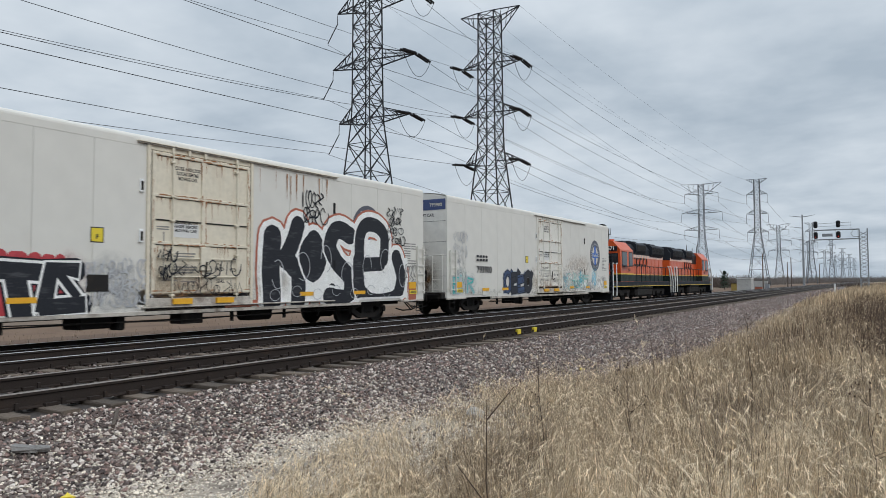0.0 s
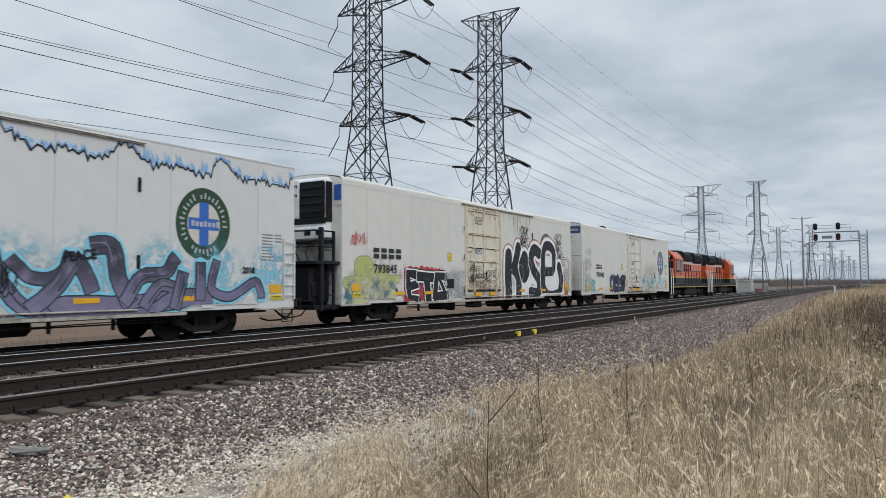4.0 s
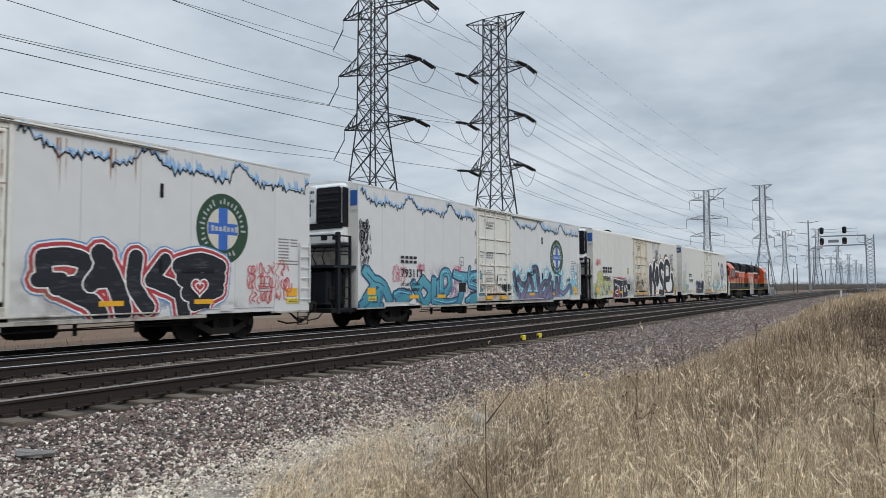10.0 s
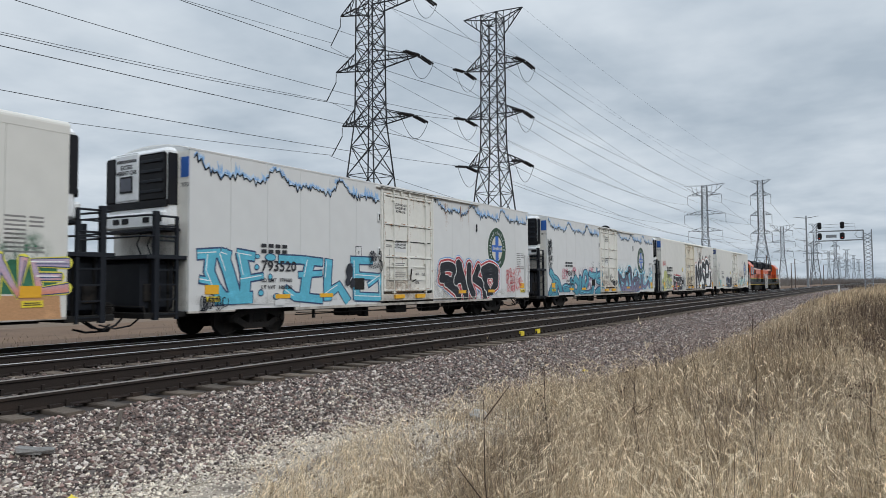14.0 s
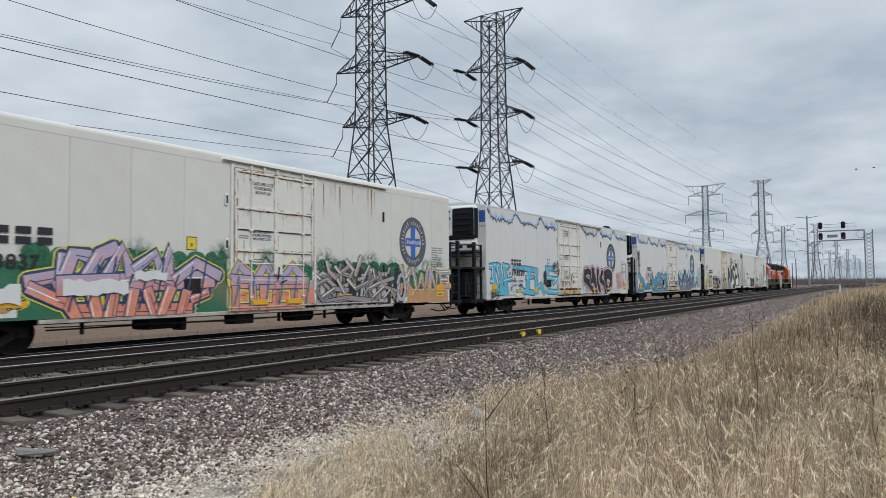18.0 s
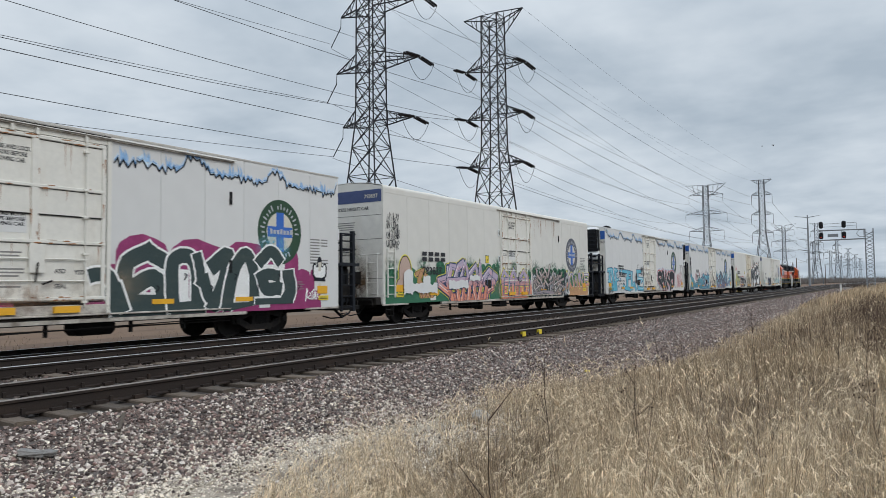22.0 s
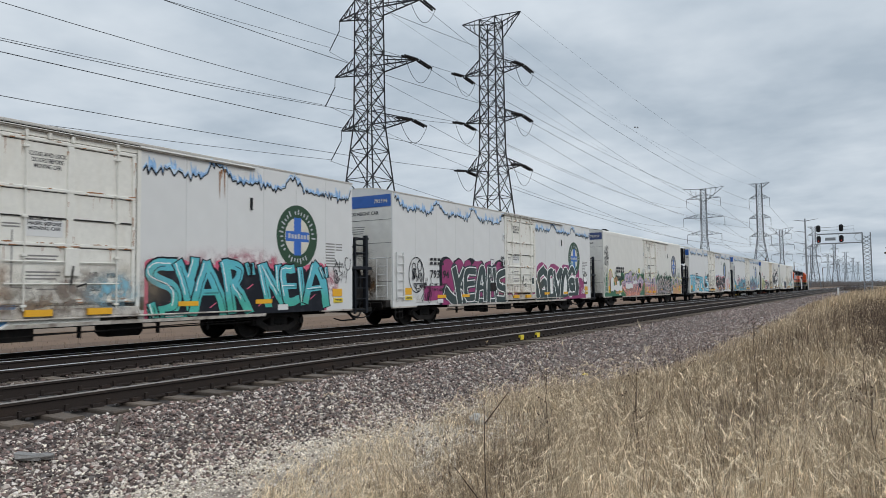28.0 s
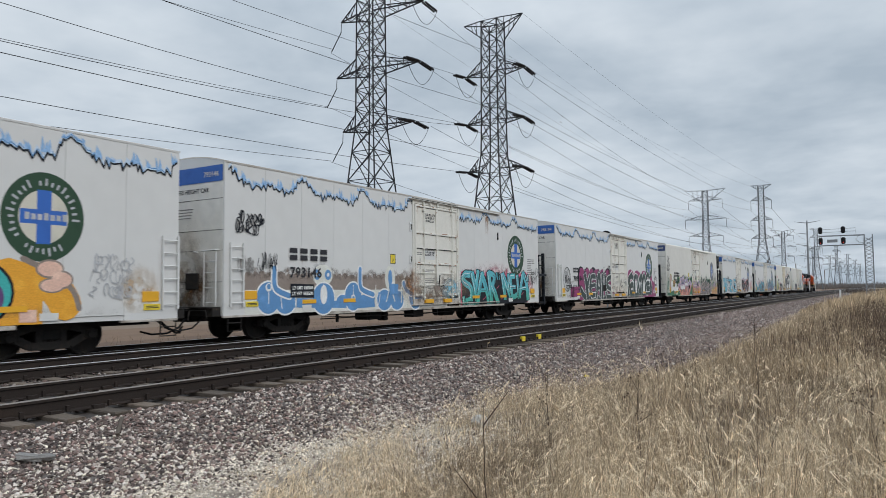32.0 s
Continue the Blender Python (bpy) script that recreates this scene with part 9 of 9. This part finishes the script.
for _i, (_x, _y, _h) in enumerate(((-43, 215, 10), (-47, 222, 8), (-52, 240, 9), (-40, 232, 6.5), (-60, 250, 8), (-31, 205, 4))):
    bare_tree(_x, _y, _h, 40 + _i, "leafless brown tree behind the field")
pine = thing("evergreen", "small dark evergreen tree in the far field", "tree", at=pose(-33.5, 190, GZ))
part("trunk", rods(([(0, 0, 0), (0, 0, 4.6)], [.16, .03]), n=6), M["bark"], pine)
bm = bmesh.new()
rp = random.Random(8)
for _k in range(420):
    _z = rp.uniform(.5, 4.9)
    _r = (5.0 - _z) * .42 * rp.uniform(.3, 1)
    _a = rp.uniform(0, 6.28)
    p_ = Vector((_r * math.cos(_a), _r * math.sin(_a), _z))
    q_ = p_ + Vector((.5 * math.cos(_a), .5 * math.sin(_a), -.25))
    w_ = Vector((-math.sin(_a), math.cos(_a), 0)) * .16
    bm.faces.new([bm.verts.new(v) for v in (p_ - w_, p_ + w_, q_)])
part("crown", bm, M["evergreen"], pine, "dense dark needle sprays", kind="stuff")


# where each bird is at 19 s and at 23 s
FLIGHT = [((-6.61, 128.4, 20.5), (-19.9, 126.3, 24.6)), ((-4.4, 128.5, 20.7), (-18.5, 126.5, 24.5))]


# ---- what moves ----
def motions():
    def along(u):
        return pose(FAR_C, u, -.043)
    for k, c in cars.items():
        walk(c, [(t, along(CAR_AT[k] + s)) for t, s in ROLL])
    walk(lead, [(t, pose(FAR_C, 107.05 + s, -.043)) for t, s in ROLL])
    walk(second, [(t, pose(FAR_C, 90.0 + s, -.043, 0, 0, 180)) for t, s in ROLL])
    # wheels turn as far as the train rolls
    steps = [i * 32 / 192 for i in range(193)]
    for g in list(cars.values()) + [lead, second]:
        for o in g.children:
            if o.name.startswith("axle"):
                y, z, r = o.location.y, o.location.z, o["radius"]
                back = -1 if g is second else 1
                walk(o, [(t, pose(0, y, z) @ Matrix.Rotation(-back * lerp_rows(ROLL, t) / (r * 1.03), 4, "X")) for t in steps])

    # weeds rock in the wind
    for i, w in enumerate(WEEDS):
        base = w.matrix_world.translation.copy()
        rows = []
        for k in range(65):
            t = k * .5
            a = 1.6 * math.sin(1.7 * t + i) + 1.1 * math.sin(3.1 * t + 2.3 * i)
            rows.append((t, pose(*base, .5 * a, a, 0)))
        walk(w, rows)
    # birds cross the sky towards the left
    for i, (b, wings) in enumerate(BIRDS):
        a, c = Vector(FLIGHT[i][0]), Vector(FLIGHT[i][1])
        way = (c - a).normalized()
        turn = math.degrees(math.atan2(-way.x, way.y))
        walk(b, [(t, pose(*(a + (c - a) * (t - 19) / 4 + Vector((0, 0, .5 * math.sin(.9 * t + i)))), 0, 0, turn)) for t in range(0, 33, 2)])
        for s, wg in wings:
            walk(wg, [(k * .1, pose(0, 0, 0, 0, -s * 28 * math.sin(k * .1 * 9 + i), 0)) for k in range(321)])


motions()
